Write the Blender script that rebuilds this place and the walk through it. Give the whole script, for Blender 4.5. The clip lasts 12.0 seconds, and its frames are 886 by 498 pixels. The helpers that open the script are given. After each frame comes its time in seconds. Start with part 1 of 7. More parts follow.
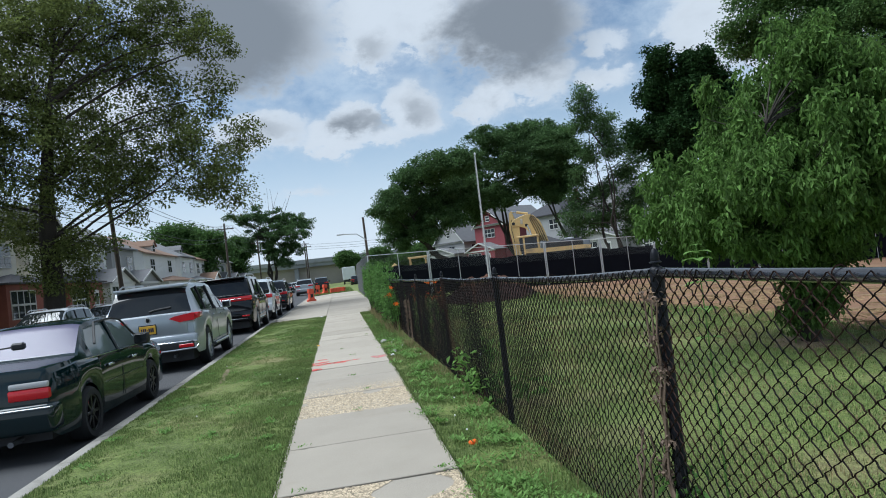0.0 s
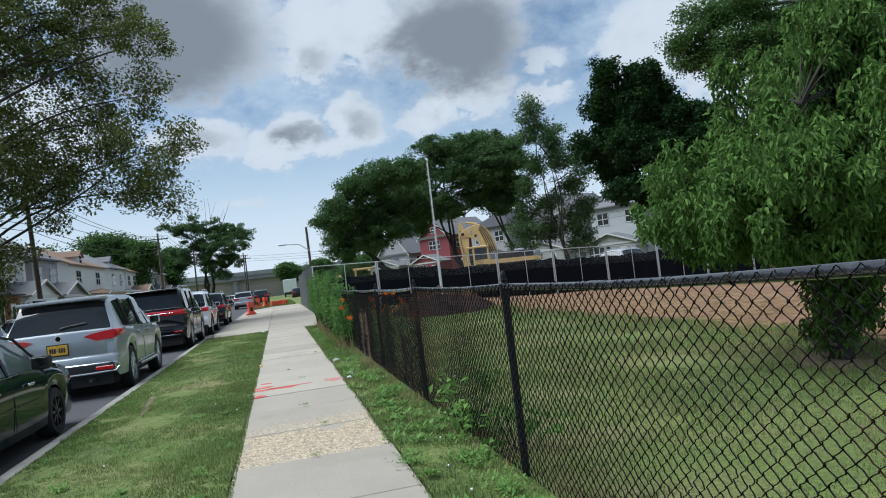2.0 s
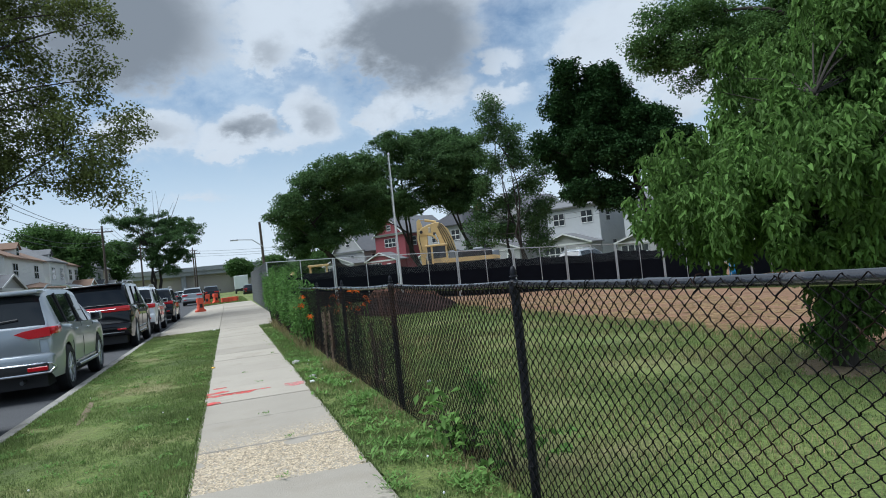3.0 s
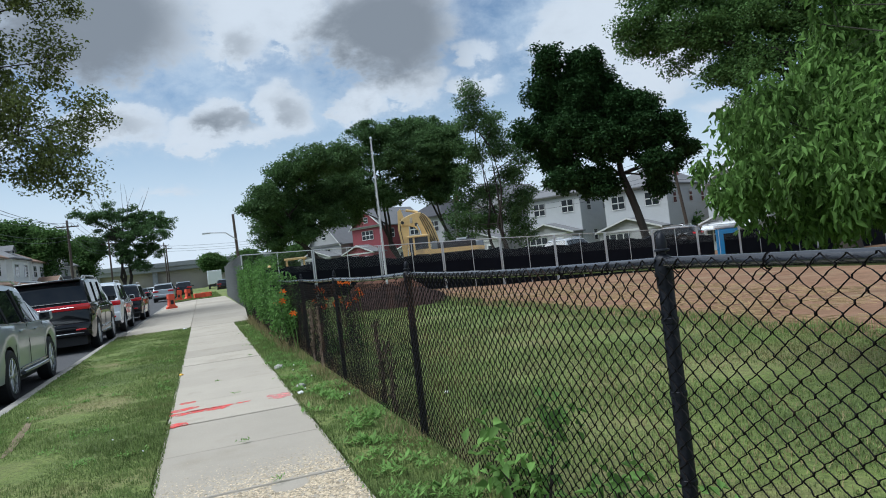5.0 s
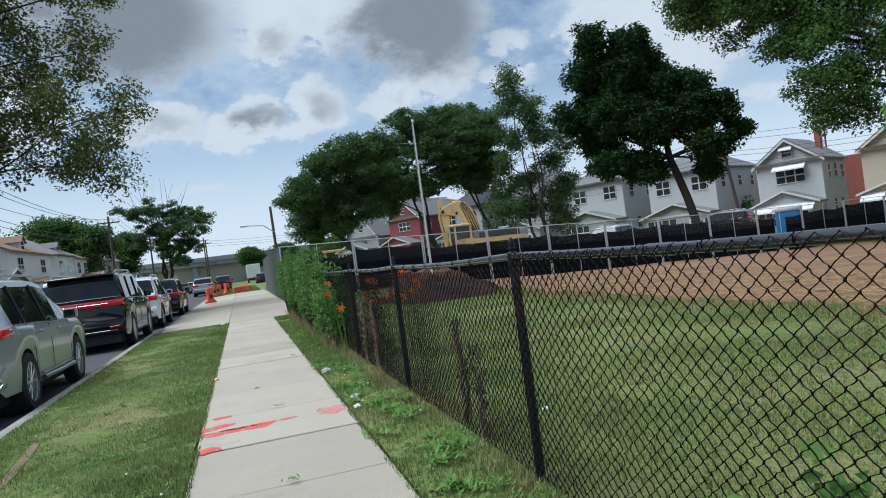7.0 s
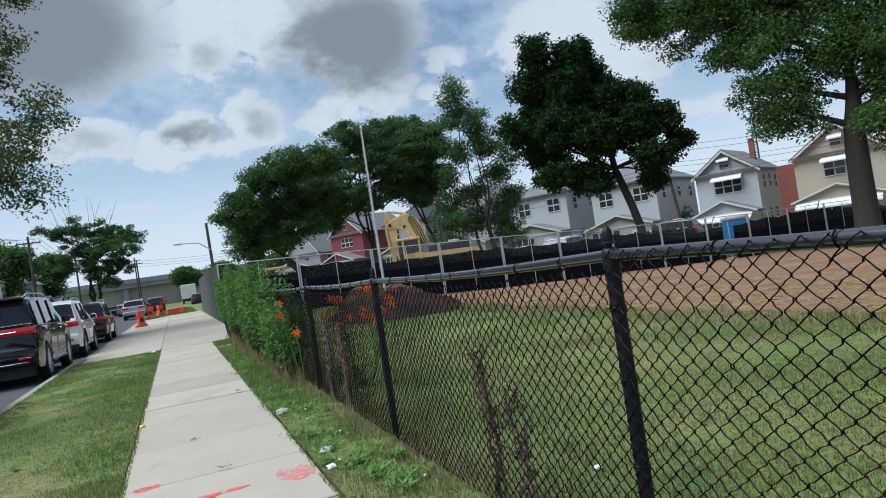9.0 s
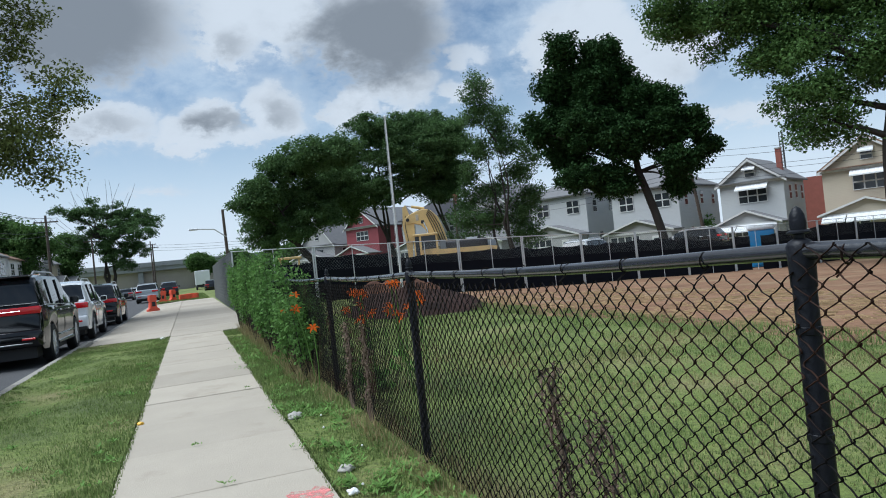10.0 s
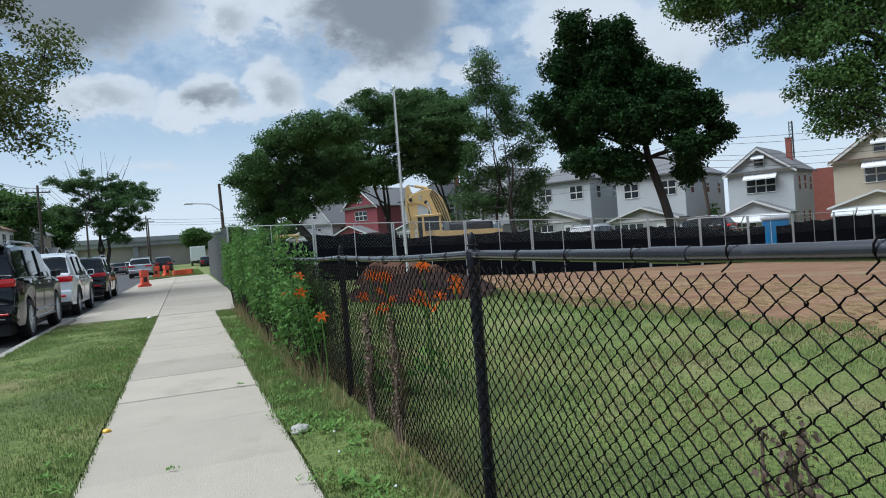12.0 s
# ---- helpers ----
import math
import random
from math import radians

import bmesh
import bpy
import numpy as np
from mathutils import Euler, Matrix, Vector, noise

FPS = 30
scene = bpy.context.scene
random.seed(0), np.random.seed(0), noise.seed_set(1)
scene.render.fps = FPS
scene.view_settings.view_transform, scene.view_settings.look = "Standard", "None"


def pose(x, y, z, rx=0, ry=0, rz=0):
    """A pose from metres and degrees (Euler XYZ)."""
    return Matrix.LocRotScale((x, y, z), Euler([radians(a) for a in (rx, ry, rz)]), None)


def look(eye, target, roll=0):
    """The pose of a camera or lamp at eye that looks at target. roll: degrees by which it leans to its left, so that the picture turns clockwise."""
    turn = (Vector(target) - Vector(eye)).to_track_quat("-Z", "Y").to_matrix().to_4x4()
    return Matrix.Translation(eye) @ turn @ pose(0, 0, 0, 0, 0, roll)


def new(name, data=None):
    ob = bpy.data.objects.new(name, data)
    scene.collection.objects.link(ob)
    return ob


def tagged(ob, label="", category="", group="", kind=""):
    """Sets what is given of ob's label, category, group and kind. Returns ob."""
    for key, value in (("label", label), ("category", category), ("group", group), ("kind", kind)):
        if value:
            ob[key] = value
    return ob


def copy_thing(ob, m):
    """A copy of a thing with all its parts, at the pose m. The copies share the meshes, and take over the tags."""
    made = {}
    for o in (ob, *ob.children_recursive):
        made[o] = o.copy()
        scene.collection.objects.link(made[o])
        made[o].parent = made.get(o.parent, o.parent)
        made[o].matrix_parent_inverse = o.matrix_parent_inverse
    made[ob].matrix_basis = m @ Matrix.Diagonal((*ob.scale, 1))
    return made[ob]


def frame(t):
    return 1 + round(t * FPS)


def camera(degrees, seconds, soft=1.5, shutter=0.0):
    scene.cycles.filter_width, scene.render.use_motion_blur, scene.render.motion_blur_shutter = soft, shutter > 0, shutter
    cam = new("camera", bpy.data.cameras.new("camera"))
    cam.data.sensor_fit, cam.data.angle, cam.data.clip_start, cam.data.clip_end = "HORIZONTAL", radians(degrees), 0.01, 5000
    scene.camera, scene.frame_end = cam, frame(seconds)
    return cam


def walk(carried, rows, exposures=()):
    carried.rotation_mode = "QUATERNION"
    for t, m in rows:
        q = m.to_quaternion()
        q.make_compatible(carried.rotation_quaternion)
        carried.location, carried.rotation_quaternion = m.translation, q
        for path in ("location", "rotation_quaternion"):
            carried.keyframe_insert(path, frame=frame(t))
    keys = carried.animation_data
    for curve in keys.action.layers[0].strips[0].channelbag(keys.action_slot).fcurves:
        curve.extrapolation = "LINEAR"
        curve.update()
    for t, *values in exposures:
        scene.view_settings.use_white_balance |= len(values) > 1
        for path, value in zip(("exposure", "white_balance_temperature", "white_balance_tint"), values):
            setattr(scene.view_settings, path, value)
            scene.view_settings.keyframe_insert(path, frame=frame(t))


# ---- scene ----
cam = camera(67.0, 12.0, soft=1.0)
# seconds, eye, target, roll
PATH = [
    (0, (0.595, -0.618, 1.423), (0.913, 1.356, 1.469), -6.7),
    (0.5, (0.543, -0.222, 1.414), (0.909, 1.744, 1.439), -7.7),
    (1, (0.548, 0.158, 1.411), (0.991, 2.108, 1.434), -8.5),
    (1.5, (0.499, 0.467, 1.387), (0.933, 2.419, 1.431), -8.4),
    (2, (0.486, 0.836, 1.399), (0.975, 2.775, 1.462), -6.7),
    (2.5, (0.462, 1.215, 1.4), (0.989, 3.143, 1.468), -6.1),
    (3, (0.398, 1.561, 1.402), (1.017, 3.462, 1.446), -5.9),
    (3.5, (0.484, 2.037, 1.401), (1.105, 3.938, 1.435), -5.2),
    (3.7, (0.519, 2.26, 1.38), (1.15, 4.157, 1.411), -4.8),
    (5.3, (0.449, 3.353, 1.352), (1.137, 5.231, 1.365), -6.8),
    (5.5, (0.46, 3.512, 1.339), (1.114, 5.402, 1.351), -6.5),
    (6, (0.512, 3.915, 1.341), (1.071, 5.836, 1.363), -6.9),
    (6.5, (0.496, 4.256, 1.351), (1.093, 6.164, 1.352), -7.4),
    (6.7, (0.499, 4.436, 1.32), (1.085, 6.349, 1.318), -7.3),
    (8.3, (0.495, 5.559, 1.338), (1.116, 7.46, 1.374), -8.8),
    (8.5, (0.56, 5.82, 1.313), (1.215, 7.709, 1.345), -8.9),
    (9, (0.531, 6.129, 1.317), (1.284, 7.982, 1.34), -8.5),
    (9.5, (0.607, 6.515, 1.327), (1.319, 8.384, 1.366), -6.8),
    (10, (0.592, 6.892, 1.31), (1.306, 8.76, 1.331), -5.9),
    (10.5, (0.608, 7.153, 1.306), (1.301, 9.029, 1.306), -5.0),
    (11, (0.591, 7.436, 1.299), (1.277, 9.314, 1.273), -5.2),
    (11.5, (0.625, 7.831, 1.297), (1.374, 9.685, 1.262), -5.0),
    (12, (0.695, 8.22, 1.296), (1.414, 10.086, 1.265), -4.3),
]
walk(cam, [(t, look(e, g, r)) for t, e, g, r in PATH], [(0, 0.1, 5720, 7.0), (12, 0.1, 5720, 7.0)])

# ---- world and sun: broken cloud, the sun veiled, high on the street side ----
SUN_AZ, SUN_EL = radians(-78), radians(60)

world = bpy.data.worlds.new("sky")
scene.world = world
world.use_nodes = True
wt = world.node_tree
wt.nodes.clear()


def wnode(kind, **kw):
    n = wt.nodes.new(kind)
    for k, v in kw.items():
        if k in n.inputs:
            n.inputs[k].default_value = v
    return n


def wmath(op, a, b=None, c=None, clamp=False):
    n = wt.nodes.new("ShaderNodeMath")
    n.operation = op
    n.use_clamp = clamp
    for i, v in enumerate((a, b, c)):
        if v is None:
            continue
        if hasattr(v, "links"):
            wt.links.new(v, n.inputs[i])
        else:
            n.inputs[i].default_value = v
    return n.outputs[0]


sky = wt.nodes.new("ShaderNodeTexSky")
sky.sky_type = "NISHITA"
sky.sun_disc = False
sky.sun_elevation = SUN_EL
sky.sun_rotation = SUN_AZ
sky.dust_density = 0.6
sky.ozone_density = 1.6
sky.altitude = 20
geo = wt.nodes.new("ShaderNodeTexCoord")
sep = wt.nodes.new("ShaderNodeSeparateXYZ")
wt.links.new(geo.outputs["Generated"], sep.inputs[0])
dx, dy, dz = sep.outputs
az = wmath("MULTIPLY", wmath("ARCTAN2", dx, dy), 57.2958)
el = wmath("MULTIPLY", wmath("ARCSINE", dz), 57.2958)

# billowing texture in the plane of azimuth and elevation
comb = wt.nodes.new("ShaderNodeCombineXYZ")
wt.links.new(wmath("MULTIPLY", az, 0.1), comb.inputs[0])
wt.links.new(wmath("MULTIPLY", el, 0.15), comb.inputs[1])


def wnoise(scale, detail, rough, dist=0.0, lac=2.1):
    n = wt.nodes.new("ShaderNodeTexNoise")
    n.inputs["Scale"].default_value = scale
    n.inputs["Detail"].default_value = detail
    n.inputs["Roughness"].default_value = rough
    n.inputs["Lacunarity"].default_value = lac
    n.inputs["Distortion"].default_value = dist
    wt.links.new(comb.outputs[0], n.inputs["Vector"])
    return n.outputs["Fac"]


billow = wnoise(1.5, 7, 0.55, 0.2)
drift = wnoise(1.1, 6, 0.55)
fine = wnoise(4.2, 7, 0.62, 0.2)
soft = wnoise(0.55, 3, 0.5)


def centred(value, gain):
    return wmath("MULTIPLY", wmath("SUBTRACT", value, 0.5), gain)


# ragged outlines: the puffs are looked up at shifted angles
waz = wmath("ADD", az, wmath("ADD", centred(billow, 7.0), centred(fine, 3.4)))
wel = wmath("ADD", el, wmath("ADD", centred(drift, 4.4), centred(fine, 2.6)))

# the clouds: azimuth, elevation, half width, half height, weight
CLOUDS_AHEAD = [(-6.0, 21.2, 7.8, 5.2, 1.0), (5.0, 20.2, 3.1, 3.6, 0.95), (9.6, 20.6, 3.2, 3.0, 0.95), (17.6, 19.6, 6.2, 4.4, 1.0), (18.0, 14.3, 4.6, 1.9, 0.8), (14.0, 13.2, 1.8, 1.5, 0.85), (1.6, 11.8, 3.2, 1.5, 0.95), (2.9, 13.1, 1.8, 1.4, 0.85),
                (8.3, 13.1, 2.9, 2.3, 0.95), (4.2, 11.2, 5.0, 0.9, 0.7), (24.8, 16.0, 1.9, 1.4, 0.55), (24.2, 13.6, 2.2, 1.1, 0.65), (-5.0, 12.5, 4.2, 1.7, 0.8), (34.0, 16.4, 4.4, 3.8, 0.95), (39.5, 13.6, 5.0, 3.4, 0.85), (-2.0, 7.2, 3.4, 0.5, 0.5), (47.5, 8.6, 6.5, 1.0, 0.65)]
CLOUDS_ROUND = [(-16, 14, 6, 4, 0.7), (-26, 20, 9, 6, 0.8), (50, 22, 11, 5, 0.85), (-20, 38, 26, 10, 1.0), (25, 40, 28, 11, 1.0), (75, 22, 16, 8, 0.9), (-60, 25, 20, 9, 0.9),
                (110, 26, 18, 9, 0.9), (-110, 24, 20, 9, 0.9), (155, 25, 20, 9, 0.9), (-155, 30, 18, 9, 0.9), (60, 60, 50, 14, 0.9), (-90, 62, 50, 12, 0.9)]
# their grey undersides
GREY = [(-6.6, 20.4, 7.0, 4.6, 1.35), (17.4, 18.4, 5.6, 4.0, 1.3), (19.0, 14.4, 3.6, 1.1, 0.5), (5.0, 18.3, 1.7, 1.4, 0.55), (3.5, 12.5, 1.9, 1.0, 0.85), (8.9, 13.0, 1.8, 1.2, 0.5), (-4.5, 12.4, 2.6, 0.9, 0.5),
        (-26, 20, 8, 5, 0.8), (-20, 38, 24, 8, 1.0), (25, 40, 26, 9, 1.0), (75, 22, 14, 7, 0.8), (-60, 25, 18, 8, 0.8), (155, 25, 18, 8, 0.8), (-110, 24, 18, 8, 0.8)]


def puffs(rows):
    total = None
    for ca, ce, wa, we, heft in rows:
        u = wmath("DIVIDE", wmath("SUBTRACT", waz, ca), wa)
        v = wmath("DIVIDE", wmath("SUBTRACT", wel, ce), we)
        r = wmath("ADD", wmath("MULTIPLY", u, u), wmath("MULTIPLY", v, v))
        g = wmath("MULTIPLY", wmath("EXPONENT", wmath("MULTIPLY", wmath("POWER", r, 1.4), -0.7)), heft)
        total = g if total is None else wmath("SMOOTH_MAX", total, g, 0.15)
    return total


shape = wmath("ADD", puffs(CLOUDS_AHEAD + CLOUDS_ROUND), centred(fine, 0.5))
gloom = wmath("ADD", puffs(GREY), wmath("ADD", centred(fine, 0.5), centred(billow, 1.1)))


def wramp(value, lo, hi):
    n = wt.nodes.new("ShaderNodeMapRange")
    n.interpolation_type = "SMOOTHSTEP"
    wt.links.new(value, n.inputs["Value"])
    n.inputs["From Min"].default_value = lo
    n.inputs["From Max"].default_value = hi
    return n.outputs["Result"]


cover = wmath("ADD", wmath("MULTIPLY", wramp(shape, 0.02, 0.75), 0.62), wmath("MULTIPLY", wramp(shape, 0.34, 0.52), 0.38))
core = wramp(gloom, 0.0, 1.15)
veil = wmath("MULTIPLY", wramp(el, 22, 1), 0.9)
veil = wmath("MAXIMUM", veil, wmath("MULTIPLY", wramp(wmath("ADD", soft, wmath("MULTIPLY", fine, 0.4)), 0.42, 0.95), 0.7))


def wmix(fac, a, b):
    n = wt.nodes.new("ShaderNodeMix")
    n.data_type = "RGBA"
    wt.links.new(fac, n.inputs["Factor"])
    for sock, v in ((n.inputs["A"], a), (n.inputs["B"], b)):
        if hasattr(v, "links"):
            wt.links.new(v, sock)
        else:
            sock.default_value = (*v, 1)
    return n.outputs["Result"]


blue = wnode("ShaderNodeVectorMath")
blue.operation = "SCALE"
wt.links.new(sky.outputs[0], blue.inputs[0])
blue.inputs["Scale"].default_value = 0.115
tone = wt.nodes.new("ShaderNodeVectorMath")
tone.operation = "MULTIPLY"
wt.links.new(blue.outputs[0], tone.inputs[0])
tone.inputs[1].default_value = (0.84, 0.98, 1.02)
hazed = wmix(wmath("MULTIPLY", wramp(el, 10, 0), 0.9), wmix(veil, tone.outputs[0], (0.88, 0.985, 1.06)), (1.0, 1.05, 1.08))
cloud = wmix(core, (0.91, 0.94, 0.965), (0.33, 0.355, 0.385))
full = wmix(cover, hazed, cloud)
bg = wt.nodes.new("ShaderNodeBackground")
out = wt.nodes.new("ShaderNodeOutputWorld")
wt.links.new(full, bg.inputs[0])
bg.inputs[1].default_value = 0.72
wt.links.new(bg.outputs[0], out.inputs[0])

sun_data = bpy.data.lights.new("sun", "SUN")
sun_data.energy, sun_data.angle, sun_data.color = 4.3, radians(45), (1.0, 0.985, 0.94)
sun = new("sun", sun_data)
sun.matrix_world = look((math.sin(SUN_AZ) * 80, math.cos(SUN_AZ) * 80, math.tan(SUN_EL) * 80), (0, 0, 0))

# ---- materials ----
def material(name, base, rough=0.6, metal=0.0, var=0.12, scale=3.0, fine=40.0, bump=0.0, bump_scale=60.0, spread=0.0,
             dark=None, spots=0.0, sprayed=0.0, clear=0.0, trans=0.0, stretch=(1, 1, 1), island=0.0, spec=0.5):
    """A procedural surface: a base colour with broad blotches and fine grain, optional stains, relief and a coat."""
    m = bpy.data.materials.new(name)
    m.use_nodes = True
    t = m.node_tree
    b = t.nodes["Principled BSDF"]
    tc = t.nodes.new("ShaderNodeTexCoord")
    mp = t.nodes.new("ShaderNodeMapping")
    mp.inputs["Scale"].default_value = stretch
    t.links.new(tc.outputs["Object"], mp.inputs[0])

    def noise_at(s, d=4, r=0.6):
        n = t.nodes.new("ShaderNodeTexNoise")
        n.inputs["Scale"].default_value = s
        n.inputs["Detail"].default_value = d
        n.inputs["Roughness"].default_value = r
        t.links.new(mp.outputs[0], n.inputs["Vector"])
        return n.outputs["Fac"]

    def m2(op, a, bb, clamp=False):
        n = t.nodes.new("ShaderNodeMath")
        n.operation = op
        n.use_clamp = clamp
        for i, v in enumerate((a, bb)):
            if hasattr(v, "links"):
                t.links.new(v, n.inputs[i])
            else:
                n.inputs[i].default_value = v
        return n.outputs[0]

    broad, grain = noise_at(scale), noise_at(fine, 3)
    f = m2("ADD", m2("MULTIPLY", m2("SUBTRACT", broad, 0.5), 2 * var), m2("MULTIPLY", m2("SUBTRACT", grain, 0.5), 1.6 * var))
    if spread:
        oi = t.nodes.new("ShaderNodeObjectInfo")
        f = m2("ADD", f, m2("MULTIPLY", m2("SUBTRACT", oi.outputs["Random"], 0.5), spread))
    if island:
        gi = t.nodes.new("ShaderNodeNewGeometry")
        f = m2("ADD", f, m2("MULTIPLY", m2("SUBTRACT", gi.outputs["Random Per Island"], 0.5), island))
    mul = t.nodes.new("ShaderNodeVectorMath")
    mul.operation = "SCALE"
    mul.inputs[0].default_value = base
    t.links.new(m2("ADD", f, 1.0), mul.inputs["Scale"])
    col = mul.outputs[0]
    if dark is not None:
        mr = t.nodes.new("ShaderNodeMapRange")
        t.links.new(noise_at(scale * 0.6, 6, 0.65), mr.inputs["Value"])
        mr.inputs["From Min"].default_value, mr.inputs["From Max"].default_value = 0.62 - spots, 0.75 - spots
        mx = t.nodes.new("ShaderNodeMix")
        mx.data_type = "RGBA"
        t.links.new(mr.outputs[0], mx.inputs["Factor"])
        t.links.new(col, mx.inputs["A"])
        mx.inputs["B"].default_value = (*dark, 1)
        col = mx.outputs["Result"]
    t.links.new(col, b.inputs["Base Color"])
    b.inputs["Roughness"].default_value = rough
    b.inputs["Metallic"].default_value = metal
    b.inputs["Specular IOR Level"].default_value = spec
    if clear:
        b.inputs["Coat Weight"].default_value = clear
        b.inputs["Coat Roughness"].default_value = 0.06
    if bump:
        bn = t.nodes.new("ShaderNodeBump")
        bn.inputs["Strength"].default_value = bump
        bn.inputs["Distance"].default_value = 0.02
        t.links.new(noise_at(bump_scale, 4), bn.inputs["Height"])
        t.links.new(bn.outputs[0], b.inputs["Normal"])
    if sprayed:
        sp = t.nodes.new("ShaderNodeMapRange")
        t.links.new(m2("ADD", noise_at(16, 3), m2("MULTIPLY", noise_at(140, 2), 0.5)), sp.inputs["Value"])
        sp.inputs["From Min"].default_value, sp.inputs["From Max"].default_value = sprayed - 0.12, sprayed + 0.10
        t.links.new(sp.outputs[0], b.inputs["Alpha"])
    if trans:
        tr = t.nodes.new("ShaderNodeBsdfTranslucent")
        t.links.new(col, tr.inputs[0])
        mix = t.nodes.new("ShaderNodeMixShader")
        mix.inputs[0].default_value = trans
        t.links.new(b.outputs[0], mix.inputs[1])
        t.links.new(tr.outputs[0], mix.inputs[2])
        t.links.new(mix.outputs[0], t.nodes["Material Output"].inputs[0])
    return m


def glass(name, tint, rough=0.03):
    m = bpy.data.materials.new(name)
    m.use_nodes = True
    b = m.node_tree.nodes["Principled BSDF"]
    b.inputs["Base Color"].default_value = (*tint, 1)
    b.inputs["Roughness"].default_value = rough
    b.inputs["IOR"].default_value = 1.5
    return m


def ground_material():
    """Mown lawn: green with paler, drier and bare patches."""
    m = bpy.data.materials.new("lawn_soil")
    m.use_nodes = True
    t = m.node_tree
    b = t.nodes["Principled BSDF"]
    tc = t.nodes.new("ShaderNodeTexCoord")

    def nz(s, d, r):
        n = t.nodes.new("ShaderNodeTexNoise")
        n.inputs["Scale"].default_value, n.inputs["Detail"].default_value, n.inputs["Roughness"].default_value = s, d, r
        t.links.new(tc.outputs["Object"], n.inputs["Vector"])
        return n.outputs["Fac"]

    r1 = t.nodes.new("ShaderNodeValToRGB")
    t.links.new(nz(0.55, 6, 0.6), r1.inputs[0])
    e = r1.color_ramp.elements
    e[0].position, e[0].color = 0.3, (0.085, 0.115, 0.03, 1)
    e[1].position, e[1].color = 0.72, (0.25, 0.215, 0.105, 1)
    e2 = r1.color_ramp.elements.new(0.5)
    e2.color = (0.15, 0.195, 0.045, 1)
    r2 = t.nodes.new("ShaderNodeValToRGB")
    t.links.new(nz(28, 5, 0.7), r2.inputs[0])
    r2.color_ramp.elements[0].position, r2.color_ramp.elements[0].color = 0.3, (0.45, 0.45, 0.4, 1)
    r2.color_ramp.elements[1].position, r2.color_ramp.elements[1].color = 0.7, (1.3, 1.3, 1.2, 1)
    mx = t.nodes.new("ShaderNodeMix")
    mx.data_type, mx.blend_type = "RGBA", "MULTIPLY"
    mx.inputs["Factor"].default_value = 1
    t.links.new(r1.outputs[0], mx.inputs["A"])
    t.links.new(r2.outputs[0], mx.inputs["B"])
    t.links.new(mx.outputs["Result"], b.inputs["Base Color"])
    b.inputs["Roughness"].default_value = 0.9
    bn = t.nodes.new("ShaderNodeBump")
    bn.inputs["Strength"].default_value = 0.7
    bn.inputs["Distance"].default_value = 0.03
    t.links.new(nz(60, 4, 0.7), bn.inputs["Height"])
    t.links.new(bn.outputs[0], b.inputs["Normal"])
    return m


M_LAWN = ground_material()
M_GRASS = material("grass_blades", (0.175, 0.236, 0.080), 0.75, var=0.5, scale=0.9, fine=6, island=0.9, trans=0.35, spec=0.15, dark=(0.235, 0.22, 0.10), spots=0.06)
M_GRASS_DRY = material("dry_grass_blades", (0.27, 0.225, 0.115), 0.85, var=0.3, scale=1.2, fine=4, island=0.7, trans=0.25, spec=0.1)
M_STRAW = material("pale_straw", (0.33, 0.24, 0.135), 0.85, var=0.2, island=0.6, spec=0.1)
M_WEED = material("weed_leaves", (0.155, 0.275, 0.07), 0.7, var=0.25, island=0.5, trans=0.35, spec=0.15)
M_DIRT = material("bare_reddish_soil", (0.205, 0.120, 0.075), 0.95, var=0.6, scale=0.9, fine=9, bump=1.0, bump_scale=14, dark=(0.25, 0.18, 0.11), spots=0.1, stretch=(0.35, 1.6, 1), spec=0.1)
M_BARE = material("trodden_soil", (0.19, 0.15, 0.10), 0.95, var=0.35, scale=4, fine=30, bump=0.6, bump_scale=30, spec=0.1)
M_MULCH = material("dark_soil_heap", (0.04, 0.024, 0.021), 0.95, var=0.5, scale=2.5, fine=18, bump=1.0, bump_scale=12, dark=(0.018, 0.013, 0.012), spots=0.1, spec=0.1)
M_HEAP = material("reddish_brown_soil_heap", (0.105, 0.055, 0.038), 0.95, var=0.5, scale=3, fine=16, bump=1.0, bump_scale=12, dark=(0.04, 0.024, 0.02), spots=0.1, spec=0.1)
M_ASPHALT = material("asphalt", (0.055, 0.055, 0.058), 0.85, var=0.25, scale=0.8, fine=120, bump=0.35, bump_scale=160, dark=(0.035, 0.035, 0.037), spots=0.05)
M_CONCRETE = material("sidewalk_concrete", (0.358, 0.318, 0.262), 0.88, var=0.13, scale=1.5, fine=70, bump=0.35, bump_scale=110, spread=0.2, dark=(0.30, 0.262, 0.21), spots=0.05, spec=0.25)
M_KERB = material("kerb_concrete", (0.27, 0.255, 0.225), 0.9, var=0.25, scale=3, fine=60, bump=0.4, bump_scale=70, spread=0.2, dark=(0.15, 0.14, 0.12), spots=0.09)
M_JOINT = material("joint_dirt", (0.038, 0.031, 0.024), 0.95, var=0.3, fine=60)
M_PAINT_RED = material("red_marking_paint", (0.62, 0.10, 0.09), 0.85, var=0.2, scale=12, fine=60, sprayed=0.70, spec=0.2)
M_PAINT_PINK = material("pink_marking_paint", (0.62, 0.22, 0.21), 0.85, var=0.2, scale=12, fine=60, sprayed=0.76, spec=0.2)
M_PEBBLE = material("river_pebbles", (0.40, 0.325, 0.225), 0.75, var=0.1, scale=30, fine=120, island=1.0, spec=0.25)
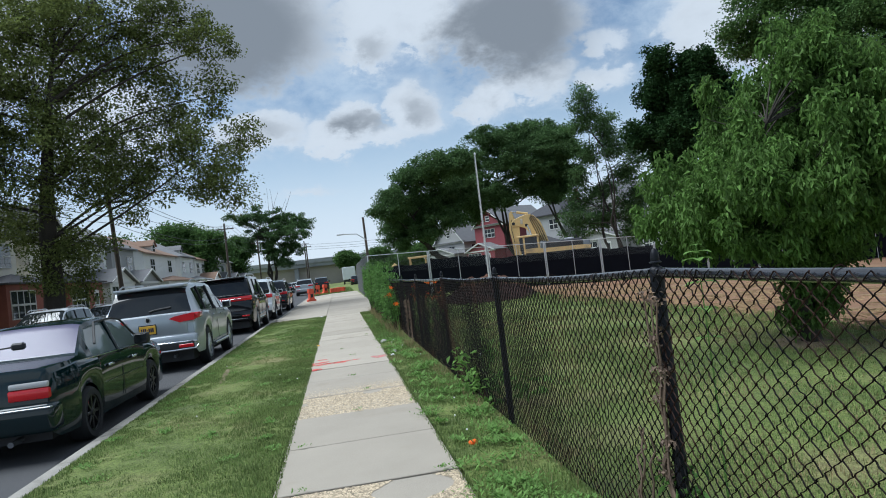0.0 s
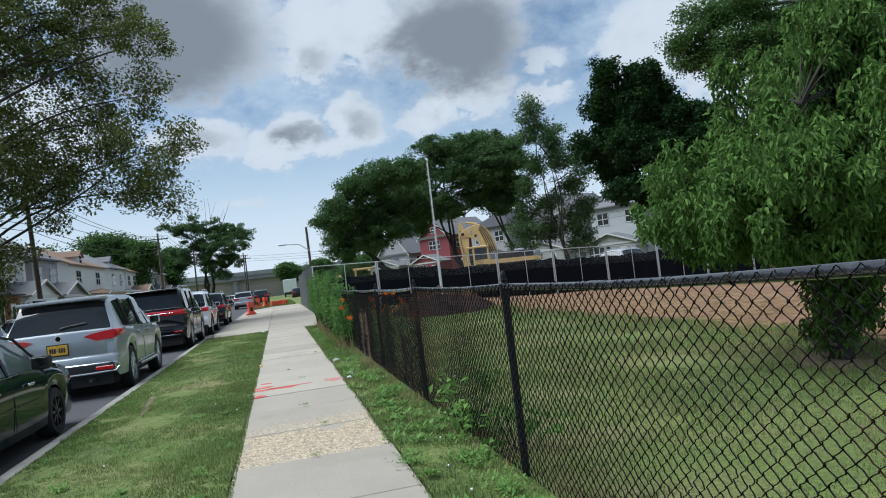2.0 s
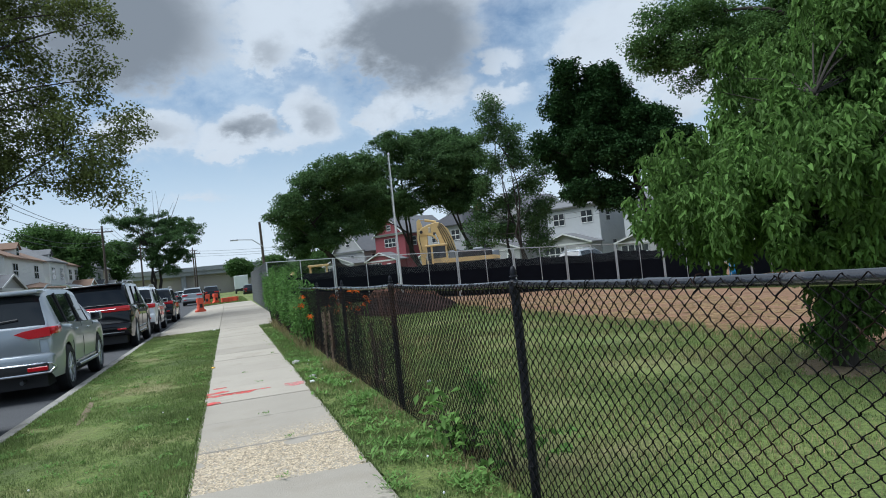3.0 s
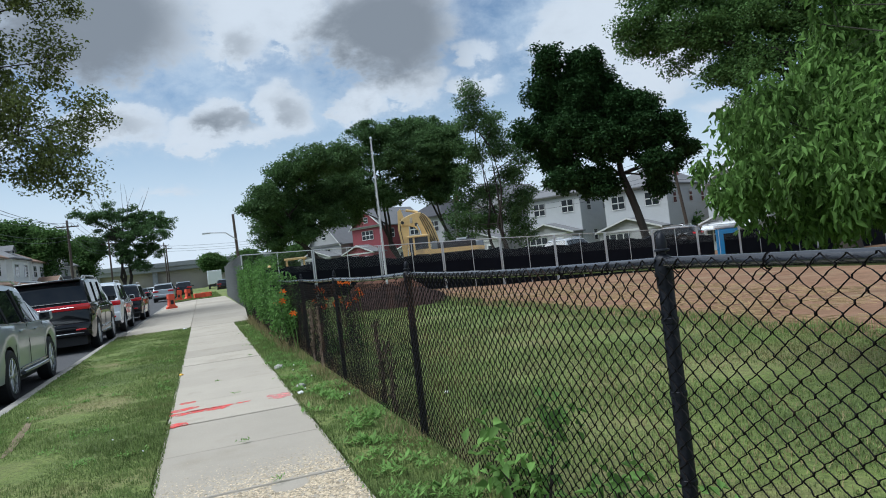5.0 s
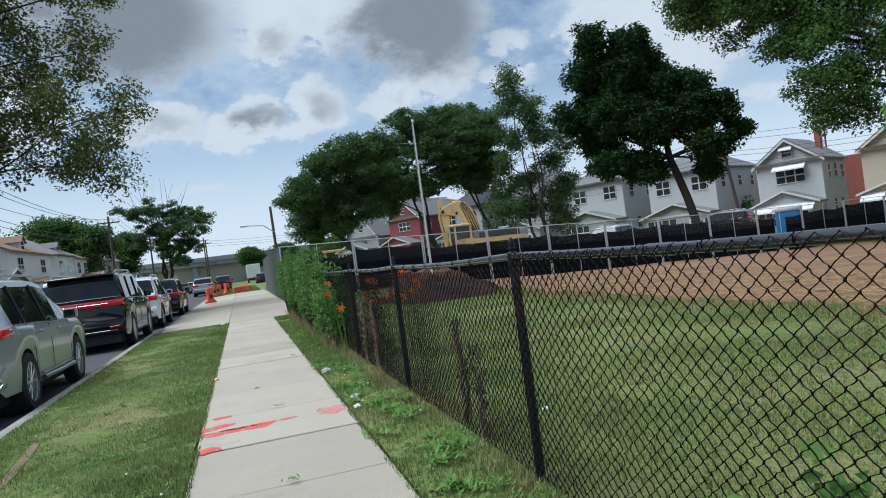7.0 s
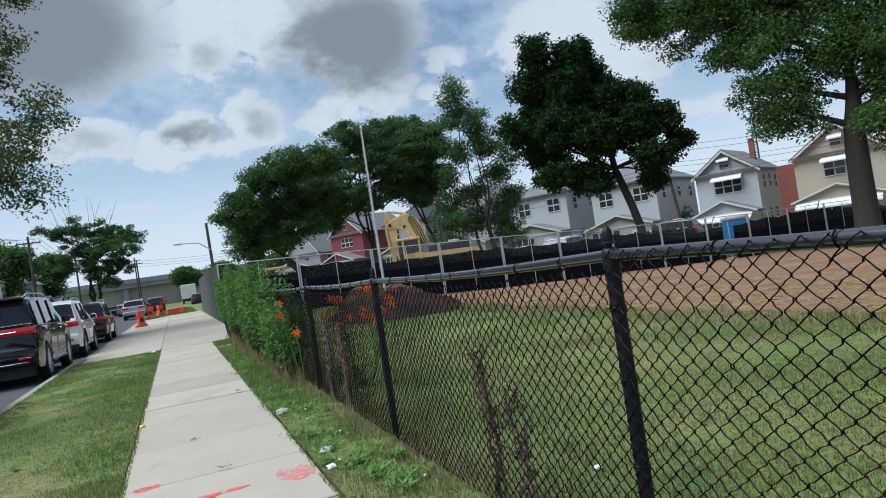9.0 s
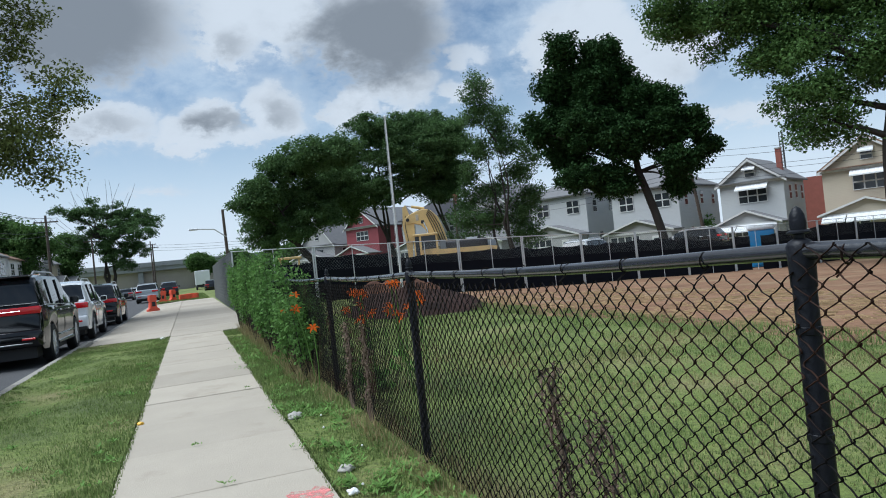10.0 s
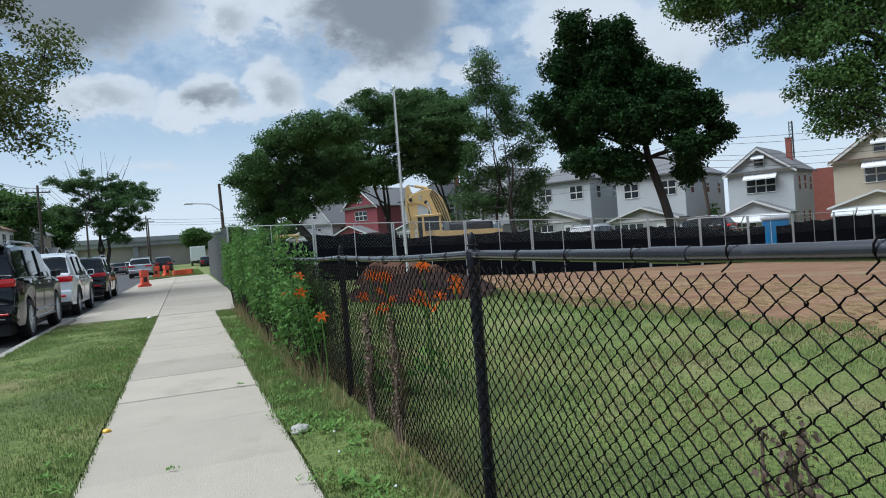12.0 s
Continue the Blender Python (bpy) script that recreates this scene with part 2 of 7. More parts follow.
M_BLACKPIPE = material("black_coated_pipe", (0.007, 0.008, 0.012), 0.45, var=0.3, scale=14, fine=60, bump=0.15, bump_scale=90, dark=(0.028, 0.026, 0.024), spots=-0.03, spec=0.22)
M_RAIL = material("weathered_black_rail", (0.016, 0.017, 0.022), 0.24, var=0.4, scale=9, fine=50, bump=0.04, bump_scale=70, dark=(0.05, 0.05, 0.055), spots=0.0, spec=1.0, clear=0.5)
M_WIRE = material("black_vinyl_wire", (0.006, 0.005, 0.005), 0.6, var=0.3, fine=30, dark=(0.032, 0.016, 0.011), spots=0.1, spec=0.08)
M_GALV = material("galvanised_steel", (0.56, 0.57, 0.58), 0.45, metal=0.6, var=0.12, scale=6, fine=50)
M_SITEMESH = material("dull_steel_mesh", (0.15, 0.16, 0.16), 0.6, metal=0.3, var=0.1)
M_SCREEN = material("black_privacy_screen", (0.007, 0.008, 0.012), 0.85, var=0.3, scale=2, fine=40, bump=0.3, bump_scale=18, spec=0.08)
M_BARK = material("tree_bark", (0.05, 0.044, 0.038), 0.95, var=0.35, scale=3, fine=22, bump=0.9, bump_scale=18, stretch=(1, 1, 0.3), spec=0.15)
M_POLE = material("weathered_pole_wood", (0.085, 0.066, 0.052), 0.9, var=0.25, scale=3, fine=30, bump=0.5, bump_scale=30, stretch=(1, 1, 0.1))
M_LEAF_PLANE = material("plane_leaves", (0.135, 0.165, 0.05), 0.7, var=0.25, scale=0.35, island=0.8, trans=0.42, spec=0.15)
M_LEAF_LOCUST = material("locust_leaves", (0.082, 0.145, 0.052), 0.7, var=0.3, scale=0.3, island=0.8, trans=0.32, spec=0.15)
M_LEAF_MAPLE = material("maple_leaves", (0.026, 0.060, 0.018), 0.75, var=0.3, scale=0.4, island=0.9, trans=0.2, spec=0.1)
M_LEAF_OAK = material("oak_leaves", (0.080, 0.148, 0.042), 0.7, var=0.25, scale=0.3, island=0.8, trans=0.36, spec=0.15)
M_LEAF_PEAR = material("pear_leaves", (0.112, 0.198, 0.048), 0.6, var=0.35, scale=1.4, island=0.95, trans=0.4, spec=0.12)
M_LEAF_BUSH = material("bush_leaves", (0.105, 0.205, 0.052), 0.65, var=0.25, scale=1.5, island=0.8, trans=0.36, spec=0.15)
M_LILY = material("orange_petals", (0.88, 0.17, 0.02), 0.5, var=0.1, island=0.3, trans=0.3)
M_DEADVINE = material("dead_vine", (0.15, 0.105, 0.075), 0.9, var=0.4, fine=30, island=0.7)
M_STONE = material("pale_stone", (0.36, 0.345, 0.31), 0.85, var=0.25, scale=8, bump=0.5, bump_scale=20)
M_LITTER = material("white_paper", (0.75, 0.75, 0.74), 0.7, var=0.06)
M_ORANGE = material("faded_orange_plastic", (0.72, 0.10, 0.05), 0.55, var=0.12, scale=4, dark=(0.55, 0.16, 0.09), spots=0.0)
# vehicles
M_GREENCAR = material("dark_green_car_paint", (0.004, 0.015, 0.018), 0.06, var=0.06, spec=0.5)
M_SILVER = material("silver_car_paint", (0.40, 0.43, 0.46), 0.3, metal=0.4, var=0.03, clear=0.6)
M_BLACKCAR = material("black_car_paint", (0.006, 0.006, 0.007), 0.07, var=0.05, spec=0.5)
M_WHITECAR = material("white_car_paint", (0.70, 0.72, 0.74), 0.25, var=0.03, clear=1.0)
M_GREYCAR = material("grey_car_paint", (0.16, 0.17, 0.18), 0.28, metal=0.6, var=0.03, clear=1.0)
M_CARGLASS = glass("dark_car_glass", (0.012, 0.014, 0.016))
M_TINTGLASS = glass("purple_tinted_glass", (0.085, 0.075, 0.135), 0.32)
M_TYRE = material("tyre_rubber", (0.018, 0.018, 0.019), 0.8, var=0.2, fine=60)
M_ALLOY = material("alloy_rim", (0.62, 0.63, 0.65), 0.3, metal=0.9, var=0.05)
M_BLACKRIM = material("black_rim", (0.015, 0.015, 0.016), 0.3, metal=0.3, var=0.1)
M_CALIPER = material("red_caliper", (0.5, 0.02, 0.03), 0.4, var=0.1)
M_CHROME = material("chrome_trim", (0.75, 0.76, 0.78), 0.14, metal=1.0, var=0.03)
M_PLASTIC = material("black_plastic_trim", (0.02, 0.02, 0.021), 0.6, var=0.12)
M_TAIL = material("red_tail_lens", (0.62, 0.010, 0.016), 0.2, var=0.1, clear=0.5)
M_TAILCLEAR = material("clear_tail_lens", (0.5, 0.48, 0.48), 0.16, var=0.08, clear=1.0)
M_PLATE = material("yellow_plate", (0.75, 0.42, 0.03), 0.5, var=0.08)
M_INK = material("dark_blue_ink", (0.012, 0.014, 0.05), 0.6, var=0.05)
M_EXC = material("faded_yellow_machine_paint", (0.60, 0.42, 0.18), 0.6, var=0.2, scale=2, fine=20, dark=(0.38, 0.28, 0.14), spots=0.08)
M_EXCDARK = material("machine_black", (0.02, 0.02, 0.024), 0.55, var=0.2)
M_TOILET = material("blue_cabin_plastic", (0.02, 0.19, 0.42), 0.45, var=0.08)
M_TOILETTOP = material("white_cabin_roof", (0.72, 0.74, 0.76), 0.5, var=0.05)
# houses


def siding(name, base, rows=7.0):
    """Lapped boards: a saw-tooth relief up the wall."""
    m = material(name, base, 0.65, var=0.07, scale=0.8, fine=14)
    t = m.node_tree
    b = t.nodes["Principled BSDF"]
    tc = t.nodes.new("ShaderNodeTexCoord")
    sp = t.nodes.new("ShaderNodeSeparateXYZ")
    t.links.new(tc.outputs["Object"], sp.inputs[0])
    mu = t.nodes.new("ShaderNodeMath")
    mu.operation = "MULTIPLY"
    mu.inputs[1].default_value = rows
    t.links.new(sp.outputs[2], mu.inputs[0])
    fr = t.nodes.new("ShaderNodeMath")
    fr.operation = "FRACT"
    t.links.new(mu.outputs[0], fr.inputs[0])
    bn = t.nodes.new("ShaderNodeBump")
    bn.inputs["Strength"].default_value = 0.8
    bn.inputs["Distance"].default_value = 0.02
    bn.invert = True
    t.links.new(fr.outputs[0], bn.inputs["Height"])
    t.links.new(bn.outputs[0], b.inputs["Normal"])
    return m


M_SIDING = siding("white_siding", (0.39, 0.40, 0.405))
M_SIDING_GREY = siding("grey_siding", (0.30, 0.30, 0.295))
M_SIDING_TAN = siding("tan_siding", (0.40, 0.35, 0.27))
M_SIDING_RED = siding("red_siding", (0.19, 0.032, 0.04))
M_SIDING_CREAM = siding("cream_siding", (0.62, 0.59, 0.50))
# white siding again, paler: missing daylight on sunless fronts put into the colour
M_SIDING_LIT = siding("lit_white_siding", (0.68, 0.68, 0.66))
M_BRICK = material("red_brick", (0.235, 0.075, 0.055), 0.85, var=0.2, scale=2, fine=25, bump=0.4, bump_scale=30)
M_TRIM = material("white_trim", (0.55, 0.55, 0.54), 0.55, var=0.06)
M_AWNING = material("white_awning_metal", (0.66, 0.67, 0.68), 0.5, var=0.05)
M_SHINGLE = material("grey_shingles", (0.15, 0.15, 0.155), 0.9, var=0.2, scale=2, fine=16, bump=0.6, bump_scale=20)
M_SHINGLE_TAN = material("tan_shingles", (0.20, 0.125, 0.085), 0.9, var=0.2, scale=2, fine=16, bump=0.6, bump_scale=20)
M_SHINGLE_DARK = material("dark_shingles", (0.045, 0.045, 0.052), 0.9, var=0.2, scale=2, fine=16, bump=0.6, bump_scale=20)
M_PANE = glass("window_glass", (0.03, 0.035, 0.04))
M_BRIDGE = material("weathered_bridge_concrete", (0.30, 0.31, 0.32), 0.9, var=0.2, scale=0.3, fine=3, dark=(0.2, 0.2, 0.2), spots=0.1)
M_RETAIN = material("tan_retaining_wall", (0.40, 0.36, 0.31), 0.9, var=0.15, scale=0.3, fine=4)

# ---- building helpers ----
def mesh_of(bm, name, mats, smooth=None):
    me = bpy.data.meshes.new(name)
    bm.to_mesh(me)
    bm.free()
    for m in mats if isinstance(mats, (list, tuple)) else [mats]:
        me.materials.append(m)
    if smooth is not None:
        me.shade_smooth()
        me.set_sharp_from_angle(angle=radians(smooth))
    return me


def part(name, bm, mat, parent=None, label="", smooth=None):
    """Links a bmesh as one mesh object under a thing or a part."""
    ob = new(name, mesh_of(bm, name, mat, smooth))
    if parent is not None:
        ob.parent = parent
    return tagged(ob, label) if label else ob


def thing(name, label, category, m=None, group="", kind=""):
    ob = new(name)
    ob.empty_display_size = 0.2
    if m is not None:
        ob.matrix_basis = m
    return tagged(ob, label, category, group, kind)


def solid(name, bm, mat, label="", category="", kind="", group="", smooth=None, m=None):
    ob = new(name, mesh_of(bm, name, mat, smooth))
    if m is not None:
        ob.matrix_basis = m
    return tagged(ob, label, category, group, kind)


def box(bm, x0, x1, y0, y1, z0, z1, bevel=0.0, m=None, seg=1):
    mm = Matrix.LocRotScale(((x0 + x1) / 2, (y0 + y1) / 2, (z0 + z1) / 2), None, (x1 - x0, y1 - y0, z1 - z0))
    vs = bmesh.ops.create_cube(bm, size=1, matrix=(m @ mm) if m else mm)["verts"]
    if bevel:
        es = list({e for v in vs for e in v.link_edges})
        bmesh.ops.bevel(bm, geom=es, offset=bevel, segments=seg, affect="EDGES", profile=0.5)
    return bm


def B(*a, **k):
    return box(bmesh.new(), *a, **k)


def tube(bm, pts, radii, sides=6, cap=True):
    """A tapered round bar along points."""
    pts = [Vector([float(c) for c in p]) for p in pts]
    if not hasattr(radii, "__len__"):
        radii = [radii] * len(pts)
    rings, side = [], None
    for i, p in enumerate(pts):
        d = (pts[min(i + 1, len(pts) - 1)] - pts[max(i - 1, 0)]).normalized()
        if side is None:
            side = d.orthogonal().normalized()
        side = (side - d * side.dot(d))
        side = side.normalized() if side.length > 1e-6 else d.orthogonal().normalized()
        up = d.cross(side)
        rings.append([bm.verts.new(p + float(radii[i]) * (math.cos(a) * side + math.sin(a) * up)) for a in (2 * math.pi * k / sides for k in range(sides))])
    for a, b in zip(rings, rings[1:]):
        for k in range(sides):
            bm.faces.new((a[k], a[(k + 1) % sides], b[(k + 1) % sides], b[k]))
    if cap:
        bm.faces.new(rings[0][::-1])
        bm.faces.new(rings[-1])
    return bm


def lathe(bm, profile, sides=24, axis="z", m=None, cap=True):
    """Turns (radius, height) pairs round an axis."""
    rings = []
    for r, h in profile:
        ring = []
        for k in range(sides):
            a = 2 * math.pi * k / sides
            p = Vector((r * math.cos(a), r * math.sin(a), h))
            if axis == "x":
                p = Vector((h, r * math.cos(a), r * math.sin(a)))
            ring.append(bm.verts.new(m @ p if m else p))
        rings.append(ring)
    for a, b in zip(rings, rings[1:]):
        for k in range(sides):
            bm.faces.new((a[k], a[(k + 1) % sides], b[(k + 1) % sides], b[k]))
    for ring in (rings[0], rings[-1]) if cap else ():
        if profile[rings.index(ring)][0] > 1e-4:
            bm.faces.new(ring)
    return bm


def prism(bm, outline, y0, y1, m=None):
    """An outline in x and z pushed along y."""
    a = [bm.verts.new(m @ Vector((x, y0, z)) if m else (x, y0, z)) for x, z in outline]
    b = [bm.verts.new(m @ Vector((x, y1, z)) if m else (x, y1, z)) for x, z in outline]
    n = len(a)
    for k in range(n):
        bm.faces.new((a[k], a[(k + 1) % n], b[(k + 1) % n], b[k]))
    bm.faces.new(a[::-1])
    bm.faces.new(b)
    return bm


def array_mesh(name, verts, faces, mat, smooth=False):
    """A mesh from numpy arrays: verts (n, 3), faces (m, k)."""
    verts, faces = np.asarray(verts, np.float32), np.asarray(faces, np.int32)
    me = bpy.data.meshes.new(name)
    k = faces.shape[1]
    me.vertices.add(len(verts))
    me.vertices.foreach_set("co", verts.ravel())
    me.loops.add(faces.size)
    me.loops.foreach_set("vertex_index", faces.ravel())
    me.polygons.add(len(faces))
    me.polygons.foreach_set("loop_start", np.arange(0, faces.size, k, dtype=np.int32))
    me.update(calc_edges=True)
    me.materials.append(mat)
    if smooth:
        me.shade_smooth()
    return me


def yard_z(x):
    return float(np.interp(x, [6.3, 14, 30, 60], [0.0, -0.5, -1.2, -1.5]))


# ---- ground, road, kerb, sidewalk ----
SIDE_L, SIDE_R, FENCE_X, KERB_X = 0.0, 1.28, 1.93, -2.02
VERGE_END = 25.0


def terrain():
    xs = np.unique(np.concatenate([np.linspace(-700, -60, 12), np.linspace(-60, -12.6, 12), [-12.5, -11.6], np.linspace(-11.5, -2.3, 4), [-2.17, -2.16], np.linspace(-1.9, 6, 18), np.linspace(6.3, 60, 50), np.linspace(70, 700, 14)]))
    ys = np.unique(np.concatenate([np.linspace(-60, -4, 8), np.linspace(-3, 40, 60), np.linspace(42, 140, 30), np.linspace(150, 1200, 14)]))
    v = []
    for y in ys:
        for x in xs:
            if x < -12.4:
                z = -0.02
            elif x < -2.1:
                z = -0.32
            elif x < 1.4:
                z = -0.12
            else:
                z = yard_z(x) - 0.012 + (0.03 * noise.noise((x * 0.5, y * 0.5, 0)) if x > 2.4 else 0)
            v.append((x, y, z))
    nx = len(xs)
    f = [(j * nx + i, j * nx + i + 1, (j + 1) * nx + i + 1, (j + 1) * nx + i) for j in range(len(ys) - 1) for i in range(nx - 1)]
    ob = new("ground", array_mesh("ground", v, f, M_LAWN, True))
    tagged(ob, "mown lawn ground with dry and bare patches", "ground", kind="structure")


terrain()

road = B(-11.5, KERB_X - 0.14, -60, 900, -0.30, -0.15)
solid("road", road, M_ASPHALT, "worn dark asphalt street between two kerbs", "road", "structure")
far_road = B(-11.5, 60, 152, 168, -0.30, -0.146)
solid("road_cross", far_road, M_ASPHALT, "asphalt cross street below the elevated roadway", "road", "structure")
solid("pavement_far", B(-15.2, -13.2, -60, 150, -0.1, 0.0), M_CONCRETE, "concrete sidewalk across the street", "sidewalk", "structure")

# soil of the grass strips, slightly crowned
def strip(name, x0, x1, y0, y1, label, z=0.0, crown=0.02, round_end=False):
    nx, ny = 12, int((y1 - y0) / 0.25)
    v, f = [], []
    for j in range(ny + 1):
        y = y0 + (y1 - y0) * j / ny
        for i in range(nx + 1):
            u = i / nx
            x = x0 + (x1 - x0) * u
            if round_end:
                x = x0 + (x1 - x0) * u * (1 - max(0, (y - (y1 - 0.5)) / 0.5) ** 3 * 0.12)
            v.append((x, y, z - 0.006 + crown * math.sin(math.pi * u) + 0.012 * noise.noise((x * 2, y * 2, 3))))
    for j in range(ny):
        for i in range(nx):
            a = j * (nx + 1) + i
            f.append((a, a + 1, a + nx + 2, a + nx + 1))
    tagged(new(name, array_mesh(name, v, f, M_LAWN, True)), label, "lawn", kind="structure")


strip("verge", KERB_X + 0.005, SIDE_L - 0.02, -6, VERGE_END, "grass verge between the kerb and sidewalk", round_end=True)
strip("fence_strip", SIDE_R + 0.02, 2.6, -6, 24.6, "weedy grass strip along the foot of the fence", crown=0.0)
strip("verge_island", -1.9, 1.9, 60, 84, "grass island beside the street beyond the driveway", z=0.01)

# kerb stones
kerb = thing("kerb", "worn concrete kerb along the street", "kerb", kind="structure")
y = -6.0
while y < 84:
    ln = 3.05
    low = 0.09 if 26 < y < 56 else 0.0
    bm = B(KERB_X - 0.15, KERB_X, y + 0.006, y + ln - 0.006, -0.3, -0.005 - low, bevel=0.018, seg=2)
    part("kerb_stone", bm, M_KERB, kerb, smooth=40)
    y += ln
solid("kerb_far", B(-12.5, -11.5, -60, 150, -0.3, -0.01, bevel=0.02), M_KERB, "concrete kerb and verge across the street", "kerb", "structure")

# sidewalk flags, each a slab of its own
sidewalk = thing("sidewalk", "concrete sidewalk of square flags, some worn to pebbles", "sidewalk", kind="structure")
part("bed", B(SIDE_L, SIDE_R, -6, VERGE_END + 0.2, -0.11, -0.022), M_JOINT, sidewalk, "dark soil in the joints")
FLAG = 1.225
rng = random.Random(5)
WORN = {-4, -1, 2, 3, -8, -7}
k = -8
while 4.05 + k * FLAG < VERGE_END:
    y0 = 4.05 + k * FLAG
    tilt = rng.uniform(-0.004, 0.004)
    bm = B(SIDE_L, SIDE_R, y0 + 0.008, min(y0 + FLAG, VERGE_END) - 0.008, -0.09, -0.005 if k in WORN else 0.0, bevel=0.006)
    for vv in bm.verts:
        vv.co.z += tilt * (vv.co.y - y0) * 2 + (rng.uniform(-0.002, 0.002) if vv.co.z > -0.03 else 0)
    part("concrete_flag", bm, M_CONCRETE, sidewalk)
    k += 1


def pebbles(seed, y0, y1, n):
    r = np.random.default_rng(seed)
    dirs = np.array([(1, 0, 0), (0, 1, 0), (-1, 0, 0), (0, -1, 0), (0, 0, 1)], float)
    tri = np.array([(0, 1, 4), (1, 2, 4), (2, 3, 4), (3, 0, 4)])
    c = np.column_stack([r.uniform(SIDE_L + 0.02, SIDE_R - 0.02, n), r.uniform(y0, y1, n), np.full(n, -0.006)])
    keep = np.array([noise.noise((a * 1.7, b * 1.7, 9)) > -0.32 for a, b, _ in c])
    c = c[keep]
    n = len(c)
    s = r.uniform(0.006, 0.015, (n, 1, 1)) * np.stack([r.uniform(0.7, 1.3, n), r.uniform(0.7, 1.3, n), r.uniform(0.35, 0.6, n)], 1)[:, None, :]
    a = r.uniform(0, 6.28, n)
    rot = np.zeros((n, 3, 3))
    rot[:, 0, 0], rot[:, 0, 1], rot[:, 1, 0], rot[:, 1, 1], rot[:, 2, 2] = np.cos(a), -np.sin(a), np.sin(a), np.cos(a), 1
    v = np.einsum("nij,nkj->nki", rot, dirs[None] * s) + c[:, None]
    f = tri[None] + (np.arange(n) * 5)[:, None, None]
    return v.reshape(-1, 3), f.reshape(-1, 3)


for i, k in enumerate(sorted(WORN)):
    y0 = 4.05 + k * FLAG
    if y0 > 1:
        v, f = pebbles(i, y0 + 0.03, y0 + FLAG - 0.03, 9000)
        ob = new("pebbles", array_mesh("pebbles", v, f, M_PEBBLE, True))
        ob.parent = sidewalk
        tagged(ob, "exposed tan river pebbles", kind="stuff")
v, f = pebbles(20, 4.05 - FLAG + 0.02, 4.05 - 0.02, 9000)
ob = new("pebbles", array_mesh("pebbles", v, f, M_PEBBLE, True))
ob.parent = sidewalk
tagged(ob, "exposed tan river pebbles", kind="stuff")

# driveway apron across the verge
apron = thing("driveway_apron", "pale concrete driveway apron across the verge", "driveway", kind="structure")
y = VERGE_END + 0.15
while y < 59:
    for x0, x1 in ((KERB_X + 0.005, 0.0), (0.01, 2.15)):
        bm = B(x0, x1, y + 0.006, y + 2.9 - 0.006, -0.12, -0.004, bevel=0.008)
        for vv in bm.verts:
            if vv.co.x < KERB_X + 0.05:
                vv.co.z -= 0.09
        part("concrete_flag", bm, M_CONCRETE, apron)
    y += 2.9


# sprayed utility marks: thin ragged paint films on the concrete
def paint(name, cx, cy, hw, hh, ang, mat, label, seed, up=0.0045):
    r = random.Random(seed)
    bm = bmesh.new()
    n = 26
    ring_t, ring_b = [], []
    for i in range(n):
        a = 2 * math.pi * i / n
        rr = 1 + r.uniform(-0.28, 0.2)
        px, py = hw * math.copysign(abs(math.cos(a)) ** 0.6, math.cos(a)) * (1 + (rr - 1) * 0.3), hh * math.copysign(abs(math.sin(a)) ** 0.8, math.sin(a)) * rr
        x, y = cx + px * math.cos(ang) - py * math.sin(ang), cy + px * math.sin(ang) + py * math.cos(ang)
        ring_t.append(bm.verts.new((x, y, up)))
        ring_b.append(bm.verts.new((x, y, -0.004)))
    bm.faces.new(ring_t)
    for i in range(n):
        bm.faces.new((ring_b[i], ring_b[(i + 1) % n], ring_t[(i + 1) % n], ring_t[i]))
    solid(name, bm, mat, label, "paint mark")


paint("paint_mark", 0.48, 10.83, 0.36, 0.035, 0.03, M_PAINT_RED, "thin red sprayed line across the concrete", 7)
paint("paint_mark", 0.30, 10.76, 0.31, 0.085, -0.03, M_PAINT_RED, "red sprayed utility line across the concrete", 1)
paint("paint_mark", 0.14, 11.0, 0.15, 0.075, 0.3, M_PAINT_RED, "red sprayed blotch on the concrete", 2)
paint("paint_mark", 0.17, 11.40, 0.09, 0.06, 0.1, M_PAINT_RED, "small red sprayed dot on the concrete", 3)
paint("paint_mark", 0.10, 10.22, 0.09, 0.08, 0.2, M_PAINT_RED, "small red sprayed dot on the concrete", 4)
paint("paint_mark", 1.13, 10.85, 0.13, 0.15, 0.1, M_PAINT_PINK, "faded pink sprayed patch on the concrete", 5)

# bare lot behind the lawn
def dirt_lot():
    v, f = [], []
    ys = np.linspace(-8, 60, 120)
    us = np.linspace(0, 1, 40) ** 1.6
    for y in ys:
        edge = 7.2 + 0.5 * noise.noise((0.3 * y, 2.2, 0)) + 0.25 * noise.noise((1.3 * y, 7.2, 0)) + max(0, (y - 24) * 0.12)
        for u in us:
            x = edge + u * (48 - edge)
            v.append((x, y, yard_z(x) + 0.02 - 0.05 * (u == 0) + 0.05 * noise.noise((x * 0.7, y * 0.9, 5)) + 0.02 * noise.noise((x * 3, y * 3, 5))))
    n = len(us)
    for j in range(len(ys) - 1):
        for i in range(n - 1):
            f.append((j * n + i, j * n + i + 1, (j + 1) * n + i + 1, (j + 1) * n + i))
    tagged(new("dirt_lot", array_mesh("dirt_lot", v, f, M_DIRT, True)), "bare reddish soil of the building lot", "soil", kind="structure")


dirt_lot()


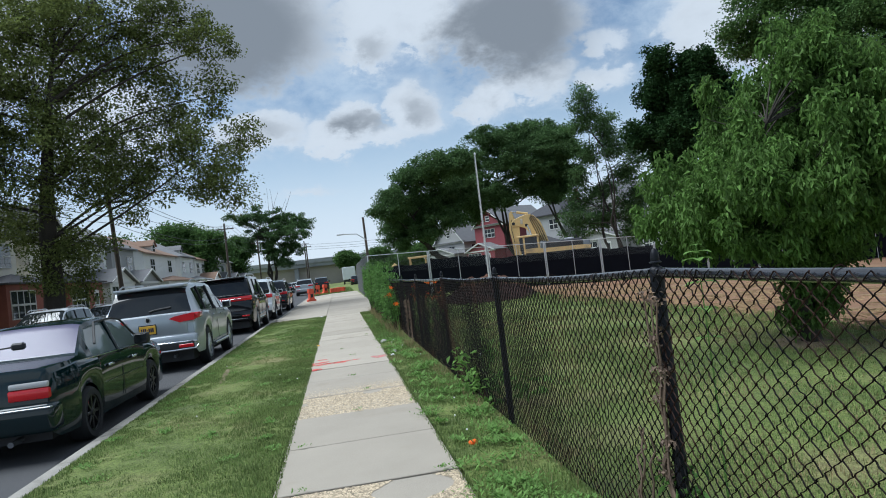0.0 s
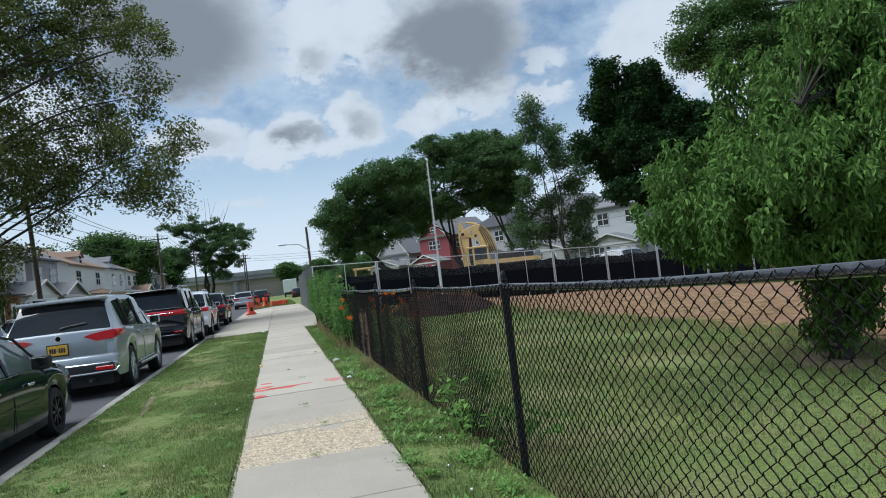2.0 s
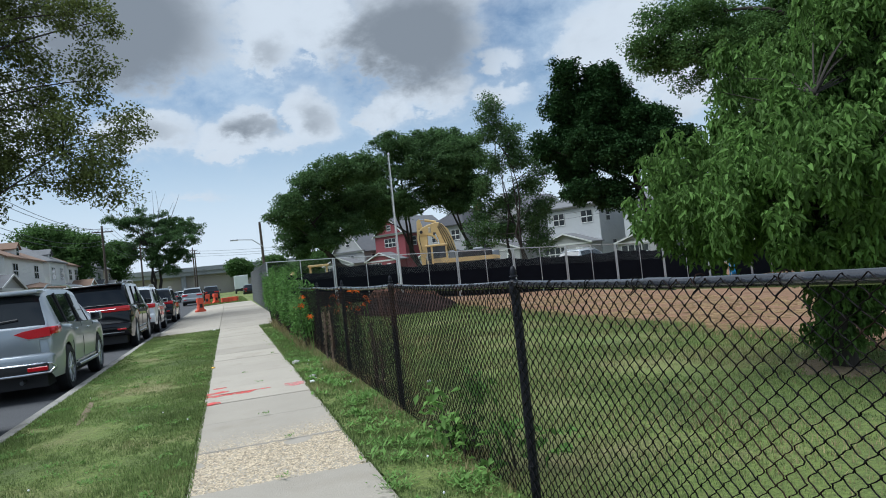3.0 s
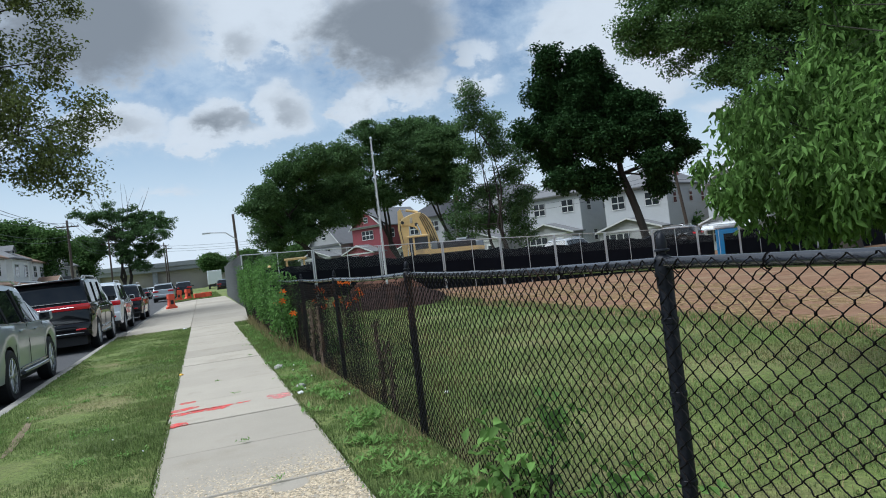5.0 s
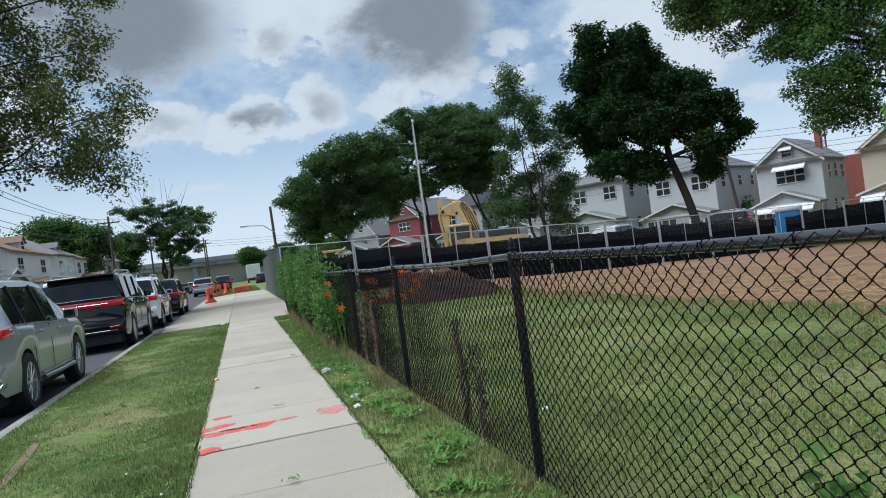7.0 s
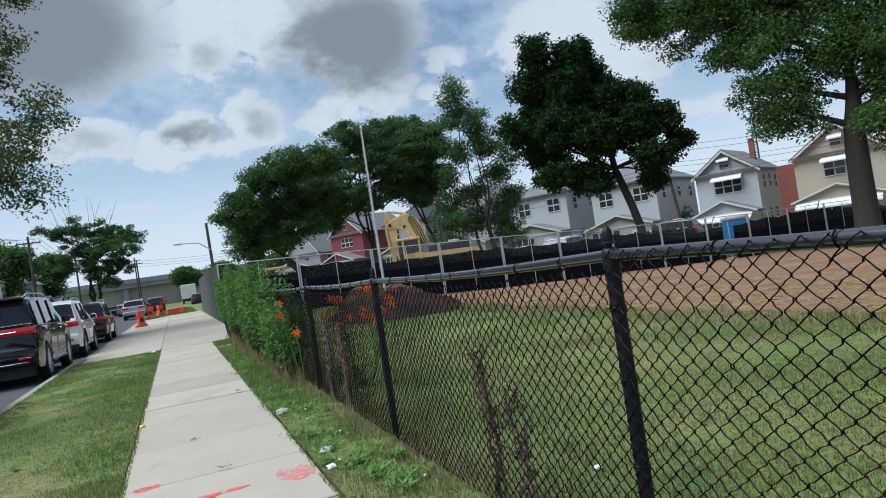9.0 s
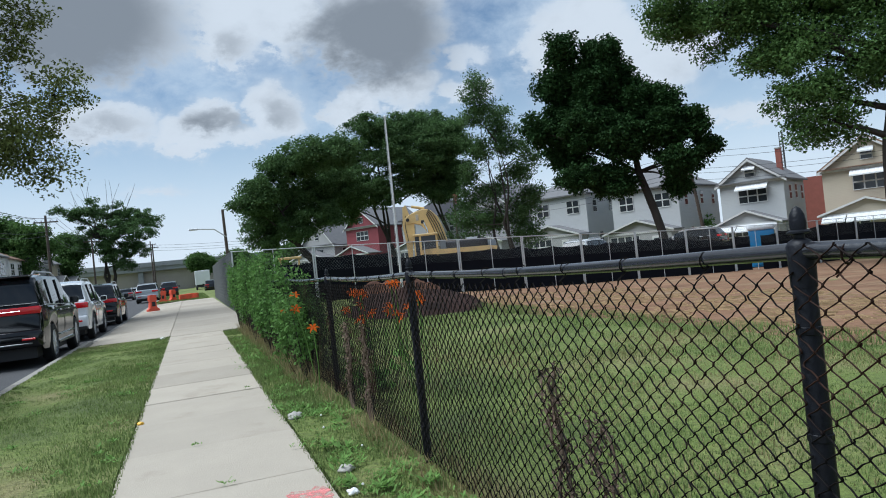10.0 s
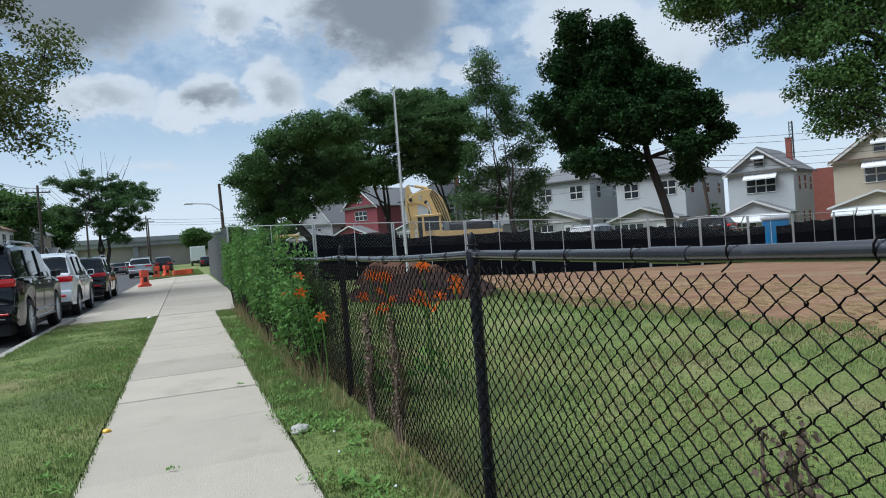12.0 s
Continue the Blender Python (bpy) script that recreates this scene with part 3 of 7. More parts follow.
def heap(name, cx, cy, rx, ry, h, mat, label, seed):
    v, f = [], []
    nr, na = 26, 72
    for i in range(nr + 1):
        u = i / nr
        for k in range(na):
            a = 2 * math.pi * k / na
            w = 1 + 0.2 * noise.noise((math.cos(a) * 2, math.sin(a) * 2, seed))
            x, y = cx + rx * u * w * math.cos(a), cy + ry * u * w * math.sin(a)
            z = yard_z(x) - 0.05 + h * (1 - u ** 3) * (1 + 0.45 * noise.noise((x * 1.6, y * 1.6, seed)))
            z += (0.09 * noise.noise((x * 5, y * 5, seed)) + 0.05 * noise.noise((x * 13, y * 13, seed))) * min(1, h * 3)
            v.append((x, y, z))
    for i in range(nr):
        for k in range(na):
            f.append((i * na + k, i * na + (k + 1) % na, (i + 1) * na + (k + 1) % na, (i + 1) * na + k))
    tagged(new(name, array_mesh(name, v, f, mat, True)), label, "soil heap")


heap("soil_mound", 6.1, 23.8, 1.9, 2.6, 0.5, M_MULCH, "low heap of dark brown soil on the lawn", 3)
heap("soil_mound", 7.6, 29.8, 1.9, 1.2, 0.72, M_HEAP, "low heap of reddish soil beside the flagpole", 8)
heap("leaf_litter", 6.15, 6.7, 0.75, 0.7, 0.055, M_BARE, "thin litter of brown soil and dead leaves under the pear tree", 5)

# ---- black chain-link fence along the sidewalk ----
POST_Y = [-4.25, -1.15, 2.06, 5.04, 8.06, 11.05, 13.85, 16.9, 19.95, 23.0, 26.05]


def rail_z(y):
    return float(np.interp(y, [0, 2.06, 5.04, 8.06, 11.05, 13.85, 26], [1.285, 1.283, 1.246, 1.236, 1.212, 1.2, 1.155]))


fence = thing("chain_link_fence", "low black vinyl chain-link fence along the sidewalk", "fence")
for y in POST_Y:
    z = rail_z(y)
    post = part("post", lathe(bmesh.new(), [(0.0265, -0.1), (0.0265, z - 0.06), (0.024, z - 0.05)], 14, m=pose(FENCE_X, y, 0)), M_BLACKPIPE, fence, smooth=40)
    cap = lathe(bmesh.new(), [(0.029, z - 0.085), (0.030, z - 0.03), (0.031, z + 0.012), (0.024, z + 0.024), (0.012, z + 0.03), (0.012, z + 0.038), (0.026, z + 0.042), (0.026, z + 0.046), (0.0175, z + 0.05), (0.019, z + 0.065), (0.016, z + 0.086), (0.009, z + 0.1), (0.0, z + 0.106)], 16, m=pose(FENCE_X, y, 0))
    part("cap", cap, M_BLACKPIPE, post, "black acorn-shaped post cap", smooth=50)
    for zz in (0.22, 0.5, 0.8, 1.05):
        band = lathe(bmesh.new(), [(0.0275, zz - 0.01), (0.0295, zz - 0.008), (0.0295, zz + 0.008), (0.0275, zz + 0.01)], 12, m=pose(FENCE_X, y, 0))
        part("tie_band", band, M_BLACKPIPE, post)
for a, b in zip(POST_Y, POST_Y[1:]):
    pts = [(FENCE_X, a + (b - a) * i / 8, rail_z(a + (b - a) * i / 8) - 0.018 * math.sin(math.pi * i / 8)) for i in range(9)]
    part("top_rail", tube(bmesh.new(), pts, 0.0215, 12), M_RAIL, fence, smooth=40)
    mid = (a * 0.45 + b * 0.55)
    zz = rail_z(mid) - 0.018
    part("rail_sleeve", tube(bmesh.new(), [(FENCE_X, mid - 0.08, zz), (FENCE_X, mid + 0.08, zz)], 0.0245, 12), M_RAIL, fence, smooth=40)

PITCH = 0.0375
DROP = 0.0305


def mesh_bay(y0, y1, seed):
    """Woven wires of one bay: upright zigzags hooked into one another."""
    r = np.random.default_rng(seed)
    nw = int(round((y1 - y0) / PITCH))
    p = (y1 - y0) / nw
    verts, faces, base = [], [], 0
    sides = 4 if y0 < 12 else 3
    for i in range(nw):
        yc = y0 + (i + 0.5) * p
        # the first bays reach over the rail, the later ones hang below it
        top = rail_z(yc) + (0.016 if y0 < 8 else -0.045) - 0.018 * math.sin(math.pi * (yc - y0) / (y1 - y0))
        nd = int((top - 0.02) / DROP)
        step = (top - 0.02) / nd
        # each run swings across the cell and hooks its neighbour with a short upright bend
        frac = np.array([-0.16, 0.0, 0.16, 0.5]) if y0 < 14 else np.array([0.0, 0.5])
        u = (np.arange(nd)[:, None] + frac[None]).ravel()[1:]
        ns = len(u) - 1
        z = top - u * step
        tri = 1 - 2 * np.abs(((u + i) % 2) - 1)
        sgn = np.clip(1.22 * tri, -1, 1)
        y = yc + sgn * (p / 2 + 0.0022) + r.normal(0, 0.0009, ns + 1)
        belly = 0.016 * np.sin(3.1 * yc) * np.sin(np.pi * z / 1.2)
        x = FENCE_X - 0.03 + sgn * 0.0035 + belly + r.normal(0, 0.002, ns + 1)
        P = np.stack([x, y, z + r.normal(0, 0.0012, ns + 1)], 1)
        ring = []
        for k in range(sides):
            a = 2 * math.pi * k / sides
            ring.append(P + np.array([math.cos(a) * 0.0033, math.sin(a) * 0.0033, 0]))
        V = np.stack(ring, 1).reshape(-1, 3)
        verts.append(V)
        j = np.arange(ns)[:, None] * sides
        k = np.arange(sides)[None]
        k2 = (k + 1) % sides
        F = np.stack([j + k, j + k2, j + sides + k2, j + sides + k], -1).reshape(-1, 4) + base
        faces.append(F)
        base += len(V)
    return np.concatenate(verts), np.concatenate(faces)


for i, (a, b) in enumerate(zip(POST_Y, POST_Y[1:])):
    v, f = mesh_bay(a, b, i)
    ob = new("wire_mesh", array_mesh("wire_mesh", v, f, M_WIRE, True))
    ob.parent = fence
    yy = a + 0.3
    while yy < b:
        bm = bmesh.new()
        z = rail_z(yy) - 0.01
        pts = [(FENCE_X + 0.024 * math.cos(t) - 0.002, yy + 0.012 * t / 6, z + 0.024 * math.sin(t)) for t in np.linspace(0, 5.6, 9)]
        pts.append((FENCE_X - 0.03, yy + 0.02, z - 0.05))
        tube(bm, pts, 0.0028, 4)
        yy += 0.37
        part("tie_wire", bm, M_WIRE, fence)

# ---- tall galvanised site fence with black screens ----
site_fence = thing("site_fence", "temporary galvanised fence panels with torn black screens", "fence")
S0, SA, SL = (2.15, 33.5), radians(1.77), 3.15
SD = Vector((math.cos(SA), math.sin(SA), 0))


def site_top(i):
    return float(np.interp(i, [0, 1, 4, 7, 9, 14], [2.3, 2.2, 1.83, 1.36, 1.18, 1.0]))


def site_panel(p0, p1, t0, t1, screen0, screen1, seed, dense=True, gap=None, cloth=True):
    steel = M_GALV if cloth else M_SITEMESH
    r = random.Random(seed)
    p0, p1 = Vector(p0), Vector(p1)
    d = (p1 - p0)
    n = Vector((-d.y, d.x, 0)).normalized()
    panel = new("panel")
    panel.parent = site_fence
    for u, rad in ((0.012, 0.032), (0.5, 0.018), (0.988, 0.032)):
        q = p0 + d * u
        top = t0 + (t1 - t0) * u
        part("panel_post", tube(bmesh.new(), [(q.x, q.y, top - 2.45), (q.x, q.y, top)], rad, 8), steel, panel, smooth=40)
    part("panel_rail", tube(bmesh.new(), [(p0.x, p0.y, t0), (p1.x, p1.y, t1)], 0.018, 6), steel, panel, smooth=40)
    # hung cloth, slack between its ties
    v, f = [], []
    nu, nv = 24, 10
    for j in range(nv + 1):
        for i in range(nu + 1):
            u, w = i / nu, j / nv
            top = (t0 + (t1 - t0) * u) - (screen0 + (screen1 - screen0) * u) - 0.10 * math.sin(math.pi * ((u * 2) % 1)) * r.uniform(0.6, 1.0)
            bot = (t0 + (t1 - t0) * u) - 2.38
            z = bot + (top - bot) * w
            q = p0 + d * u + n * (0.035 + 0.02 * noise.noise((u * 6, w * 3, seed)))
            v.append((q.x, q.y, z))
    for j in range(nv):
        for i in range(nu):
            a = j * (nu + 1) + i
            if gap is None or not gap[0] < (i + 0.5) / nu < gap[1]:
                f.append((a, a + 1, a + nu + 2, a + nu + 1))
    if cloth:
        ob = new("screen", array_mesh("screen", v, f, M_SCREEN, True))
        ob.parent = panel
    # open mesh above the cloth
    bm = bmesh.new()
    steps = 26 if dense else 18
    for i in range(-7, steps):
        for s in (1, -1):
            u0 = i / steps if s > 0 else (i + 7) / steps
            u1 = u0 + s * 7 / steps
            ua, ub = max(0, min(1, u0)), max(0, min(1, u1))
            if abs(ub - ua) < 1e-4:
                continue
            h = 0.95 if cloth else 2.35
            za = (t0 + (t1 - t0) * ua) - h + h * (ua - u0) / (u1 - u0)
            zb = (t0 + (t1 - t0) * ub) - h + h * (ub - u0) / (u1 - u0)
            a, b = p0 + d * ua, p0 + d * ub
            tube(bm, [(a.x, a.y, za), (b.x, b.y, zb)], 0.0022, 3, cap=False)
    part("panel_mesh", bm, M_SITEMESH, panel)


rr = random.Random(2)
for i in range(13):
    a, b = Vector((*S0, 0)) + SD * (SL * i), Vector((*S0, 0)) + SD * (SL * (i + 1))
    gap0, gap1 = (rr.uniform(0.35, 0.6), rr.uniform(0.35, 0.6)) if i < 6 else (rr.uniform(0.2, 0.5), rr.uniform(0.2, 0.7))
    site_panel(a, b, site_top(i), site_top(i + 1), gap0, gap1, i, gap=(0.37, 0.64) if i == 8 else None)
for j in range(8):
    a, b = Vector((2.15 + 0.02 * j, 33.5 + 3.15 * j, 0)), Vector((2.17 + 0.02 * j, 33.5 + 3.15 * (j + 1), 0))
    site_panel(a, b, 2.3, 2.3, 0.1, 0.1, 40 + j, cloth=False)

# flagpole in the yard
flag = thing("flagpole", "tall slim white flagpole standing in the yard", "flagpole")
fz = yard_z(7.1)
part("pole", lathe(bmesh.new(), [(0.046, fz - 0.2), (0.042, fz + 2), (0.022, 6.02), (0.018, 6.04)], 12, m=pose(7.1, 28.02, 0)), M_TRIM, flag, smooth=40)
part("finial", lathe(bmesh.new(), [(0.0, 6.0), (0.05, 6.05), (0.05, 6.1), (0.0, 6.16)], 10, m=pose(7.1, 28.02, 0)), M_GALV, flag, smooth=60)
part("halyard", tube(bmesh.new(), [(7.02, 27.98, fz + 1.2), (7.05, 28.0, 5.98)], 0.006, 4), M_GALV, flag)

# ---- vehicles: y runs from the rear bumper forwards, z from the road ----
def lerp_keys(keys, y):
    ks = [k[0] for k in keys]
    vs = [k[1] for k in keys]
    if y <= ks[0]:
        return vs[0]
    if y >= ks[-1]:
        return vs[-1]
    for i in range(len(ks) - 1):
        if ks[i] <= y <= ks[i + 1]:
            u = (y - ks[i]) / (ks[i + 1] - ks[i])
            return vs[i] + (vs[i + 1] - vs[i]) * u


def wheel(parent, x, y, r, w, side, rim_mat, spokes, caliper=None, spoke_w=0.035):
    wh = new("wheel")
    wh.parent = parent
    wh.matrix_basis = pose(x, y, r)
    s = side
    t = lathe(bmesh.new(), [(r * 0.66, -w / 2), (r * 0.9, -w / 2), (r * 0.985, -w * 0.36), (r, -w * 0.2), (r, w * 0.2), (r * 0.985, w * 0.36), (r * 0.9, w / 2), (r * 0.68, w / 2 - 0.005), (r * 0.66, w / 2 - 0.03)], 32, "x", cap=False)
    part("tyre", t, M_TYRE, wh, smooth=35)
    bm = bmesh.new()
    lathe(bm, [(r * 0.68, s * w * 0.5), (r * 0.69, s * (w * 0.5 - 0.012)), (r * 0.62, s * (w * 0.5 - 0.02)), (r * 0.60, s * (w * 0.1))], 32, "x", cap=False)
    lathe(bm, [(0.0, s * w * 0.5), (r * 0.12, s * w * 0.48), (r * 0.17, s * w * 0.4), (r * 0.17, 0)], 16, "x")
    for k in range(spokes):
        a = 2 * math.pi * k / spokes
        box(bm, s * w * 0.36 - 0.014, s * w * 0.36 + 0.014, r * 0.1, r * 0.65, -spoke_w / 2, spoke_w / 2, bevel=0.006, m=Matrix.Rotation(a, 4, "X"))
    part("rim", bm, rim_mat, wh, smooth=35)
    disc = lathe(bmesh.new(), [(0.02, s * w * 0.08), (r * 0.5, s * w * 0.08), (r * 0.5, s * w * 0.02), (0.02, s * w * 0.02)], 24, "x")
    part("brake_disc", disc, M_EXCDARK, wh, smooth=35)
    if caliper:
        part("caliper", B(s * w * 0.05, s * w * 0.25, -r * 0.2, r * 0.25, r * 0.25, r * 0.52, bevel=0.01), caliper, wh)


def car(name, label, m, L, W, body_mat, top, belt, glass_spans, rear_span, front_span, wheels, wr, ground, rear_w=0.93, tumble=0.14, rim=None, spokes=10,
        glass_mat=None, rear_glass=None, caliper=None, arch_mat=None, arch_pad=0.05, group=""):
    """Body lofted from cross sections, with real wheel openings, glass set in, wheels and trim."""
    car_ob = thing(name, label, "car", m, group)
    ys = set(np.linspace(0, L, 40).tolist())
    for yw in wheels:
        ys |= set((yw + (wr + arch_pad) * np.sin(np.linspace(-math.pi / 2, math.pi / 2, 15))).tolist())
    for k in top + belt:
        ys.add(k[0])
    for a, b in glass_spans + [rear_span, front_span]:
        ys |= {a, b}
    ys = sorted(y for y in ys if 0 <= y <= L)
    ys = [y for i, y in enumerate(ys) if i == 0 or y - ys[i - 1] > 0.004]
    half = W / 2
    grid = []
    for y in ys:
        e = min(y, L - y)
        plan = half * (rear_w + (1 - rear_w) * min(1, (y / 0.45)) ** 0.5 if y < L / 2 else 0.86 + 0.14 * min(1, (L - y) / 0.7) ** 0.5)
        zt, zb0 = lerp_keys(top, y), lerp_keys(belt, y)
        zb = lerp_keys(ground, y)
        for yw in wheels:
            R = wr + arch_pad
            if abs(y - yw) < R:
                zb = max(zb, wr + math.sqrt(R * R - (y - yw) ** 2))
        zbelt = max(zb0, zb + 0.03)
        cabin = max(0.0, zt - zbelt)
        inset = tumble * min(1, cabin / 0.45)
        roof_w = plan - 0.05 - inset
        swell = 0.022 * max(math.exp(-((y - yw) / 0.5) ** 2) for yw in wheels)
        ring = [(plan * 0.965, zb), (plan * 0.985 + swell, zb + (zbelt - zb) * 0.3), (plan * 0.995 + swell, zb + (zbelt - zb) * 0.6), (plan * 0.992 + swell * 0.5, zb + (zbelt - zb) * 0.85), (plan * 0.965, zbelt),
                (plan * 0.965 - 0.018, zbelt + min(0.012, cabin * 0.2)),
                (roof_w + 0.012, zbelt + cabin * 0.82), (roof_w - 0.02, zbelt + cabin * 0.93), (roof_w * 0.8, zbelt + cabin * 0.985), (roof_w * 0.4, zt), (0.0, zt + 0.004)]
        grid.append(ring)
    nR = len(grid[0])
    classes = {"body": bmesh.new(), "side_window": bmesh.new(), "rear_window": bmesh.new(), "windscreen": bmesh.new()}
    cache = {k: {} for k in classes}

    def vert(cls, i, j, s):
        key = (i, j, s if grid[i][j][0] > 1e-6 else 0)
        if key not in cache[cls]:
            x, z = grid[i][j]
            cache[cls][key] = classes[cls].verts.new((s * x, ys[i], z))
        return cache[cls][key]

    for i in range(len(ys) - 1):
        ym = (ys[i] + ys[i + 1]) / 2
        for j in range(nR - 1):
            cls = "body"
            if j == 5 and any(a < ym < b for a, b in glass_spans):
                cls = "side_window"
            if j >= 7 and rear_span[0] < ym < rear_span[1]:
                cls = "rear_window"
            if j >= 7 and front_span[0] < ym < front_span[1]:
                cls = "windscreen"
            for s in (1, -1):
                q = [vert(cls, i, j, s), vert(cls, i + 1, j, s), vert(cls, i + 1, j + 1, s), vert(cls, i, j + 1, s)]
                q = list(dict.fromkeys(q))
                if s < 0:
                    q = q[::-1]
                if len(q) > 2:
                    try:
                        classes[cls].faces.new(q)
                    except ValueError:
                        pass
    for i in (0, len(ys) - 1):
        loop = [vert("body", i, j, 1) for j in range(nR)] + [vert("body", i, j, -1) for j in range(nR - 2, -1, -1)]
        try:
            classes["body"].faces.new(list(dict.fromkeys(loop)))
        except ValueError:
            pass
    bmesh.ops.recalc_face_normals(classes["body"], faces=classes["body"].faces)
    part("body", classes["body"], body_mat, car_ob, smooth=32)
    for s in (1, -1):
        for a, b in glass_spans:
            one = bmesh.new()
            ids = [i for i in range(len(ys)) if a - 1e-6 <= ys[i] <= b + 1e-6]
            lo = [one.verts.new((s * grid[i][5][0], ys[i], grid[i][5][1])) for i in ids]
            hi = [one.verts.new((s * grid[i][6][0], ys[i], grid[i][6][1])) for i in ids]
            for k in range(len(ids) - 1):
                one.faces.new((lo[k], lo[k + 1], hi[k + 1], hi[k]) if s > 0 else (lo[k], hi[k], hi[k + 1], lo[k + 1]))
            part("side_window", one, glass_mat or M_CARGLASS, car_ob, "dark side glass", smooth=50)
    classes["side_window"].free()
    part("rear_window", classes["rear_window"], rear_glass or M_CARGLASS, car_ob, "dark rear window", smooth=50)
    part("windscreen", classes["windscreen"], M_CARGLASS, car_ob, smooth=50)
    # underbody and wheel wells
    part("underbody", B(-half * 0.80, half * 0.80, 0.15, L - 0.2, 0.19, lerp_keys(belt, L / 2) - 0.1), M_PLASTIC, car_ob)
    for yw in wheels:
        for s in (1, -1):
            wheel(car_ob, s * (half - 0.115), yw, wr, 0.225, s, rim or M_ALLOY, spokes, caliper)
        if arch_mat:
            for s in (1, -1):
                pts = [(s * (half - 0.004), yw + (wr + arch_pad + 0.03) * math.cos(a), wr + (wr + arch_pad + 0.03) * math.sin(a)) for a in np.linspace(0.05, math.pi - 0.05, 16)]
                part("arch_trim", tube(bmesh.new(), pts, 0.028, 6), arch_mat, car_ob, smooth=50)
    for y0 in (glass_spans[-1][1] - 0.28,):
        for s in (1, -1):
            zb = lerp_keys(belt, y0)
            mir = part("mirror", B(s * half + (0.0 if s > 0 else -0.2), s * half + (0.2 if s > 0 else 0.0), y0 - 0.05, y0 + 0.09, zb + 0.01, zb + 0.17, bevel=0.035, seg=2), M_PLASTIC if name == "sedan" else body_mat, car_ob, smooth=40)
            part("mirror_glass", B(s * half + (0.02 if s > 0 else -0.18), s * half + (0.18 if s > 0 else -0.02), y0 - 0.056, y0 - 0.045, zb + 0.03, zb + 0.15, bevel=0.003), M_CARGLASS, mir)
    return car_ob


def pillars(ob, ys, belt_z, top_z, half, tumble, mat):
    for y0, y1 in ys:
        for s in (1, -1):
            a = s * (half * 0.965 - 0.012)
            b = s * (half - 0.05 - tumble + 0.018)
            part("pillar", tube(bmesh.new(), [(a, y0, belt_z), (b, y1, top_z)], 0.024, 6), mat, ob, smooth=50)


def handles(ob, spots, half, mat):
    for y, z in spots:
        for s in (1, -1):
            x = s * half
            part("door_handle", B(min(x, x + s * 0.035), max(x, x + s * 0.035), y, y + 0.17, z, z + 0.035, bevel=0.012, seg=2), mat, ob, smooth=50)


def seams(ob, ys, z0, z1, half):
    for y in ys:
        for s in (1, -1):
            part("door_gap", tube(bmesh.new(), [(s * (half - 0.006), y, z0), (s * (half + 0.001), y, (z0 + z1) / 2), (s * (half * 0.972), y, z1)], 0.005, 4), M_PLASTIC, ob)


def plate(ob, x, y, z, chars):
    pl = part("plate", B(x - 0.155, x + 0.155, y - 0.014, y, z - 0.08, z + 0.08, bevel=0.004), M_PLATE, ob, "yellow licence plate with dark blue writing")
    part("plate_frame", B(x - 0.172, x + 0.172, y - 0.010, y + 0.004, z - 0.10, z + 0.10, bevel=0.004), M_PLASTIC, pl)
    bm = bmesh.new()
    for i in range(7):
        x0 = x - 0.125 + i * 0.036
        if i == 3:
            box(bm, x0 + 0.005, x0 + 0.02, y - 0.019, y - 0.013, z - 0.01, z + 0.005)
        else:
            box(bm, x0, x0 + 0.025, y - 0.019, y - 0.013, z - 0.04, z + 0.035)
    part("plate_writing", bm, M_INK, pl)


CAR_X = -3.42
Z0 = -0.15

# dark green old saloon
sed = car("sedan", "dark green older saloon with black wheels, parked at the kerb", pose(-3.31, 7.08, Z0) @ Matrix.Diagonal((1.04, 1.06, 1.03, 1)), 4.31, 1.69, M_GREENCAR,
          [(0, 0.86), (0.05, 0.955), (0.55, 0.985), (0.72, 1.0), (1.28, 1.33), (1.55, 1.375), (2.2, 1.385), (2.55, 1.34), (3.22, 0.98), (4.1, 0.80), (4.31, 0.62)],
          [(0, 0.80), (0.05, 0.88), (0.6, 0.925), (2.0, 0.91), (3.2, 0.885), (4.1, 0.76), (4.31, 0.58)],
          [(1.12, 1.95), (2.02, 2.85)], (0.76, 1.36), (2.5, 3.18), (0.87, 3.335), 0.305, [(0, 0.30), (0.12, 0.22), (4.1, 0.2), (4.31, 0.28)],
          # side glass base is pale: reflected sky and light through the cabin, as colour
          rear_w=0.88, tumble=0.17, rim=M_BLACKRIM, spokes=8, glass_mat=glass("sedan_glass_with_sky", (0.13, 0.155, 0.16)), rear_glass=M_TINTGLASS, caliper=M_CALIPER, arch_pad=0.035)
pillars(sed, [(1.98, 2.0)], 0.92, 1.33, 0.845, 0.17, M_GREENCAR)
handles(sed, [(1.42, 0.76), (2.36, 0.75)], 0.845, M_CHROME)
seams(sed, [1.22, 2.0, 3.02], 0.32, 0.9, 0.845)
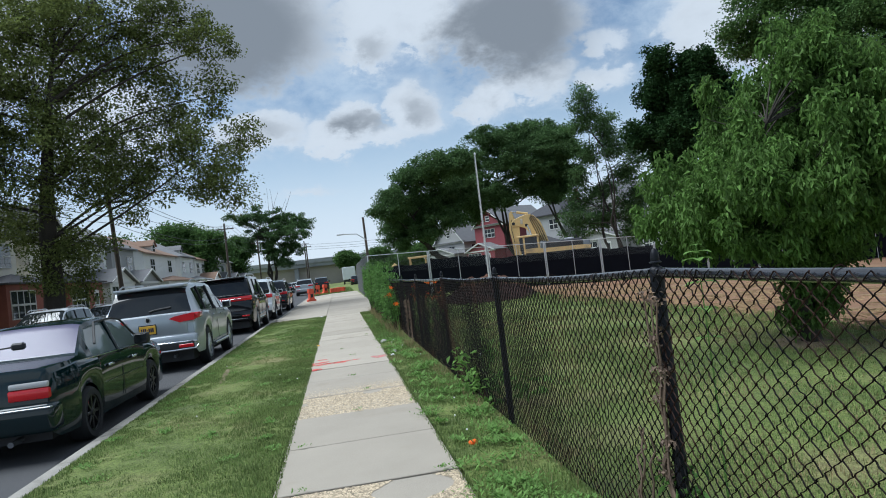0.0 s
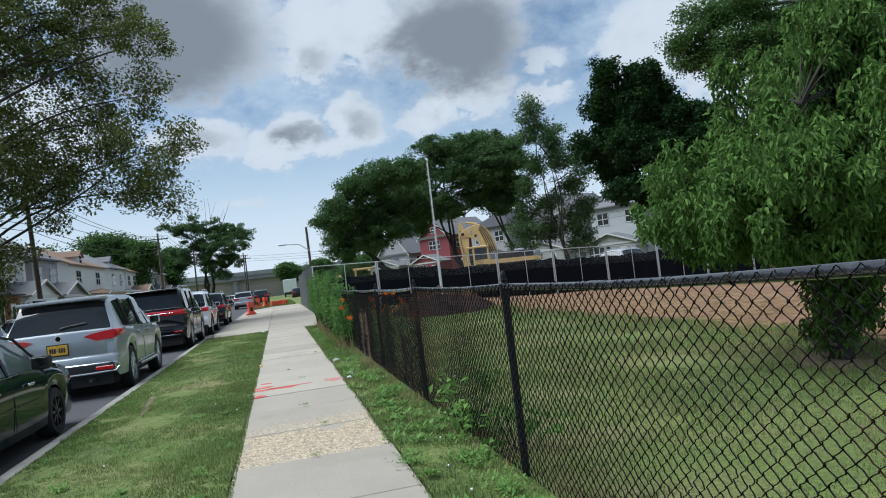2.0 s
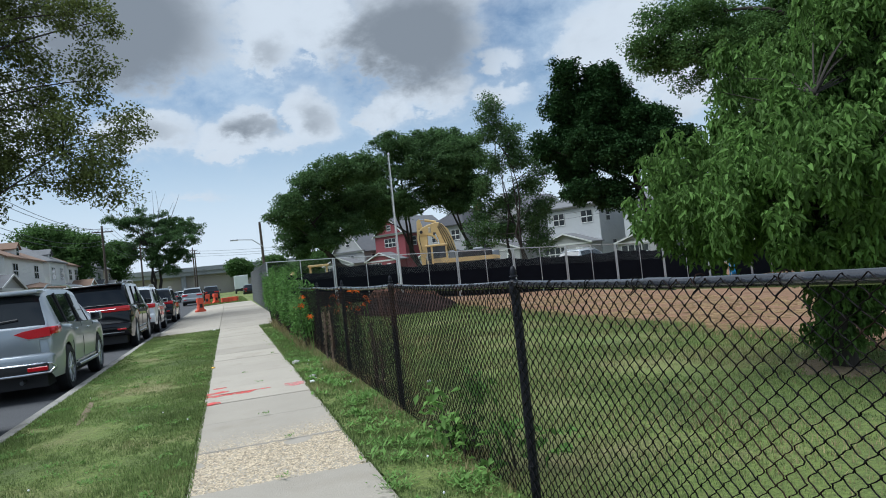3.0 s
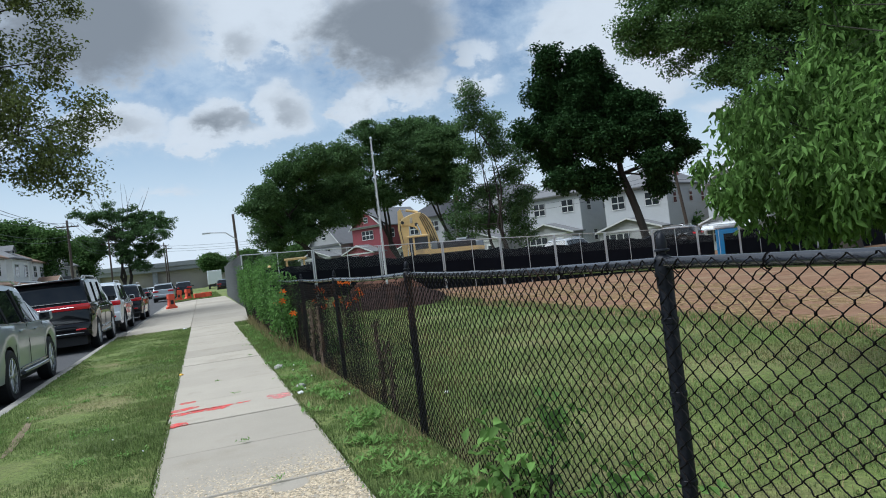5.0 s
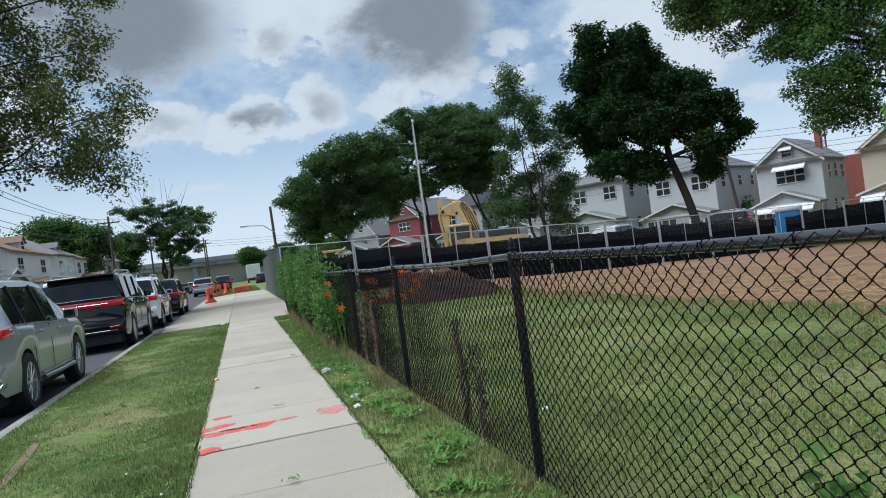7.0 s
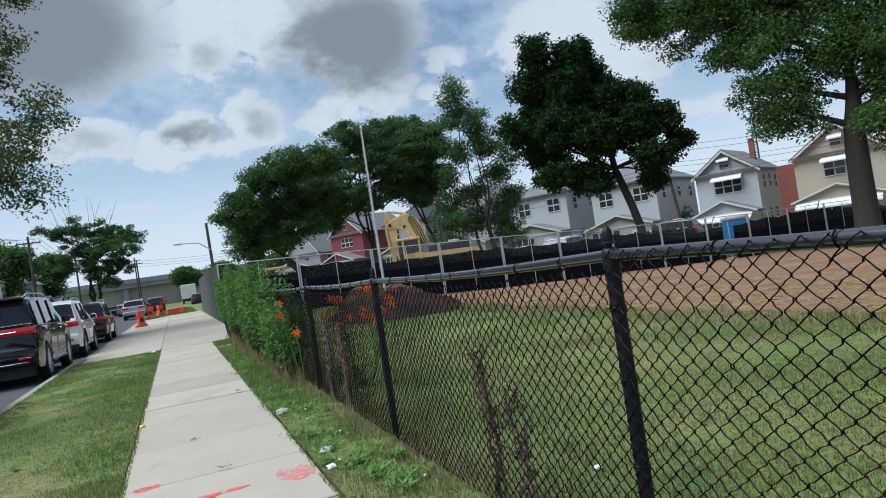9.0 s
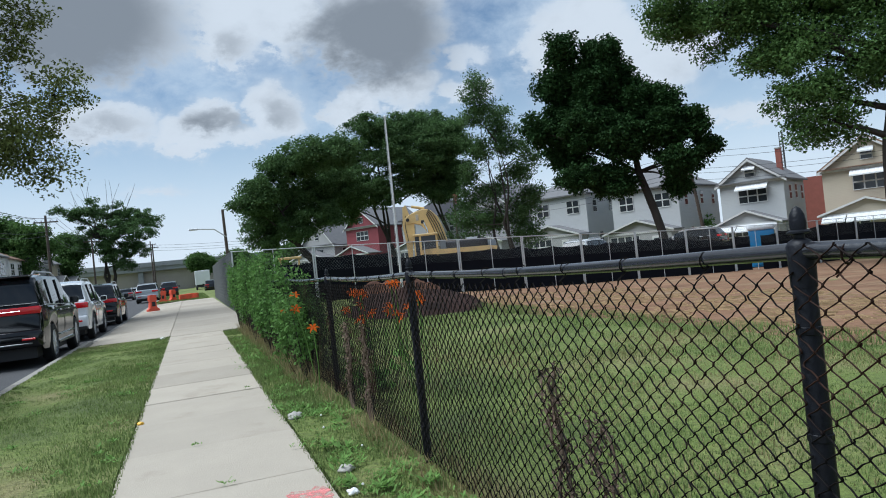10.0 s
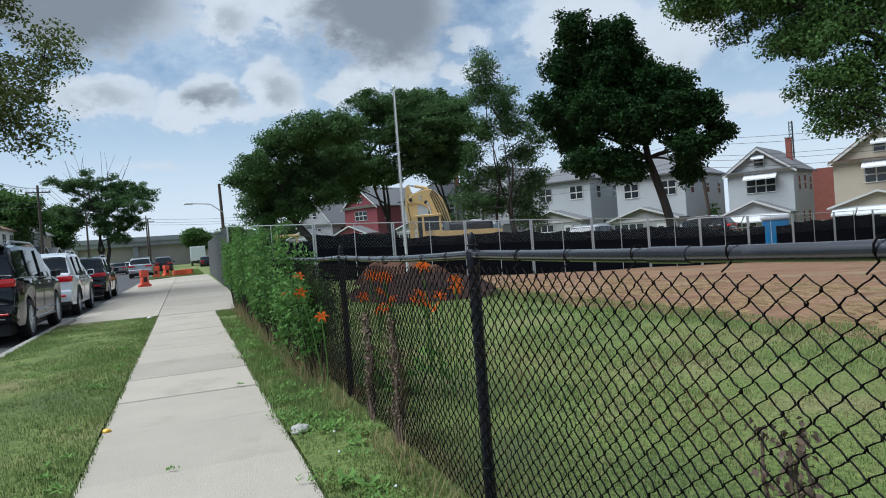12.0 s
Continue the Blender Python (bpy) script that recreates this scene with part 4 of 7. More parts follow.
for s in (1, -1):
    part("side_moulding", tube(bmesh.new(), [(s * 0.846, 1.3, 0.575), (s * 0.849, 2.1, 0.57), (s * 0.846, 2.95, 0.565)], 0.009, 5), M_CHROME, sed)
    part("belt_line", tube(bmesh.new(), [(s * 0.80, 0.6, 0.925), (s * 0.822, 1.2, 0.92), (s * 0.822, 2.85, 0.895)], 0.008, 5), M_CHROME, sed)
    x0, x1 = sorted((s * 0.36, s * 0.755))
    tl = part("tail_light", B(x0, x1, -0.025, 0.14, 0.64, 0.755, bevel=0.02, seg=2), M_TAIL, sed, "red tail light", smooth=40)
    part("reverse_lens", B(x0 + 0.01, x1 - 0.01, -0.022, 0.14, 0.757, 0.82, bevel=0.018, seg=2), M_TAILCLEAR, tl, smooth=40)
    part("rain_visor", tube(bmesh.new(), [(s * 0.80, 1.2, 1.07), (s * 0.705, 1.5, 1.32), (s * 0.685, 2.2, 1.335), (s * 0.70, 2.5, 1.29), (s * 0.80, 2.95, 0.95)], 0.016, 5), M_PLASTIC, sed, smooth=50)
part("rear_bumper", B(-0.80, 0.80, -0.10, 0.20, 0.30, 0.60, bevel=0.06, seg=3), M_GREENCAR, sed, smooth=40)
part("bumper_strip", B(-0.79, 0.79, -0.108, 0.18, 0.545, 0.57, bevel=0.008), M_GREYCAR, sed)
part("exhaust", tube(bmesh.new(), [(-0.30, -0.11, 0.23), (-0.30, 0.5, 0.24)], 0.03, 12), M_GREYCAR, sed, "dull metal exhaust tip", smooth=50)
part("exhaust", tube(bmesh.new(), [(0.38, -0.09, 0.23), (0.38, 0.5, 0.24)], 0.03, 12), M_GREYCAR, sed, "dull metal exhaust tip", smooth=50)
wip = part("rear_wiper", tube(bmesh.new(), [(-0.34, 0.62, 1.02), (-0.30, 0.60, 1.15), (0.18, 0.72, 1.17)], 0.009, 6), M_PLASTIC, sed, "black rear wiper arm")
part("wiper_blade", B(0.12, 0.26, 0.66, 0.74, 1.13, 1.21, bevel=0.02), M_PLASTIC, wip)
plate(sed, 0.0, -0.02, 0.72, 7)

# silver three-row SUV
suv = car("suv", "silver three-row SUV parked at the kerb", pose(-3.36, 14.1, Z0) @ Matrix.Diagonal((1.03, 1.0, 1.08, 1)), 4.89, 1.93, M_SILVER,
          [(0, 0.98), (0.03, 1.08), (0.08, 1.13), (0.36, 1.58), (0.47, 1.655), (0.8, 1.70), (1.2, 1.72), (2.4, 1.72), (2.9, 1.66), (3.72, 1.15), (4.7, 0.98), (4.89, 0.75)],
          [(0, 0.92), (0.1, 1.09), (0.6, 1.11), (2.0, 1.07), (3.6, 1.03), (4.7, 0.90), (4.89, 0.70)],
          [(0.62, 1.14), (1.14, 2.16), (2.16, 3.3)], (0.085, 0.42), (2.86, 3.66), (1.02, 3.81), 0.375, [(0, 0.42), (0.12, 0.32), (4.6, 0.30), (4.89, 0.4)],
          rear_w=0.90, tumble=0.19, spokes=10, arch_mat=None, arch_pad=0.045)
pillars(suv, [(1.15, 1.1), (2.16, 2.12)], 1.09, 1.62, 0.965, 0.19, M_PLASTIC)
handles(suv, [(1.55, 0.96), (2.55, 0.94)], 0.965, M_SILVER)
seams(suv, [1.3, 2.18, 3.3], 0.42, 1.08, 0.965)
for s in (1, -1):
    out = [(s * 0.40, 1.03), (s * 0.52, 1.065), (s * 0.86, 1.105), (s * 0.90, 1.10), (s * 0.90, 0.965), (s * 0.60, 0.945)]
    lens = prism(bmesh.new(), out, -0.065, 0.16)
    box(lens, min(s * 0.86, s * 0.968), max(s * 0.86, s * 0.968), 0.0, 0.46, 0.985, 1.10, bevel=0.03, seg=2)
    bmesh.ops.recalc_face_normals(lens, faces=lens.faces)
    tl = part("tail_light", lens, M_TAIL, suv, "red wedge-shaped wraparound tail light", smooth=40)
    x0, x1 = sorted((s * 0.58, s * 0.88))
    part("light_lens", B(x0, x1, -0.055, 0.14, 0.925, 0.95, bevel=0.008), M_TAILCLEAR, tl, smooth=40)
    part("sill_bar", tube(bmesh.new(), [(s * 0.975, 1.5, 0.36), (s * 0.985, 2.4, 0.355), (s * 0.975, 3.3, 0.36)], 0.035, 8), M_GREYCAR, suv, smooth=50)
    part("sill_chrome", tube(bmesh.new(), [(s * 0.966, 1.45, 0.43), (s * 0.966, 3.35, 0.43)], 0.012, 5), M_CHROME, suv)
    part("roof_rail", tube(bmesh.new(), [(s * 0.70, 0.75, 1.70), (s * 0.70, 0.95, 1.755), (s * 0.70, 2.5, 1.76), (s * 0.70, 2.75, 1.71)], 0.018, 6), M_ALLOY, suv, smooth=50)
    part("window_chrome", tube(bmesh.new(), [(s * 0.93, 0.52, 1.125), (s * 0.935, 2.0, 1.085), (s * 0.93, 3.3, 1.055)], 0.011, 5), M_CHROME, suv)
    x0, x1 = sorted((s * 0.56, s * 0.85))
    part("reflector", B(x0, x1, -0.145, -0.06, 0.455, 0.525, bevel=0.012), M_TAIL, suv, "red bumper reflector")
    part("bumper_chrome", tube(bmesh.new(), [(0.0, -0.13, 0.57), (s * 0.7, -0.125, 0.565), (s * 0.90, -0.10, 0.56), (s * 0.945, -0.07, 0.50), (s * 0.88, -0.12, 0.43), (s * 0.5, -0.14, 0.42), (0.0, -0.145, 0.42)], 0.016, 6), M_CHROME, suv, smooth=50)
part("rear_bumper", B(-0.92, 0.92, -0.11, 0.25, 0.40, 0.72, bevel=0.08, seg=3), M_SILVER, suv, smooth=40)
part("bumper_insert", B(-0.86, 0.86, -0.135, 0.1, 0.40, 0.58, bevel=0.03, seg=2), M_PLASTIC, suv, smooth=40)
part("tailgate", B(-0.74, 0.74, -0.035, 0.1, 0.68, 1.12, bevel=0.03, seg=2), M_SILVER, suv, "silver tailgate pressing", smooth=40)
part("spoiler", B(-0.70, 0.70, 0.27, 0.70, 1.63, 1.685, bevel=0.02, seg=2), M_SILVER, suv, smooth=40)
part("rear_wiper", tube(bmesh.new(), [(0.0, 0.10, 1.20), (0.12, 0.12, 1.225), (0.42, 0.14, 1.25)], 0.018, 6), M_PLASTIC, suv)
bdg = bmesh.new()
lathe(bdg, [(0.055, -0.05), (0.055, -0.035), (0.042, -0.035), (0.042, -0.05)], 18, m=Matrix.Translation((0, 0, 1.045)) @ Matrix.Rotation(radians(90), 4, "X") @ pose(0, 0, 0.085))
part("badge", bdg, M_CHROME, suv)
part("exhaust", tube(bmesh.new(), [(0.45, -0.06, 0.30), (0.45, 0.4, 0.30)], 0.03, 10), M_GREYCAR, suv, smooth=50)
plate(suv, -0.02, -0.045, 0.86, 7)

# long black SUV with a full-width light bar
nav = car("suv", "large black SUV with a red light bar, parked", pose(-3.38, 23.2, Z0) @ Matrix.Diagonal((1.02, 1.0, 1.04, 1)), 5.33, 2.03, M_BLACKCAR,
          [(0, 1.05), (0.04, 1.27), (0.12, 1.32), (0.33, 1.80), (0.45, 1.88), (1.2, 1.93), (3.0, 1.92), (3.4, 1.83), (4.1, 1.32), (5.1, 1.15), (5.33, 0.8)],
          [(0, 1.0), (0.1, 1.24), (2.0, 1.22), (4.0, 1.18), (5.1, 1.05), (5.33, 0.75)],
          [(0.42, 1.38), (1.38, 2.54), (2.54, 3.75)], (0.1, 0.36), (3.36, 4.06), (1.1, 4.2), 0.41, [(0, 0.45), (0.15, 0.35), (5.0, 0.33), (5.33, 0.45)],
          rear_w=0.95, tumble=0.12, spokes=12, arch_pad=0.05)
handles(nav, [(1.9, 1.08), (3.0, 1.07)], 1.015, M_CHROME)
pillars(nav, [(1.4, 1.36), (2.54, 2.5)], 1.23, 1.80, 1.015, 0.12, M_BLACKCAR)
seams(nav, [1.5, 2.54, 3.75], 0.48, 1.2, 1.015)
part("light_bar", B(-0.975, 0.975, -0.05, 0.16, 1.10, 1.245, bevel=0.02, seg=2), M_TAIL, nav, "full-width red light bar", smooth=40)
part("bar_chrome", B(-0.62, 0.62, -0.058, 0.05, 1.165, 1.18, bevel=0.005), M_CHROME, nav)
part("rear_bumper", B(-0.98, 0.98, -0.12, 0.25, 0.42, 0.78, bevel=0.08, seg=3), M_BLACKCAR, nav, smooth=40)
part("bumper_strip", B(-0.80, 0.80, -0.135, -0.05, 0.50, 0.525, bevel=0.008), M_GREYCAR, nav)
part("spoiler", B(-0.76, 0.76, 0.2, 0.6, 1.85, 1.90, bevel=0.02), M_BLACKCAR, nav, smooth=40)
for s in (1, -1):
    part("window_chrome", tube(bmesh.new(), [(s * 0.985, 0.4, 1.255), (s * 0.985, 3.9, 1.205)], 0.012, 5), M_CHROME, nav)
    part("sill_chrome", tube(bmesh.new(), [(s * 1.02, 1.6, 0.55), (s * 1.02, 3.7, 0.55)], 0.02, 6), M_CHROME, nav)
    part("running_board", tube(bmesh.new(), [(s * 0.97, 1.6, 0.38), (s * 0.99, 3.6, 0.38)], 0.05, 6), M_CHROME, nav, smooth=50)
    part("roof_rail", tube(bmesh.new(), [(s * 0.74, 0.7, 1.90), (s * 0.74, 0.95, 1.98), (s * 0.74, 2.9, 1.98), (s * 0.74, 3.1, 1.91)], 0.022, 6), M_ALLOY, nav, smooth=50)
    x0, x1 = sorted((s * 0.62, s * 0.86))
    part("reflector", B(x0, x1, -0.14, -0.06, 0.58, 0.62, bevel=0.008), M_TAIL, nav)


def plain_suv(name, label, y, mat, L=4.8, H=1.75, W=1.93, x=CAR_X, arch=None, facing=0, tall=1.0):
    s = H / 1.75
    ob = car(name, label, pose(x, y, Z0, 0, 0, facing) @ Matrix.Diagonal((1, 1, tall, 1)), L, W, mat,
             [(0, 0.98 * s), (0.05, 1.15 * s), (0.14, 1.2 * s), (0.40, 1.62 * s), (0.55, 1.69 * s), (1.3, H), (2.4, H - 0.01), (2.85, 1.66 * s), (3.6, 1.17 * s), (L - 0.2, 1.0 * s), (L, 0.75)],
             [(0, 0.92 * s), (0.1, 1.10 * s), (2.0, 1.08 * s), (3.5, 1.04 * s), (L - 0.2, 0.92 * s), (L, 0.7)],
             [(0.5, 1.14), (1.14, 2.14), (2.14, 3.25)], (0.12, 0.43), (2.82, 3.55), (0.98, L - 1.0), 0.37, [(0, 0.42), (0.12, 0.33), (L - 0.3, 0.31), (L, 0.4)],
             rear_w=0.93, tumble=0.14, spokes=5, arch_pad=0.05, arch_mat=arch)
    h = W / 2
    for sd in (1, -1):
        x0, x1 = sorted((sd * (h - 0.55), sd * (h - 0.03)))
        part("tail_light", B(x0, x1, -0.03, 0.2, 0.95 * s, 1.10 * s, bevel=0.02, seg=2), M_TAIL, ob, "red tail light", smooth=40)
        part("roof_rail", tube(bmesh.new(), [(sd * 0.7, 0.8, H - 0.02), (sd * 0.7, 1.0, H + 0.04), (sd * 0.7, 2.4, H + 0.04), (sd * 0.7, 2.6, H - 0.02)], 0.018, 6), M_ALLOY, ob, smooth=50)
        x0, x1 = sorted((sd * (h - 0.5), sd * (h - 0.2)))
        part("reflector", B(x0, x1, -0.13, -0.05, 0.56, 0.61, bevel=0.008), M_TAIL, ob)
    part("rear_bumper", B(-h + 0.04, h - 0.04, -0.11, 0.25, 0.40, 0.74, bevel=0.07, seg=3), mat, ob, smooth=40)
    part("lower_bumper", B(-h + 0.08, h - 0.08, -0.10, 0.2, 0.33, 0.46, bevel=0.03), M_PLASTIC, ob, smooth=40)
    handles(ob, [(1.55, 0.95 * s), (2.5, 0.94 * s)], h, mat)
    pillars(ob, [(1.14, 1.1), (2.14, 2.1)], 1.08 * s, 1.62 * s, h, 0.14, M_PLASTIC)
    seams(ob, [1.25, 2.15, 3.25], 0.42, 1.06 * s, h)
    return ob


plain_suv("suv", "white SUV with dark wheel arches, parked", 29.9, M_WHITECAR, 4.82, 1.76, 1.94, x=-3.29, arch=M_PLASTIC, tall=1.07)
bz = plain_suv("suv", "black crossover with red tail lights, parked", 37.8, M_BLACKCAR, 4.7, 1.68, 1.9, x=-3.2, tall=1.06)
part("light_chrome", B(-0.5, 0.5, -0.04, 0.0, 1.0, 1.03, bevel=0.006), M_CHROME, bz)
plain_suv("suv", "silver SUV parked far along the street", 72, M_SILVER, 4.7, 1.75, x=-3.0)
plain_suv("suv", "dark SUV parked far along the street", 88, M_BLACKCAR, 4.7, 1.75, x=-1.6)
plain_suv("suv", "black car parked far along the street", 58, M_BLACKCAR, 4.6, 1.5, x=-6.4)
plain_suv("suv", "grey car far along the street", 96, M_GREYCAR, 4.6, 1.5, x=-6.8)
plain_suv("suv", "white car far along the street", 112, M_WHITECAR, 4.6, 1.5, x=-6.6)
plain_suv("suv", "black car parked across the street", 100, M_BLACKCAR, 4.6, 1.5, x=3.4)
# oncoming side of the street
plain_suv("suv", "white car parked facing the other way across the street", 29.6, M_WHITECAR, 4.6, 1.62, 1.85, x=-10.4, facing=180)
plain_suv("suv", "dark car parked across the street", 36.5, M_GREYCAR, 4.6, 1.55, 1.85, x=-10.4, facing=180)
plain_suv("suv", "dark car parked across the street", 48, M_BLACKCAR, 4.6, 1.6, 1.85, x=-10.4, facing=180)
# beyond the site fence
plain_suv("suv", "white car parked on the street behind the site fence", 41.5, M_WHITECAR, 4.6, 1.6, 1.85, x=22, facing=-60)
plain_suv("suv", "black car parked on the street behind the site fence", 44, M_BLACKCAR, 4.6, 1.6, 1.85, x=36, facing=30)

# ---- trees ----
def leaves_mesh(rng, centres, spread, per, size, mat, name, droop=0.3, narrow=0.55, flat=0.6, fold=0.15, six=False):
    """Leaves scattered in clumps round the twig ends."""
    n = len(centres) * per
    c = np.repeat(np.asarray(centres, float), per, 0)
    sp = np.repeat(np.asarray(spread, float), per)[:, None] if np.ndim(spread) else spread
    g = rng.normal(0, 1, (n, 3))
    g /= np.maximum(1e-6, np.linalg.norm(g, axis=1))[:, None]
    g *= rng.uniform(0.05, 1, (n, 1)) ** 0.5
    g[:, 2] *= flat
    p = c + g * sp
    a = rng.uniform(0, 2 * math.pi, n)
    tilt = rng.normal(-droop, 0.5, n)
    d = np.stack([np.cos(a) * np.cos(tilt), np.sin(a) * np.cos(tilt), np.sin(tilt)], 1)
    up = rng.normal(0, 0.55, (n, 3)) + np.array([0, 0, 1.0])
    side = np.cross(d, up)
    side /= np.maximum(1e-6, np.linalg.norm(side, axis=1))[:, None]
    nor = np.cross(side, d)
    s = size * rng.uniform(0.65, 1.3, (n, 1))
    w = s * narrow * 0.5
    if six:
        v = np.stack([p, p + d * s * 0.35 + side * w + nor * s * fold, p + d * s * 0.75 + side * w * 0.6 - nor * s * 0.05, p + d * s - nor * s * 0.22,
                      p + d * s * 0.75 - side * w * 0.6 - nor * s * 0.05, p + d * s * 0.35 - side * w + nor * s * fold], 1)
        t = np.array([(0, 1, 2), (0, 2, 3), (0, 3, 4), (0, 4, 5)])
        f = (t[None] + (np.arange(n) * 6)[:, None, None]).reshape(-1, 3)
    else:
        v = np.stack([p, p + d * s * 0.5 + side * w + nor * s * fold, p + d * s - nor * s * 0.1, p + d * s * 0.5 - side * w + nor * s * fold], 1)
        t = np.array([(0, 1, 2), (0, 2, 3)])
        f = (t[None] + (np.arange(n) * 4)[:, None, None]).reshape(-1, 3)
    return array_mesh(name, v.reshape(-1, 3), f, mat)


def curve(a, b, sag, rng, n=6):
    a, b = np.asarray(a, float), np.asarray(b, float)
    k = rng.normal(0, 0.06, 3) * np.linalg.norm(b - a)
    return [tuple(a + (b - a) * u + np.array([0, 0, sag]) * math.sin(math.pi * u) + k * math.sin(math.pi * u)) for u in np.linspace(0, 1, n)]


def tree(label, x, y, z, fork, trunk_r, lobes, per, size, leaf_mat, bark, seed, lean=(0, 0), clump=1.0, n_clump=160, flat=0.6, shell=0.45, group="", droop=0.3, narrow=0.6, six=False, name="tree", stems=1, thin=1.0, twigs=True, turn=0):
    """Trunk, limbs to each lobe of the crown, twigs to each clump of leaves. lobes: centre (x, y, z from the base) and radii."""
    rng = np.random.default_rng(seed)
    t = thing(name, label, "tree", pose(x, y, z, 0, 0, turn), group)
    wood = bmesh.new()
    crown_top = max(l[2] + l[5] * 0.3 for l in lobes)
    top = np.array([lean[0], lean[1], fork])
    leaders = []
    for s in range(stems):
        o = rng.normal(0, trunk_r * 1.2, 2) if stems > 1 else np.zeros(2)
        base = np.array([o[0], o[1], -0.25])
        knee = top + (np.append(rng.normal(0, fork * 0.16, 2), 0) if stems > 1 else 0)
        tip = knee + np.array([lean[0] * 0.6 + rng.normal(0, 0.5), lean[1] * 0.6 + rng.normal(0, 0.5), (crown_top - fork) * 0.6])
        pts = curve(base, knee, 0, rng, 7)[:-1] + curve(knee, tip, 0, rng, 8)
        pts[0] = tuple(base)
        k = 1 if stems == 1 else 0.7
        rad = [trunk_r * k * f for f in (1.35, 1.08, 1.0, 0.96, 0.93, 0.9)] + [trunk_r * k * f for f in np.linspace(0.8, 0.1, 8)]
        tube(wood, pts, rad, 10)
        leaders.append(np.array(pts[5:]))
    vol = [abs(l[3] * l[4] * l[5]) ** 0.75 for l in lobes]
    cents, spread = [], []
    for l, v in zip(lobes, vol):
        c, r = np.array(l[:3], float), np.array(l[3:6], float)
        lead = leaders[int(rng.integers(0, len(leaders)))]
        want = max(fork * 0.9, c[2] - 0.55 * np.linalg.norm(c[:2] - lead[0, :2]))
        start = lead[int(np.argmin(np.abs(lead[:, 2] - want)))]
        lim = curve(start, c, 0.05 * np.linalg.norm(c - start), rng, 9)
        lr = max(0.011, trunk_r * 0.33 * thin)
        tube(wood, lim, list(np.linspace(lr, lr * 0.22, 9)), 6)
        la = np.array(lim)
        for _ in range(max(3, int(n_clump * v / sum(vol)))):
            q = rng.normal(0, 1, 3)
            q /= np.linalg.norm(q)
            q *= shell + (1 - shell) * rng.uniform(0, 1) ** 0.5
            p = c + q * r
            cents.append(p)
            spread.append(clump * rng.uniform(0.6, 1.25))
            if twigs:
                a = la[2 + int(np.argmin(np.linalg.norm(la[2:] - p, axis=1) + rng.uniform(0, 0.6, len(la) - 2)))]
                tube(wood, curve(a, p, 0.06 * np.linalg.norm(p - a), rng, 4), [lr * 0.2, lr * 0.15, lr * 0.1, lr * 0.04], 4, cap=False)
    part("trunk", wood, bark, t, smooth=60)
    ob = new("crown", leaves_mesh(rng, cents, spread, per, size, leaf_mat, "crown", droop, narrow, flat, six=six))
    ob.parent = t
    return t


def lobes_in(rng, n, c, r, lr):
    """Uneven lobes of a crown, spread through an ellipsoid."""
    out = []
    for _ in range(n):
        q = rng.normal(0, 1, 3)
        q /= np.linalg.norm(q)
        q *= rng.uniform(0.45, 0.8)
        k = lr * rng.uniform(0.75, 1.25)
        out.append((c[0] + q[0] * r[0], c[1] + q[1] * r[1], c[2] + q[2] * r[2], k, k, k * 0.75))
    return out


def facing_lobes(rows, seed, deep, tall=1.0, shift=0.0):
    """Lobes from (across, height, half width, half height), spread in depth by up to deep metres."""
    r = np.random.default_rng(seed)
    return [(x + shift, float(r.uniform(-deep, deep)), z, a, max(a, 1.2), b * tall) for x, z, a, b in rows]


# spreading plane tree across the street
PLANE_LOW = [(9.4, 10.5, 1.4, 1.3), (8.1, 7.5, 1.8, 1.2), (6.0, 8.6, 2.1, 1.6), (5.4, 11.5, 2.1, 1.8), (7.7, 12.6, 1.3, 1.1), (2.9, 7.7, 2.4, 1.4), (2.4, 10.6, 2.5, 1.8), (0.0, 8.8, 2.4, 2.1), (-1.3, 11.8, 2.1, 2.1), (-2.6, 8.3, 1.7, 2.1), (-1.8, 5.9, 2.1, 1.0), (-0.1, 4.3, 1.7, 0.8), (-4.2, 11.8, 2.8, 2.8), (-6.8, 9.0, 2.6, 2.0), (0.3, 2.6, 1.1, 0.7)]
PLANE_HIGH = [(1.3, 13.4, 2.1, 1.8), (4.2, 14.4, 2.2, 1.4), (6.7, 15.5, 1.8, 0.9), (8.6, 15.8, 0.9, 0.6), (5.9, 17.2, 2.2, 1.1), (2.9, 16.6, 2.6, 1.5), (0.1, 15.8, 2.2, 1.8), (-1.4, 15.4, 1.8, 2.2), (0.5, 19.9, 3.4, 2.3), (4.8, 20.3, 3.0, 1.9), (-3.8, 16.2, 2.9, 2.9), (-7.0, 14.5, 3.0, 2.6)]
# sprouts in front of the trunk
PLANE_SPROUTS = [(0.5, -1.5, 4.4, 1.8, 0.9, 0.9), (0.1, -1.5, 3.0, 1.3, 0.8, 0.8), (1.9, -1.3, 4.8, 1.4, 0.9, 0.8)]
tree("large spreading plane tree across the street", -14.2, 37.0, 0, 5.0, 0.52, facing_lobes(PLANE_LOW, 37, 2.6, 1.4, 1.4) + facing_lobes(PLANE_HIGH, 39, 2.6, 1.15, 1.4) + PLANE_SPROUTS, 88, 0.18, M_LEAF_PLANE, M_BARK, 3,
     lean=(0.2, -0.3), clump=0.85, n_clump=1350, flat=0.72, shell=0.1, thin=0.5, turn=19.5)
